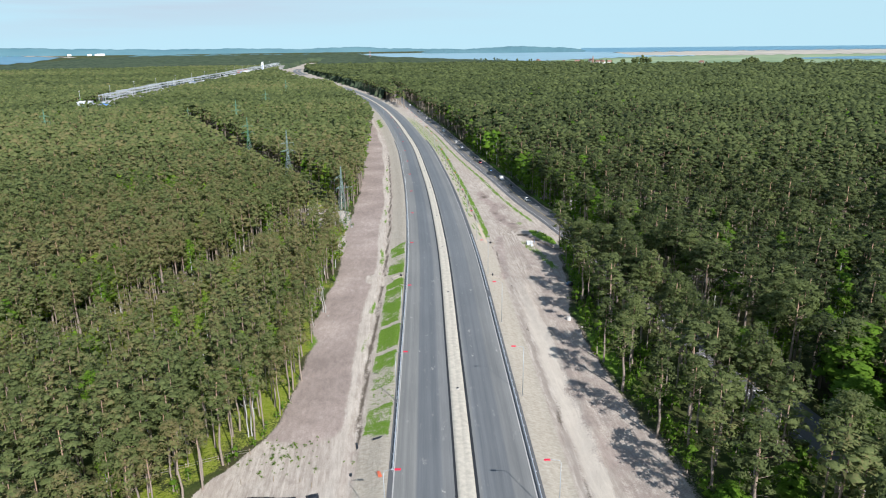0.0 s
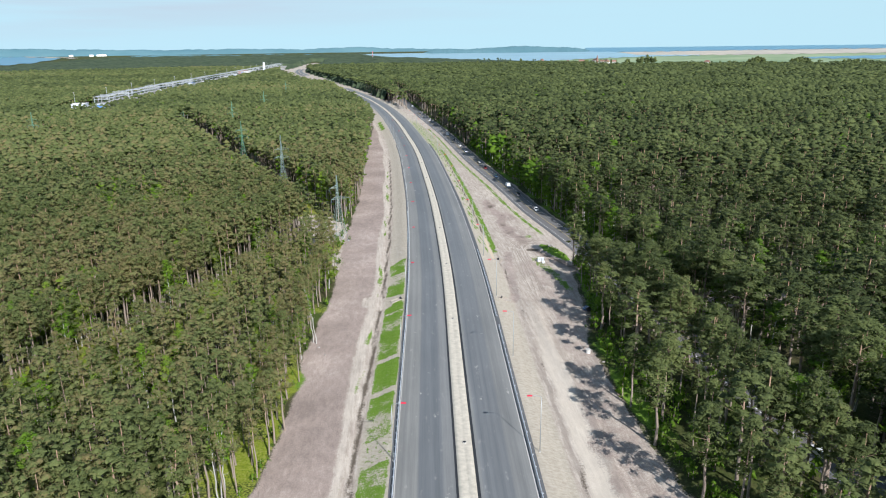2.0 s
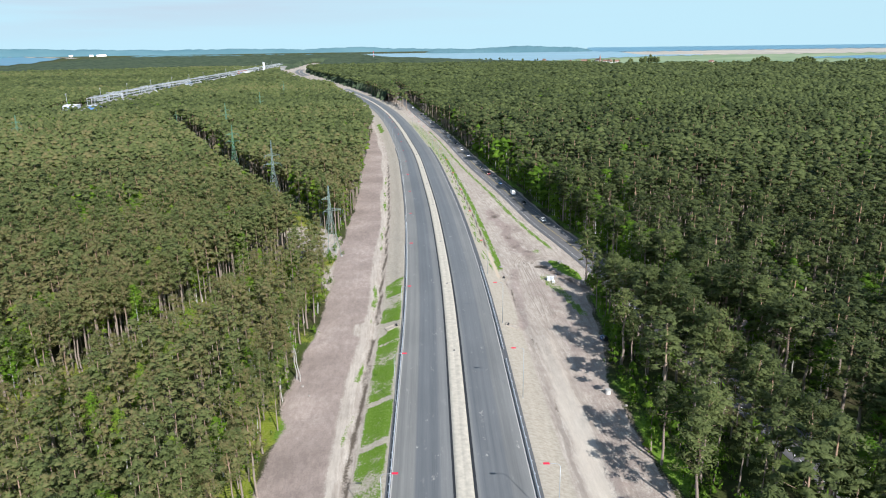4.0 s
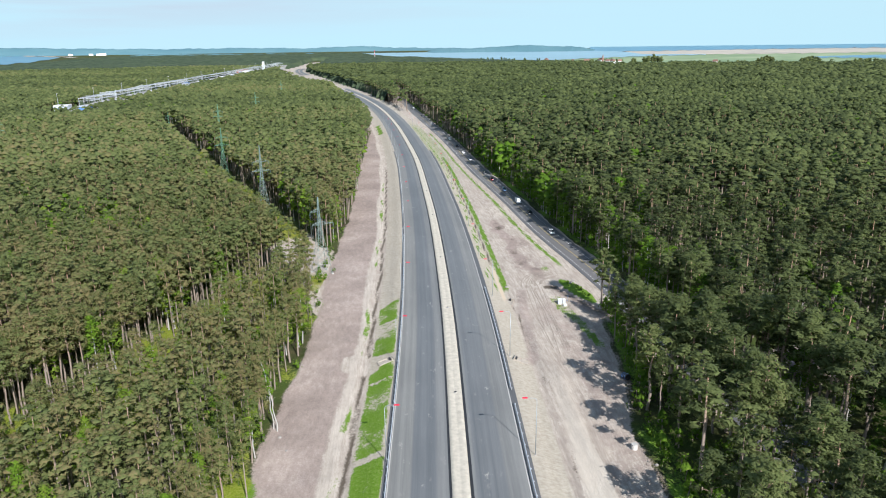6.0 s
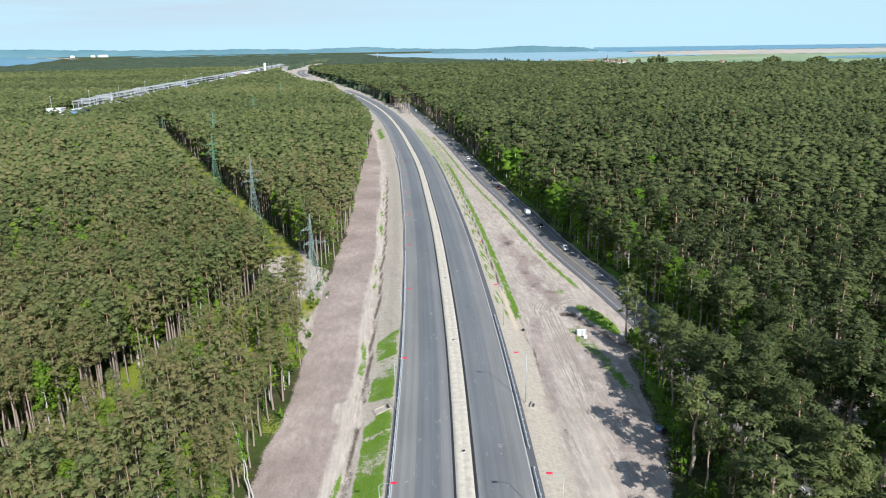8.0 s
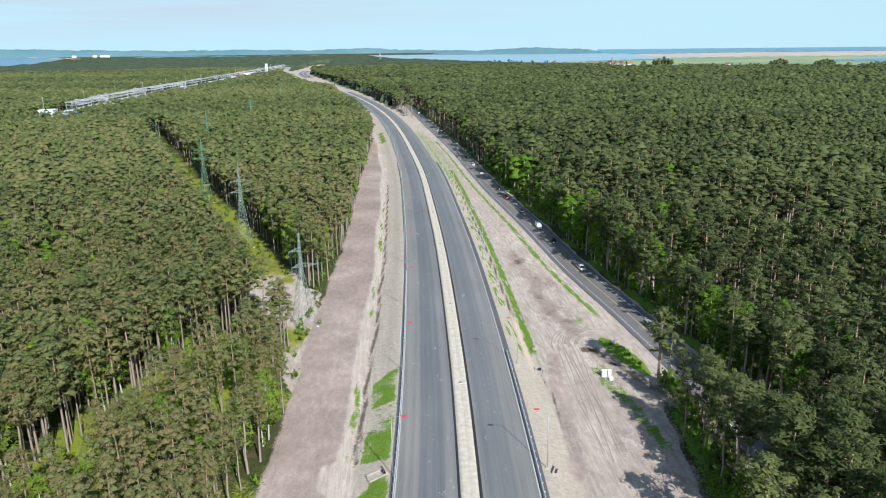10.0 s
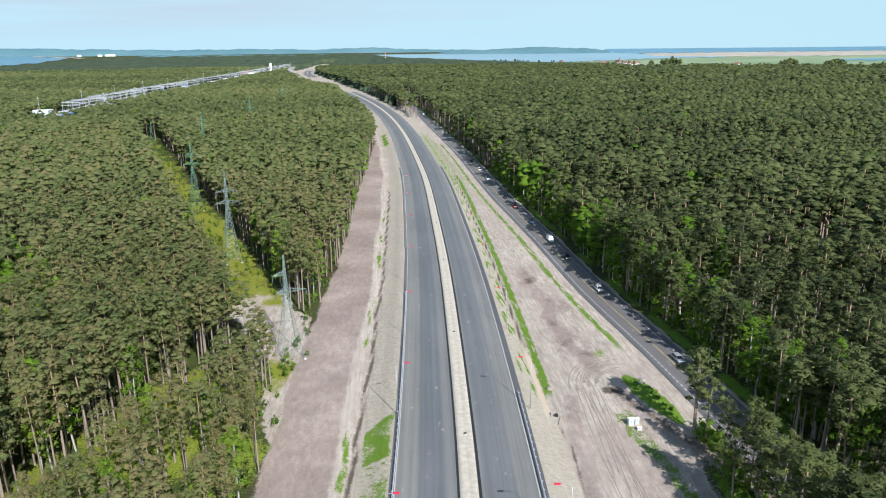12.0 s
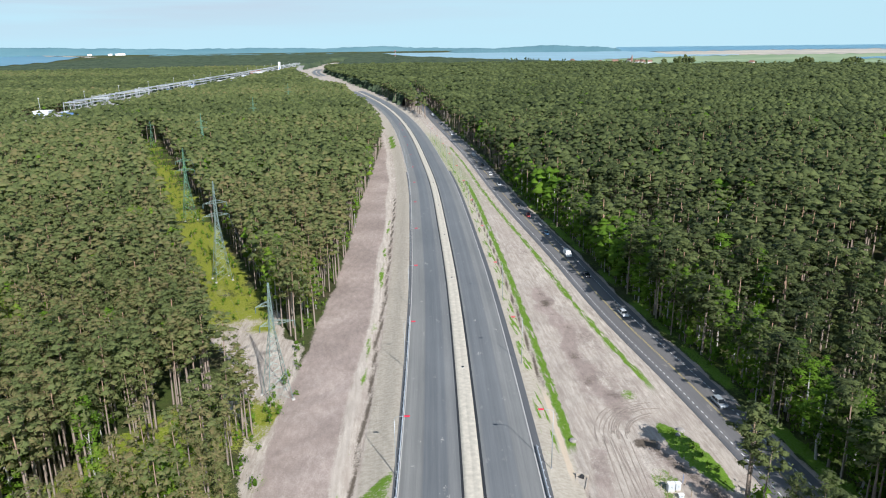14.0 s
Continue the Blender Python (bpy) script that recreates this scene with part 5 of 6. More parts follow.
for k, y in enumerate((208.1, 143.2, 260.5, 311.8, 378.5, 90.0, 433.0, 488.0, 545.0)):
    gp, gt = on_line(road_x, 0.15, y, 0.12)
    if k == 0:
        gully.matrix_basis = Matrix.Translation(gp)
    else:
        copy_thing(gully, Matrix.Translation(gp))


# ---- power line ----
def build_pylon(tall, arms, steel, foot=2.75):
    """Lattice mast. Arms: (height, reach, side; 0 for both) along x."""
    ob = thing("power_pylon", Matrix(), "lattice steel power pylon with cross arms", "power pylon", "pylons of the power line")
    knee = tall * 0.60

    def half(z):
        return 0.52 + (foot - 0.52) * (1 - z / knee) if z < knee else 0.10 + 0.42 * (tall - z) / (tall - knee)

    levels = [0.0]
    while levels[-1] < tall - 1.0:
        levels.append(min(tall, levels[-1] + max(1.0, half(levels[-1]) * 1.3)))
    for sx in (-1, 1):
        for sy in (-1, 1):
            v, f = tube_np([(sx * half(a), sy * half(a), a) for a in levels], [0.075] * len(levels), 4)
            share("leg", mesh_from("leg", v, f, [steel]), ob)
            bm = box(bmesh.new(), 0.7, 0.7, 0.6, Matrix.Translation((sx * half(0), sy * half(0), 0.0)), 0.05)
            part("footing", bm, M["concrete"], ob)
    for side in range(4):
        bm = bmesh.new()
        m = Matrix.Rotation(side * math.pi / 2, 4, "Z")
        for a, b in zip(levels, levels[1:]):
            ha, hb = half(a), half(b)
            for u in (-1, 1):
                rod(bm, m @ Vector((u * ha, ha, a)), m @ Vector((-u * hb, hb, b)), 0.033, 0.033, 3)
            rod(bm, m @ Vector((-hb, hb, b)), m @ Vector((hb, hb, b)), 0.03, 0.03, 3)
        tagged(part("bracing", bm, steel, ob), kind="stuff")
    for z, reach, both in arms:
        for s in ((-1, 1) if both == 0 else (both,)):
            bm = bmesh.new()
            h = half(z)
            tip = Vector((s * reach, 0, z + 0.1))
            for sy in (-1, 1):
                rod(bm, (s * h * 0.5, sy * h, z), tip, 0.05, 0.04, 4)
                rod(bm, (s * h * 0.5, sy * half(z + 1.1), z + 1.1), tip, 0.045, 0.04, 4)
                for k in range(1, 4):
                    u = k / 4
                    lo = Vector((s * h * 0.5, sy * h, z)).lerp(tip, u)
                    up = Vector((s * h * 0.5, sy * half(z + 1.1), z + 1.1)).lerp(tip, u - 0.2)
                    rod(bm, lo, up, 0.025, 0.025, 3)
            tagged(part("cross_arm", bm, steel, ob), kind="stuff")
            bm = bmesh.new()
            rod(bm, (tip.x, 0, z + 0.1), (tip.x, 0, z - 1.4), 0.03, 0.03, 5)
            for k in range(6):
                bmesh.ops.create_cone(bm, cap_ends=True, segments=8, radius1=0.12, radius2=0.09, depth=0.13, matrix=Matrix.Translation((tip.x, 0, z - 0.15 - 0.2 * k)))
            part("insulator", bm, M["glass_dark"], ob)
    return ob


PYLONS = [(-44.92, 298.9, 27.5), (-85.81, 380.8, 34.0), (-130.49, 466.1, 33.5), (-258.86, 714, 33.5)]
ARMS = {0: [(17.4, 5.2, 1), (17.4, 2.6, -1), (22.0, 3.1, -1)], 1: [(22.2, 4.3, 0), (26.4, 3.8, 0)], 2: [(22.8, 4.1, 0), (27.0, 3.6, 0)]}
tips = []
proto = {}
for k, (px, py, tall) in enumerate(PYLONS):
    kind = min(k, 2)
    turn = 32.0
    m = pose(px, py, float(ground_z(px, py)), 0, 0, turn)
    if kind in proto and k > 2:
        pyl = copy_thing(proto[2], m @ Matrix.Diagonal((0.66, 0.66, 0.62, 1)))
        tall *= 0.62
    else:
        pyl = proto[kind] = build_pylon(tall, ARMS[kind], M["pylon_green"] if kind == 2 else M["pylon_grey"])
        pyl.matrix_basis = m
    z = (17.4, 22.2, 22.8)[kind] * (0.62 if k > 2 else 1)
    reach = (5.2, 4.3, 4.1)[kind] * (0.62 if k > 2 else 1)
    tips.append([m @ Vector((-reach, 0, z - 1.4)), m @ Vector((reach, 0, z - 1.4)), m @ Vector((0, 0, tall))])
# a second line crosses the wood further off
for px, py in ((-186.76, 635.8), (-199.17, 794.9), (-230.49, 1043.2), (-313.23, 552.1)):
    copy_thing(proto[2], pose(px, py, float(ground_z(px, py)), 0, 0, 5))


def build_cables():
    for a, b in zip(tips, tips[1:]):
        for p, q in zip(a, b):
            cu = bpy.data.curves.new("power_cable", "CURVE")
            cu.dimensions, cu.bevel_depth, cu.bevel_resolution = "3D", 0.022, 0
            sp = cu.splines.new("POLY")
            n = 14
            sp.points.add(n)
            sag = (p - q).length ** 2 / 3200.0
            for i in range(n + 1):
                u = i / n
                w = p.lerp(q, u)
                sp.points[i].co = (w.x, w.y, w.z - sag * 4 * u * (1 - u), 1)
            cu.materials.append(M["cable"])
            tagged(new("power_cable", cu), "thin dark power cable hanging between pylons", "power cable", "cables of the power line")


build_cables()


# ---- vehicles on the old road ----
def build_car(paint, size=(4.35, 1.78, 1.46), van=False, label="", category="car"):
    """Nose towards +y."""
    length, width, high = size
    ob = thing("van" if van else "car", Matrix(), label, category, "traffic on the old road")
    belt = 0.60 * high if not van else 0.55 * high
    bm = bmesh.new()
    box(bm, width, length, belt - 0.22, Matrix.Translation((0, 0, 0.22 + (belt - 0.22) / 2)))
    for v in bm.verts:
        if v.co.y > length * 0.45 and v.co.z > belt * 0.6:
            v.co.z -= 0.16
            v.co.y -= 0.12
        if v.co.z < belt * 0.5:
            v.co.x *= 0.95
    bmesh.ops.bevel(bm, geom=list(bm.edges), offset=0.10, segments=3, affect="EDGES", profile=0.6)
    part("body", bm, PAINT[paint], ob, smooth=False)
    front, back = (length * 0.26, -length * 0.44) if not van else (length * 0.36, -length * 0.485)
    bm = bmesh.new()
    b0 = [(-width * 0.46, back, belt - 0.03), (width * 0.46, back, belt - 0.03), (width * 0.46, front, belt - 0.03), (-width * 0.46, front, belt - 0.03)]
    run_f, run_b = (0.75, 0.38) if not van else (0.55, 0.06)
    t0 = [(-width * 0.37, back + run_b, high - 0.06), (width * 0.37, back + run_b, high - 0.06), (width * 0.37, front - run_f, high - 0.06), (-width * 0.37, front - run_f, high - 0.06)]
    vs = [bm.verts.new(p) for p in b0 + t0]
    for i in range(4):
        j = (i + 1) % 4
        bm.faces.new((vs[i], vs[j], vs[4 + j], vs[4 + i]))
    bm.faces.new(vs[4:])
    bm.faces.new(vs[:4][::-1])
    part("windows", bm, M["car_glass"] if not van else PAINT[paint], ob, "dark glass")
    bm = bmesh.new()
    rl = (front - run_f) - (back + run_b)
    box(bm, width * 0.76, rl + 0.12, 0.09, Matrix.Translation((0, (front - run_f + back + run_b) / 2, high - 0.04)), 0.035)
    for u in (0.0, 0.5):
        for s in (-1, 1):
            y0 = (front if u == 0.0 else (front + back) / 2 - 0.2)
            y1 = (front - run_f if u == 0.0 else (front + back) / 2 - 0.2)
            rod(bm, (s * width * 0.46, y0, belt - 0.02), (s * width * 0.372, y1, high - 0.06), 0.035, 0.03, 5)
    part("roof", bm, PAINT[paint], ob)
    if van:
        bm = box(bmesh.new(), width * 0.74, 0.05, 0.5, Matrix.Translation((0, front - 0.22, belt + 0.33)) @ Matrix.Rotation(radians(48), 4, "X"), 0.02)
        part("windscreen", bm, M["car_glass"], ob, "dark glass")
    for s in (-1, 1):
        for y in (length * 0.30, -length * 0.30):
            bm = bmesh.new()
            bmesh.ops.create_cone(bm, cap_ends=True, segments=16, radius1=0.32, radius2=0.32, depth=0.22, matrix=Matrix.Translation((s * (width / 2 - 0.09), y, 0.32)) @ Matrix.Rotation(radians(90), 4, "Y"))
            w = part("wheel", bm, M["tyre"], ob, "black tyre")
            bm = bmesh.new()
            bmesh.ops.create_cone(bm, cap_ends=True, segments=12, radius1=0.2, radius2=0.18, depth=0.24, matrix=Matrix.Translation((s * (width / 2 - 0.08), y, 0.32)) @ Matrix.Rotation(radians(90), 4, "Y"))
            part("rim", bm, M["rim"], w, "grey rim")
        bm = box(bmesh.new(), 0.34, 0.12, 0.14, Matrix.Translation((s * width * 0.34, length * 0.475, belt * 0.66)), 0.03)
        part("headlight", bm, M["lamp_clear"], ob, "clear headlight")
        bm = box(bmesh.new(), 0.28, 0.1, 0.18, Matrix.Translation((s * width * 0.36, -length * 0.482, belt * 0.78)), 0.03)
        part("tail_light", bm, M["lamp_red"], ob, "red tail light")
        bm = box(bmesh.new(), 0.16, 0.1, 0.12, Matrix.Translation((s * (width * 0.5 + 0.05), front - 0.35, belt + 0.06)), 0.03)
        part("mirror", bm, PAINT[paint], ob)
    return ob


def place_traffic():
    base = {}
    for paint, van, text in (("silver", False, "silver-blue estate car driving on the old road"), ("white", False, "white car driving on the old road"), ("black", False, "black car driving on the old road"),
                             ("dark", False, "dark grey car driving on the old road"), ("white", True, "white delivery van driving on the old road"), ("blue", False, "blue car driving on the old road"), ("red", False, "dark red car driving on the old road")):
        base[(paint, van)] = [build_car(paint, (5.2, 1.98, 2.15) if van else (4.4, 1.8, 1.46), van, text, "van" if van else "car"), False]
    for key, lane, y in ((("silver", False), 1.75, 297), (("white", False), 1.7, 349), (("dark", False), 1.7, 384), (("white", True), 1.75, 408.1), (("blue", False), 1.7, 438.3),
                         (("red", False), 1.75, 469.8), (("black", False), 1.75, 490.4), (("silver", False), 1.7, 545), (("white", False), 1.7, 576.8), (("black", False), 1.75, 611.1),
                         (("white", True), 1.7, 652.2), (("white", False), -1.8, 140.6), (("silver", False), -1.8, 174.9), (("white", False), 1.7, 775.7), (("dark", False), 1.7, 858), (("white", True), 1.7, 954)):
        p, t = on_line(old_x, lane, y, -1.12)
        m = Matrix.Translation(p) @ Matrix.Rotation(-t + math.pi, 4, "Z")
        if lane < 0:
            m = Matrix.Translation(p) @ Matrix.Rotation(-t, 4, "Z")
        ob, used = base[key]
        if not used:
            ob.matrix_basis = m
            base[key][1] = True
        else:
            copy_thing(ob, m)


place_traffic()


# ---- loose things on the sand ----
def rumpled(name, x, y, sx, sy, high, seed, label, category, turn=0.0, n=26, m=12):
    """A sheet of film thrown over a low heap."""
    r = np.random.default_rng(seed)
    u, v = np.meshgrid(np.linspace(-1, 1, n), np.linspace(-1, 1, m), indexing="ij")
    z = high * np.clip(1 - np.abs(v) ** 2.2, 0, 1) * np.clip(1 - np.abs(u) ** 6, 0, 1)
    z = z + 0.12 * high * (wobble(u * 9, v * 4, 1.0, seed) + r.normal(size=u.shape) * 0.35) * (z > 0.02)
    xx = u * sx / 2 + 0.12 * np.sin(v * 5 + seed) * sx / 8
    yy = v * sy / 2 + 0.1 * np.sin(u * 7 + seed) * sy / 3
    me = mesh_from(name, np.stack([xx, yy, z + 0.03], -1).reshape(-1, 3), grid_faces(n, m), [M["tarp"]])
    ob = new(name, me)
    ob.matrix_basis = pose(x, y, float(ground_z(x, y)), 0, 0, turn)
    return tagged(ob, label, category)


rumpled("tarpaulin", -34.04, 103.8, 15.0, 3.4, 0.9, 1, "long crumpled black plastic sheet over a heap on the sand", "tarpaulin", 1.5, 60, 14)
rumpled("film_scrap", -23.88, 105.8, 2.2, 1.5, 0.35, 2, "crumpled scrap of black plastic on the sand", "plastic film", 20, 12, 8)
rumpled("film_scrap", -18.2, 113.4, 0.8, 1.5, 0.15, 3, "small black plastic scrap on the sand", "plastic film", 12, 10, 8)
rumpled("film_scrap", -13.71, 124.1, 2.8, 0.7, 0.22, 4, "torn black film along the end of the turf", "plastic film", 28, 14, 8)
rumpled("film_scrap", -18.08, 123, 0.5, 2.6, 0.2, 5, "torn black film at the ditch", "plastic film", 12, 10, 10)


def build_fence_roll():
    x, y = -12.5, 111.0
    ob = thing("barrier_net", pose(x, y, float(ground_z(x, y)) + 0.05, 0, 0, 20), "orange plastic barrier net lying on the sand", "barrier net")
    bm = bmesh.new()
    for k in range(6):
        rod(bm, (-0.3 + 0.12 * k, -0.9, 0.08), (-0.3 + 0.12 * k, 0.9, 0.12 + 0.02 * k), 0.035, 0.03, 5)
    for k in range(8):
        rod(bm, (-0.34, -0.8 + 0.22 * k, 0.1), (0.36, -0.8 + 0.22 * k, 0.16), 0.02, 0.02, 4)
    part("mesh_sheet", bm, M["orange_plastic"], ob)
    bm = bmesh.new()
    rod(bm, (-0.1, -1.0, 0.05), (0.05, 1.1, 0.1), 0.03, 0.03, 6)
    part("stake", bm, M["red_plastic"], ob, "red stake")


build_fence_roll()


def build_cabinet(x, y, size, turn, label):
    ob = thing("utility_cabinet", pose(x, y, float(ground_z(x, y)) - 0.05, 0, 0, turn), label, "utility box", "utility boxes on the turf")
    sx, sy, sz = size
    part("plinth", box(bmesh.new(), sx * 1.06, sy * 1.06, 0.3, Matrix.Translation((0, 0, 0.1)), 0.02), M["concrete"], ob)
    part("body", box(bmesh.new(), sx, sy, sz, Matrix.Translation((0, 0, 0.25 + sz / 2)), 0.02), M["white_steel"], ob)
    part("lid", box(bmesh.new(), sx * 1.1, sy * 1.12, 0.09, Matrix.Translation((0, 0, 0.28 + sz)), 0.02), M["white_wall"], ob)
    for s in (-1, 1):
        dr = part("door", box(bmesh.new(), sx * 0.46, 0.03, sz * 0.88, Matrix.Translation((s * sx * 0.24, -sy / 2 - 0.012, 0.25 + sz / 2)), 0.008), M["white_steel"], ob)
        part("handle", box(bmesh.new(), 0.03, 0.04, 0.14, Matrix.Translation((s * sx * 0.06, -sy / 2 - 0.04, 0.3 + sz / 2)), 0.008), M["matt_black"], dr, "black handle")


build_cabinet(33.1, 266.5, (1.2, 0.8, 1.35), 8, "white steel utility cabinet on the dark turf")
build_cabinet(34.4, 266.9, (0.9, 0.7, 1.2), 8, "grey-white utility cabinet beside another")
build_cabinet(34.4, 264.7, (0.9, 0.6, 0.5), 8, "low white utility box on the turf")


def build_stake(x, y, high, material, label, group="stakes round the utility boxes"):
    bm = bmesh.new()
    rod(bm, (0, 0, -0.1), (0.05, 0.02, high), 0.05, 0.04, 6)
    bmesh.ops.create_icosphere(bm, subdivisions=1, radius=0.055, matrix=Matrix.Translation((0.05, 0.02, high)))
    ob = part("stake", bm, material, None)
    ob.matrix_basis = pose(x, y, float(ground_z(x, y)))
    tagged(ob, label, "stake", group)


M["stake_wood"] = plain("stake_wood", (0.33, 0.25, 0.16), 0.85, 0, 0.25, 4.0, 0.2)
for x, y in ((31.0, 269.1), (32.2, 269.9), (33.8, 270.5), (31.4, 266.5), (31.8, 263.9), (36.0, 268.1), (36.2, 264.9)):
    build_stake(x, y, 1.3, M["stake_wood"], "thin wooden stake in the turf")
for x, y in ((-37.6, 109.6), (-31.9, 110.6), (-27.0, 110.3), (-24.6, 108.6)):
    build_stake(x, y, 1.1, M["stake_wood"], "thin wooden stake in the sand beside the black sheet", "stakes beside the black sheet")
build_stake(35.9, 268.9, 1.6, M["blue_steel"], "blue marker post in the turf")


def build_fence():
    """Low post-and-rail fence at the foot of the wood."""
    a, b = Vector((-60.0, 109.2)), Vector((-38.6, 119.5))
    ob = thing("fence", pose(a.x, a.y, float(ground_z(a.x, a.y))), "weathered pale fence with two thin rails at the wood edge", "fence")
    spots = []
    for k in range(9):
        p = a.lerp(b, k / 8)
        spots.append(Vector((p.x - a.x, p.y - a.y, float(ground_z(p.x, p.y)) - float(ground_z(a.x, a.y)))))
        bm = rod(bmesh.new(), spots[-1] + Vector((0, 0, -0.2)), spots[-1] + Vector((0.02, 0, 1.25)), 0.07, 0.06, 6)
        part("post", bm, M["stake_wood"], ob)
    for h in (0.55, 1.05):
        bm = bmesh.new()
        for p, q in zip(spots, spots[1:]):
            rod(bm, p + Vector((0, -0.07, h)), q + Vector((0, -0.07, h)), 0.028, 0.028, 5)
        part("rail", bm, M["sandy_concrete"], ob)


build_fence()


def build_ring_block(x, y):
    ob = thing("concrete_ring", pose(x, y, float(ground_z(x, y)), 0, 0, 15), "pale concrete well ring standing on the sand", "concrete ring")
    bm = bmesh.new()
    n = 20
    for z0, z1, r0, r1 in ((0, 1.0, 0.62, 0.62), ):
        prof = [(r0, z0), (r1, z1), (r1 - 0.12, z1), (r0 - 0.12, z0)]
        rings = [[bm.verts.new((r * math.cos(a * 2 * math.pi / n), r * math.sin(a * 2 * math.pi / n), z)) for a in range(n)] for r, z in prof]
        for k in range(4):
            for a in range(n):
                bm.faces.new((rings[k][a], rings[k][(a + 1) % n], rings[(k + 1) % 4][(a + 1) % n], rings[(k + 1) % 4][a]))
    bmesh.ops.recalc_face_normals(bm, faces=bm.faces)
    part("ring", bm, M["pale_concrete"], ob)
    part("cover", box(bmesh.new(), 1.15, 1.1, 0.1, Matrix.Translation((0, 0, 1.05)), 0.03), M["concrete"], ob)


build_ring_block(35.58, 187.5)


def build_drum(x, y):
    ob = thing("plastic_tank", pose(x, y, float(ground_z(x, y)) + 0.02, 0, 0, 25), "dark blue and black plastic tank lying at the wood edge", "tank")
    bm = bmesh.new()
    bmesh.ops.create_cone(bm, cap_ends=True, segments=18, radius1=0.75, radius2=0.75, depth=2.0, matrix=Matrix.Translation((0, 0, 0.75)) @ Matrix.Rotation(radians(80), 4, "X"))
    bmesh.ops.bevel(bm, geom=[e for e in bm.edges if len(e.link_faces) == 2 and any(len(f.verts) > 4 for f in e.link_faces)], offset=0.14, segments=2, affect="EDGES", profile=0.5)
    part("shell", bm, M["tarp"], ob)
    bm = bmesh.new()
    for k in (-0.5, 0.1, 0.6):
        bmesh.ops.create_cone(bm, cap_ends=True, segments=18, radius1=0.79, radius2=0.79, depth=0.1, matrix=Matrix.Translation((0, k, 0.75 - 0.17 * k)) @ Matrix.Rotation(radians(80), 4, "X"))
    part("hoop", bm, M["blue_steel"], ob, "blue hoop")


build_drum(40.9, 216.6)


def build_stones():
    r = np.random.default_rng(12)
    for x, y, s in ((39.95, 211.9, 0.5), (40.9, 210.6, 0.35), (38.3, 181.8, 0.4), (-34.87, 192.2, 0.4), (-32.39, 187.2, 0.3), (18.44, 282.4, 0.75), (-20.33, 235.3, 0.4), (40.42, 286, 0.9), (39.24, 283.9, 0.6)):
        bm = bmesh.new()
        bmesh.ops.create_icosphere(bm, subdivisions=2, radius=s)
        for v in bm.verts:
            v.co *= 1 + 0.22 * noise.noise(v.co * 2.1 / s + Vector((x, y, 0)))
            v.co.z *= 0.6
        ob = part("stone", bm, M["stone"], None)
        ob.matrix_basis = pose(x, y, float(ground_z(x, y)) + s * 0.2, 0, 0, r.uniform(0, 360))
        tagged(ob, "pale rough stone lying on the sand", "stone", "loose stones")


build_stones()


def build_lone_birch(x, y, tall, lean_x, lean_y, label):
    """A bare leaning birch at the wood edge."""
    ob = thing("birch_tree", pose(x, y, float(ground_z(x, y)) - 0.1), label, "birch tree", "bare birches at the wood edge")
    bm = bmesh.new()
    p = Vector((0, 0, 0))
    for k in range(9):
        u = (k + 1) / 9
        q = Vector((lean_x * u**1.6 + 0.15 * math.sin(k * 1.9 + x), lean_y * u**1.6 + 0.15 * math.cos(k * 1.4), tall * u))
        rod(bm, p, q, 0.14 * (1.05 - 0.85 * (u - 1 / 9)), 0.14 * (1.05 - 0.85 * u), 7)
        p = q
    part("trunk", bm, M["birch_bark"], ob)
    r = np.random.default_rng(int(abs(x) * 7 + y))
    bm = bmesh.new()
    for k in range(10):
        u = r.uniform(0.4, 0.97)
        a = r.uniform(0, 6.28)
        b = Vector((lean_x * u**1.6, lean_y * u**1.6, tall * u))
        rod(bm, b, b + Vector((1.3 * math.cos(a) * (1.2 - u), 1.3 * math.sin(a) * (1.2 - u), r.uniform(0.3, 1.2))), 0.035, 0.01, 4)
    part("limbs", bm, M["birch_bark"], ob)
    v, f, t, n = [], [], [], 0
    for k in range(9):
        u = 0.58 + 0.05 * k
        c = (lean_x * u**1.6 + r.uniform(-0.8, 0.8), lean_y * u**1.6 + r.uniform(-0.8, 0.8), tall * u)
        a, b, _ = tufts_np(r, c, 0.9, 0.9, 16, 0.46, 0.6)
        v.append(a)
        f.append(b + n)
        t.append(np.full(len(a), 0.6))
        n += len(a)
    me = mesh_from("crown", np.concatenate(v), np.concatenate(f), [M["birch_leaves"]])
    point_value(me, "tuft", np.concatenate(t))
    share("crown", me, ob).color = (0.6, 0.5, 0.5, 1)


build_lone_birch(-35.93, 194.6, 15.6, -2.4, 1.0, "leaning white birch with a thin crown at the sand edge")
build_lone_birch(-36.88, 195.5, 14.4, -0.6, -1.2, "upright white birch with a thin crown at the sand edge")
build_lone_birch(-40.42, 125.5, 15.6, -0.8, 1.4, "white birch with a curved trunk at the wood edge")
build_lone_birch(-39.83, 125.9, 16.2, 0.5, 0.8, "slender white birch at the wood edge")
build_lone_birch(-39.24, 125.8, 15.6, 0.9, -0.4, "slim white birch leaning over the clearing edge")


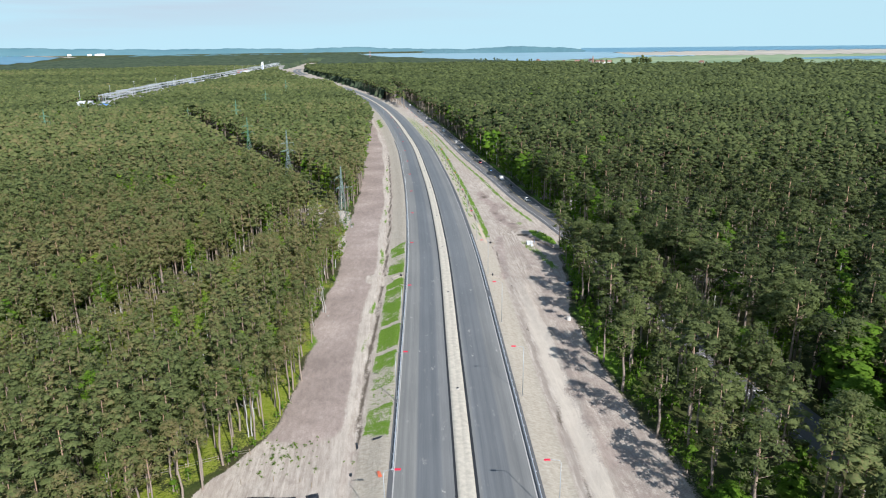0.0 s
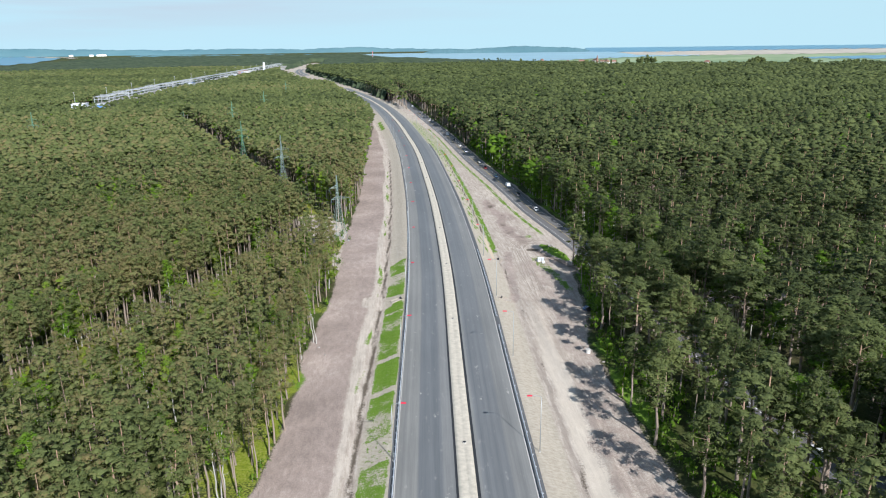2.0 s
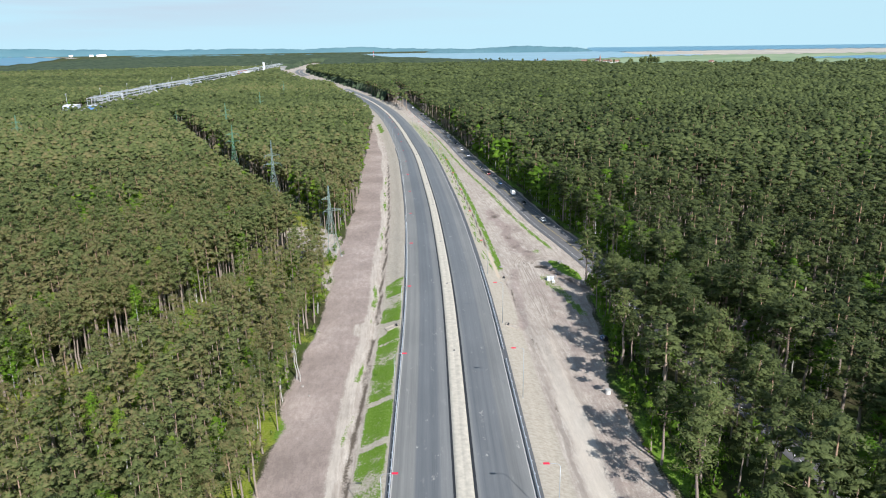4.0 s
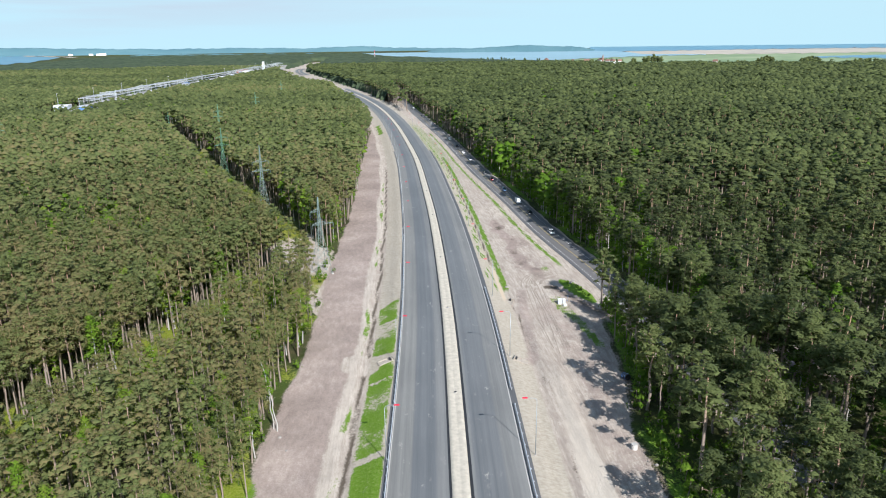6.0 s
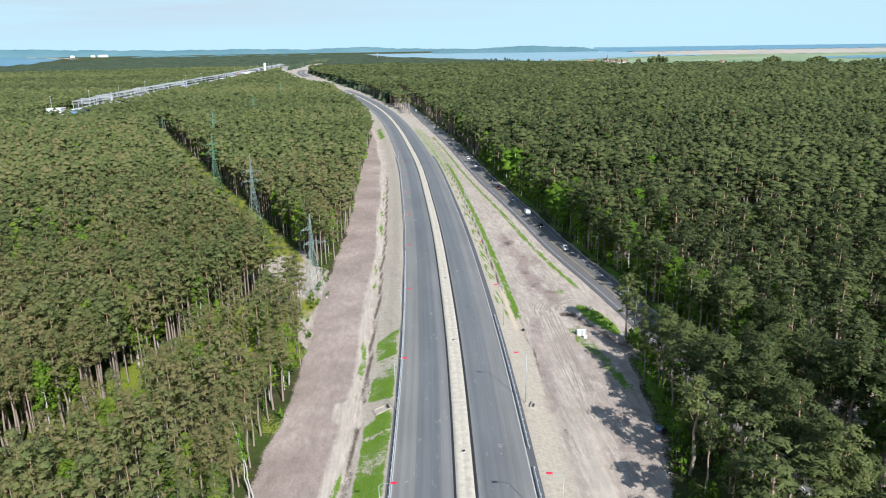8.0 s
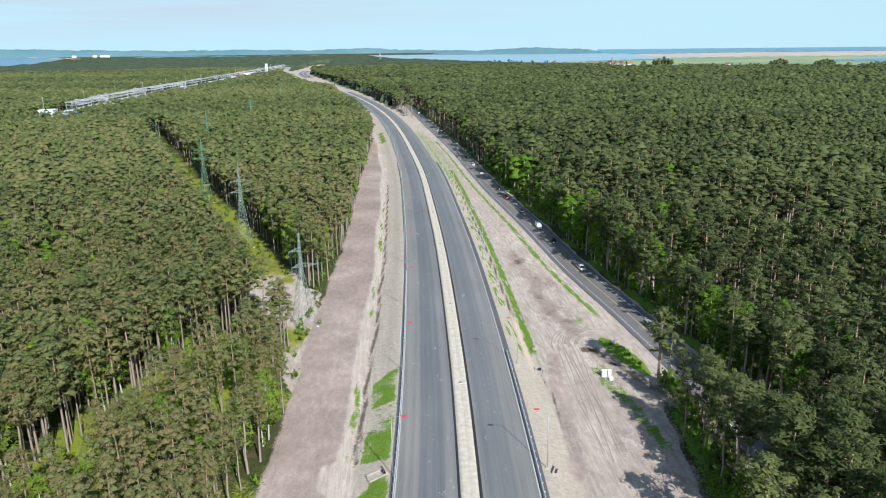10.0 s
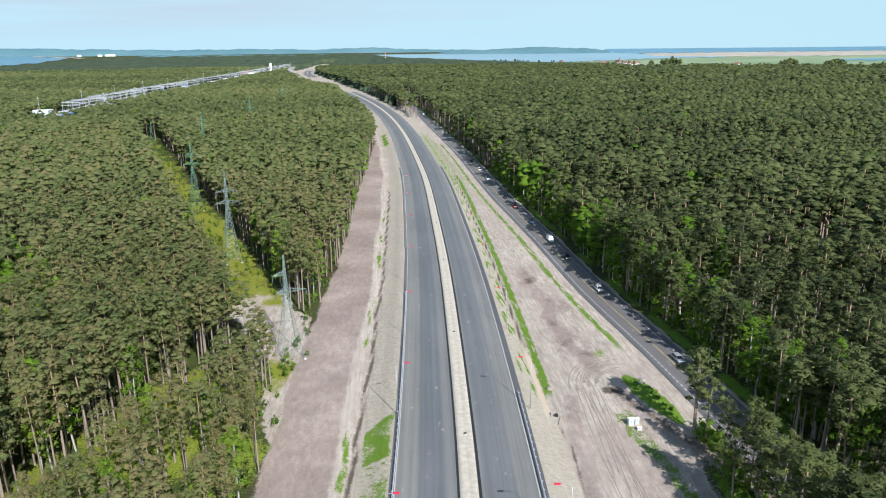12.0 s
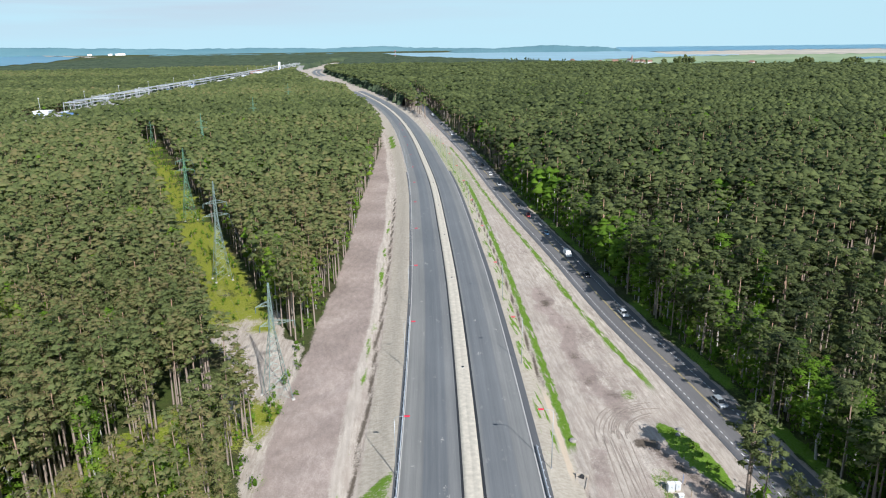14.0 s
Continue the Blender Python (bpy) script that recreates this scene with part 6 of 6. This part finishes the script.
def plant_shrubs():
    """Low bright scrub along the edges of the clearings."""
    sets = tree_set("birch", 3.4, 4, clumps=4, per=9, size=0.46, sides=3, rings=2, limbs=0, body=(3, 1), core=0.40)
    pts = []
    for fn, side, y0, y1, gap, deep in ((wood_left, -1, 104, 584, 3.6, 6.0), (wood_right, 1, 93, 262, 3.0, 7.0), (ride_x, 1, 90, 300, 1.6, 11.0), (ride_x, -1, 90, 300, 2.0, 9.0), (line_x, 1, 344, 776, 3.8, 7.0), (line_x, -1, 344, 776, 3.8, 7.0)):
        for y in np.arange(y0, y1, gap):
            pts.append((float(fn(y)) + side * rng.uniform(0.4, deep), y + rng.uniform(-1, 1)))
    for y in np.arange(261, 584, 1.5):
        pts.append((float(old_x(y)) + rng.uniform(9.8, 14.5), y))
    for k in range(170):
        y = rng.uniform(84, 264)
        x0, x1 = float(wood_right(y)) + 1.0, float(old_x(y)) - 6.5
        if x1 > x0:
            pts.append((rng.uniform(x0, x1), y))
    for k in range(60):
        y = rng.uniform(84, 250)
        pts.append((float(old_x(y)) + rng.uniform(7.5, 13.0), y))
    for k in range(26):
        a = rng.uniform(0, 6.28)
        q = 278 + 11 * math.sin(a) * rng.random()
        pts.append((40.3 - 0.30 * (q - 278) + 2.4 * math.cos(a) * rng.random(), q))
    for k in range(80):
        pts.append((-31.0 + 3.6 * rng.normal(), 118.5 + 3.2 * rng.normal()))
    p = np.array(pts)
    pos = np.concatenate([p, ground_z(p[:, 0], p[:, 1])[:, None] - 0.1], 1)
    s = rng.uniform(0.25, 1.0, len(p))
    wall = off(old_x, p[:, 0], p[:, 1])
    s = np.where((wall > 9) & (wall < 16) & (p[:, 1] > 255), s * 2.2, s)
    s = np.where((p[:, 0] > wood_right(p[:, 1])) & (wall < 14) & (p[:, 1] < 264), s * 1.7, s)
    s[-106:-80] *= 0.4
    s[-80:] = rng.uniform(0.07, 0.20, 80)
    sc = np.stack([s, s * 0.75], -1)
    sc[-80:, 1] *= 2.0
    join_trees("undergrowth", sets, pos, sc, rng.uniform(0, 6.28, len(p)), rng.integers(0, 4, len(p)), rng.random(len(p)), [M["birch_leaves_mass"], M["pine_bark"]], "low bright green scrub along the wood edges")


plant_shrubs()


def plant_maples():
    """Broad bright crowns beside the old road."""
    leaf, bark = M["birch_leaves"], M["pine_bark"]
    for k, (x, y, s) in enumerate(((85.0, 134.0, 1.25), (91.5, 142.0, 1.2), (92.0, 127.0, 1.15), (80.5, 122.0, 0.95), (75.0, 111.0, 0.8), (46.5, 99.0, 0.5), (57.0, 100.0, 0.65), (99.0, 136.0, 1.2))):
        tr, cr, tuft = make_tree(400 + k, "birch", 15.0, clumps=46, per=34, size=0.62, sides=6, rings=4, limbs=8, slim=0.42)
        v = cr[0].copy()
        v[:, :2] *= 2.1
        ob = thing("maple_tree", pose(x, y, float(ground_z(x, y)) - 0.1, 0, 0, 40 * k) @ Matrix.Scale(s, 4), "broad bright green maple in full leaf beside the old road", "maple tree", "broadleaf trees beside the old road")
        share("trunk", mesh_from("trunk", tr[0], tr[1], [bark], smooth=True), ob)
        me = mesh_from("crown", v, cr[1], [leaf])
        soft_normals(me, cr[2])
        point_value(me, "tuft", tuft)
        share("crown", me, ob).color = (0.42, 0.5, 0.5, 1)


plant_maples()


def lay_tracks():
    """Curved wheel tracks pressed into the sand where the works meet the old road."""
    V, F, n = [], [], 0
    r = np.random.default_rng(3)
    for k in range(13):
        cx, cy, rad = 38.0 + r.uniform(-0.8, 0.8), 283.5 + r.uniform(-0.8, 0.8), 7.6 + 0.55 * k + r.uniform(-0.2, 0.2)
        a = np.linspace(radians(r.uniform(86, 112)), radians(r.uniform(165, 190)), 26)
        w = 0.13 + 0.05 * np.sin(a * 13 + k)
        for e in (-1, 1):
            x, y = cx + (rad + e * w) * np.cos(a), cy + 1.12 * (rad + e * w) * np.sin(a)
            V.append(np.stack([x, y, ground_z(x, y) + 0.035], -1))
        i = np.arange(25)
        F.append(np.stack([n + i, n + i + 1, n + 26 + i + 1, n + 26 + i], -1))
        n += 52
    for k in range(8):
        y = np.linspace(238 + r.uniform(-8, 12), 281 + r.uniform(-3, 4), 40)
        d = 26.6 + 0.62 * k + 0.5 * np.sin(y / 11.0 + k) + r.uniform(-0.3, 0.3)
        for e in (-0.10, 0.10):
            x = road_x(y) + d + e
            V.append(np.stack([x, y, ground_z(x, y) + 0.03], -1))
        i = np.arange(39)
        F.append(np.stack([n + i, n + i + 1, n + 40 + i + 1, n + 40 + i], -1))
        n += 80
    me = mesh_from("wheel_tracks", np.concatenate(V), np.concatenate(F), [M["track_soil"]])
    tagged(new("wheel_tracks", me), "dark curved wheel tracks pressed into the sand", "wheel tracks", kind="stuff")


M["track_soil"] = plain("track_soil", (0.33, 0.275, 0.23), 0.95, 0, 0.35, 1.5, 0.1)
lay_tracks()


# ---- the works beyond the wood ----
def at_bearing(az, r, lift=0.0):
    x, y = r * math.sin(radians(az)), r * math.cos(radians(az))
    return x, y, float(ground_z(x, y)) + lift


BANK = 11.0  # the yard stands on a bank


def build_yard():
    v, f, u = ribbon(plant_x, -18, 18, 830, 2870, BANK, 12.0, 0.0, 3)
    w, g, _ = ribbon(plant_x, -27, 27, 825, 2877, 0.0, 12.0, 0.0, 2)
    k = len(v) // 3
    left, right = np.arange(k) * 3, np.arange(k) * 3 + 2
    low_l, low_r = np.arange(k) * 2 + len(v), np.arange(k) * 2 + 1 + len(v)
    skirt = [(left[i], left[i + 1], low_l[i + 1], low_l[i]) for i in range(k - 1)] + [(right[i], low_r[i], low_r[i + 1], right[i + 1]) for i in range(k - 1)]
    skirt.append((left[0], low_l[0], low_r[0], right[0]))
    v = np.concatenate([v, w[: 2 * k]])
    v[:, 2] += rise(np.hypot(v[:, 0], v[:, 1])) - 1.2
    me = mesh_from("pavement_yard", v, np.concatenate([f, np.array(skirt)]), [M["gravel_yard"]])
    tagged(new("pavement_yard", me), "grey gravel railway yard on a bank between the woods", "yard", kind="structure")
    r = np.random.default_rng(5)

    def hall(y, d, size, wall, roof, label):
        p, t = on_line(plant_x, d, y, 0)
        p.z = BANK - 1.2
        ob = thing("hall", Matrix.Translation(p) @ Matrix.Rotation(-t, 4, "Z"), label, "industrial hall", "halls of the yard")
        sx, sy, sz = size
        part("wall", box(bmesh.new(), sx, sy, sz, Matrix.Translation((0, 0, sz / 2))), wall, ob)
        part("roof", box(bmesh.new(), sx + 0.8, sy + 0.8, 0.5, Matrix.Translation((0, 0, sz + 0.25)), 0.1), roof, ob)
        part("door", box(bmesh.new(), sx * 0.3, 0.2, sz * 0.6, Matrix.Translation((0, -sy / 2 - 0.1, sz * 0.3))), M["blue_steel"], ob, "blue steel door")

    hall(864, -12, (15, 14, 5.5), M["white_steel"], M["white_wall"], "long white steel hall at the end of the yard")
    hall(866, 12, (12, 12, 4), M["blue_steel"], M["white_steel"], "low blue steel shed beside the yard")
    hall(2065, -12, (20, 80, 7), M["rust_roof"], M["rust_roof"], "rust-red shed beside the tracks")
    hall(2003, 14, (16, 110, 7), M["white_wall"], M["pale_concrete"], "pale long hall beside the tracks")
    hall(2312, 9, (6, 6, 24), M["white_wall"], M["white_steel"], "tall white tower block by the tracks")
    for y in range(1187, 1955, 96):
        hall(y, r.uniform(-10, 16), (r.uniform(6, 12), r.uniform(14, 34), r.uniform(2.5, 5)), M["white_steel"], M["white_wall"] if r.random() < 0.7 else M["blue_steel"], "white steel plant building in the yard")

    def rack(y, d):
        p, t = on_line(plant_x, d, y, 0)
        p.z = BANK - 1.2
        ob = thing("pipe_rack", Matrix.Translation(p) @ Matrix.Rotation(-t, 4, "Z"), "grey steel portal rack over the yard", "pipe rack", "portal racks of the yard")
        for s in (-1, 1):
            part("post", box(bmesh.new(), 0.4, 0.4, 11, Matrix.Translation((s * 9, 0, 5.5))), M["yard_steel"], ob)
        part("beam", box(bmesh.new(), 19, 0.5, 0.5, Matrix.Translation((0, 0, 10.6))), M["yard_steel"], ob)
        part("lower_beam", box(bmesh.new(), 19, 0.35, 0.35, Matrix.Translation((0, 0, 7.4))), M["yard_steel"], ob)
        return ob

    proto_rack = rack(902, 2)
    for y in list(range(924, 1380, 22)) + list(range(1386, 2830, 58)):
        p, t = on_line(plant_x, r.uniform(-8, 10), y, 0)
        p.z = BANK - 1.2
        copy_thing(proto_rack, Matrix.Translation(p) @ Matrix.Rotation(-t + r.uniform(-0.1, 0.1), 4, "Z"))
    v, f, u = [], [], 0
    pipes = thing("pipeline", Matrix(), "pale pipes running along the yard", "pipeline", "pipelines of the yard")
    for d, z, w in ((-5, 11.2, 0.4), (0, 11.2, 0.5), (5, 8.0, 0.45)):
        rv, rf, _ = ribbon(plant_x, d - w, d + w, 902, 2830, z + BANK - 1.2, 14.0, 0.9)
        rv[:, 2] += rise(np.hypot(rv[:, 0], rv[:, 1]))
        share("pipe", mesh_from("pipe", rv, rf, [M["yard_steel"]]), pipes)
    # light masts
    bm = bmesh.new()
    rod(bm, (0, 0, 0), (0, 0, 17), 0.28, 0.16, 6)
    mast_me = bpy.data.meshes.new("mast")
    bm.to_mesh(mast_me)
    bm.free()
    mast_me.materials.append(M["yard_steel"])
    bm = box(bmesh.new(), 1.5, 0.5, 0.5, Matrix.Translation((0, 0, 17)))
    head_me = bpy.data.meshes.new("lamp_head")
    bm.to_mesh(head_me)
    bm.free()
    head_me.materials.append(M["white_wall"])
    for y in range(885, 2800, 62):
        p, t = on_line(plant_x, 22 if (y // 62) % 2 else -24, y, 0)
        p.z = BANK - 1.2
        ob = thing("light_mast", Matrix.Translation(p), "tall grey light mast of the yard", "light mast", "light masts of the yard")
        share("mast", mast_me, ob)
        share("lamp_head", head_me, ob)


build_yard()


def build_house(az, r, size, turn, label, tower=0.0):
    x, y, z = at_bearing(az, r)
    ob = thing("church" if tower else "house", pose(x, y, z, 0, 0, turn), label, "church" if tower else "house", "village behind the wood")
    sx, sy, sz = size
    part("wall", box(bmesh.new(), sx, sy, sz, Matrix.Translation((0, 0, sz / 2))), M["white_wall"], ob)
    bm = bmesh.new()
    e, h = 0.6, sx * 0.55
    vs = [bm.verts.new(p) for p in ((-sx / 2 - e, -sy / 2 - e, sz), (sx / 2 + e, -sy / 2 - e, sz), (0, -sy / 2 - e, sz + h), (-sx / 2 - e, sy / 2 + e, sz), (sx / 2 + e, sy / 2 + e, sz), (0, sy / 2 + e, sz + h))]
    for f in ((0, 1, 2), (5, 4, 3), (0, 2, 5, 3), (1, 4, 5, 2), (0, 3, 4, 1)):
        bm.faces.new([vs[i] for i in f])
    part("roof", bm, M["roof_tile"], ob)
    for k in (-1, 0, 1):
        part("window", box(bmesh.new(), 1.2, 0.15, 1.5, Matrix.Translation((k * sx * 0.3, -sy / 2 - 0.06, sz * 0.55))), M["car_glass"], ob)
    if tower:
        part("tower", box(bmesh.new(), 6, 6, tower, Matrix.Translation((0, -sy / 2 - 2, tower / 2))), M["roof_tile"], ob, "brick tower")
        bm = bmesh.new()
        bmesh.ops.create_cone(bm, cap_ends=True, segments=8, radius1=3.8, radius2=0.1, depth=14, matrix=Matrix.Translation((0, -sy / 2 - 2, tower + 7)))
        part("spire", bm, M["roof_tile"], ob)


for az, r, size, turn in ((7.51, 3081, (14, 18, 12), 20), (10.56, 2853, (16, 20, 13), 70), (12.48, 2826, (14, 22, 14), 10), (12.13, 2908, (12, 16, 13), 40), (9.51, 3060, (12, 14, 9), 5), (19.74, 2730, (12, 16, 13), 30), (13.01, 2894, (12, 14, 12), 80)):
    build_house(az, r, size, turn, "white house with a red roof among far trees")
build_house(11.6, 2949, (13, 28, 16), 15, "village church with a brick tower and spire", 24)


def build_town():
    r = np.random.default_rng(9)
    for k, az in enumerate((-31.68, -31.02, -30.55, -30.17, -29.89, -29.52, -28.96, -28.68, -28.03, -27.38, -26.09, -25.63, -25.36, -32.53, -33.2)):
        x, y, z = at_bearing(az, 4740 if az < -27.57 else 4600)
        high = 12 if az != -28.03 else 22
        ob = thing("block_of_flats", pose(x, y, z - 2, 0, 0, -az), "white seaside block of flats far across the bay", "block of flats", "town across the bay")
        w = r.uniform(14, 40) if az != -28.03 else 14
        h = high * r.uniform(0.5, 1.0) if az != -28.03 else high
        part("wall", box(bmesh.new(), w, 18, h, Matrix.Translation((0, 0, h / 2))), M["white_wall"], ob)
        part("roof", box(bmesh.new(), w * 0.9, 16, 2, Matrix.Translation((0, 0, h + 1))), M["white_steel"], ob)
    for az in (8.3, 8.7, 9.1, 9.4, 9.8, 10.0, 10.4):
        x, y, z = at_bearing(az, 4313)
        ob = thing("block_of_flats", pose(x, y, z + r.uniform(2, 9), 0, 0, -az), "pale building on the far headland", "building", "buildings on the headland")
        part("wall", box(bmesh.new(), r.uniform(10, 22), 10, r.uniform(3, 5), Matrix.Translation((0, 0, 2))), M["pale_concrete"], ob)
    x, y, z = at_bearing(-5.78, 3522)
    ob = thing("radio_mast", pose(x, y, z), "red and white radio mast above the far wood", "radio mast")
    for k in range(6):
        bm = bmesh.new()
        rod(bm, (0, 0, k * 7.5), (0, 0, k * 7.5 + 7.5), 1.2, 1.1, 6)
        part("section", bm, M["red_plastic"] if k % 2 else M["white_wall"], ob)


build_town()


def plant_far_groves():
    """Rounded groves on the meadow behind the wood."""
    sets = tree_set("birch", 24, 4, clumps=5, per=0, size=1.0, sides=3, rings=2, limbs=0, core=2.2)
    pts, hs = [], []
    for az, r, n, w, h in ((15.38, 3025, 26, 41, 1.25), (23.17, 2990, 22, 36, 1.1), (26.0, 2990, 26, 41, 1.1), (29.43, 2949, 40, 96, 0.75), (14.06, 3025, 6, 12, 0.9), (9.08, 3025, 60, 228, 0.7), (19.65, 2853, 40, 204, 0.65), (11.43, 3025, 40, 144, 0.8), (3.88, 3270, 30, 192, 0.7)):
        x, y, z = at_bearing(az, r)
        for k in range(n):
            a = rng.uniform(0, 6.28)
            q = rng.random() ** 0.5
            pts.append((x + w * q * math.cos(a), y + 0.6 * w * q * math.sin(a)))
            hs.append(h * rng.uniform(0.75, 1.1) * (1.1 - 0.35 * q))
    p = np.array(pts)
    h = np.array(hs)
    pos = np.concatenate([p, ground_z(p[:, 0], p[:, 1])[:, None] - 1], 1)
    join_trees("far_grove", sets, pos, np.stack([h, h * 1.7], -1), rng.uniform(0, 6.28, len(p)), rng.integers(0, 4, len(p)), rng.random(len(p)), [M["pine_needles_mass"], M["pine_bark"]], "dark rounded groves on the far meadows")


plant_far_groves()
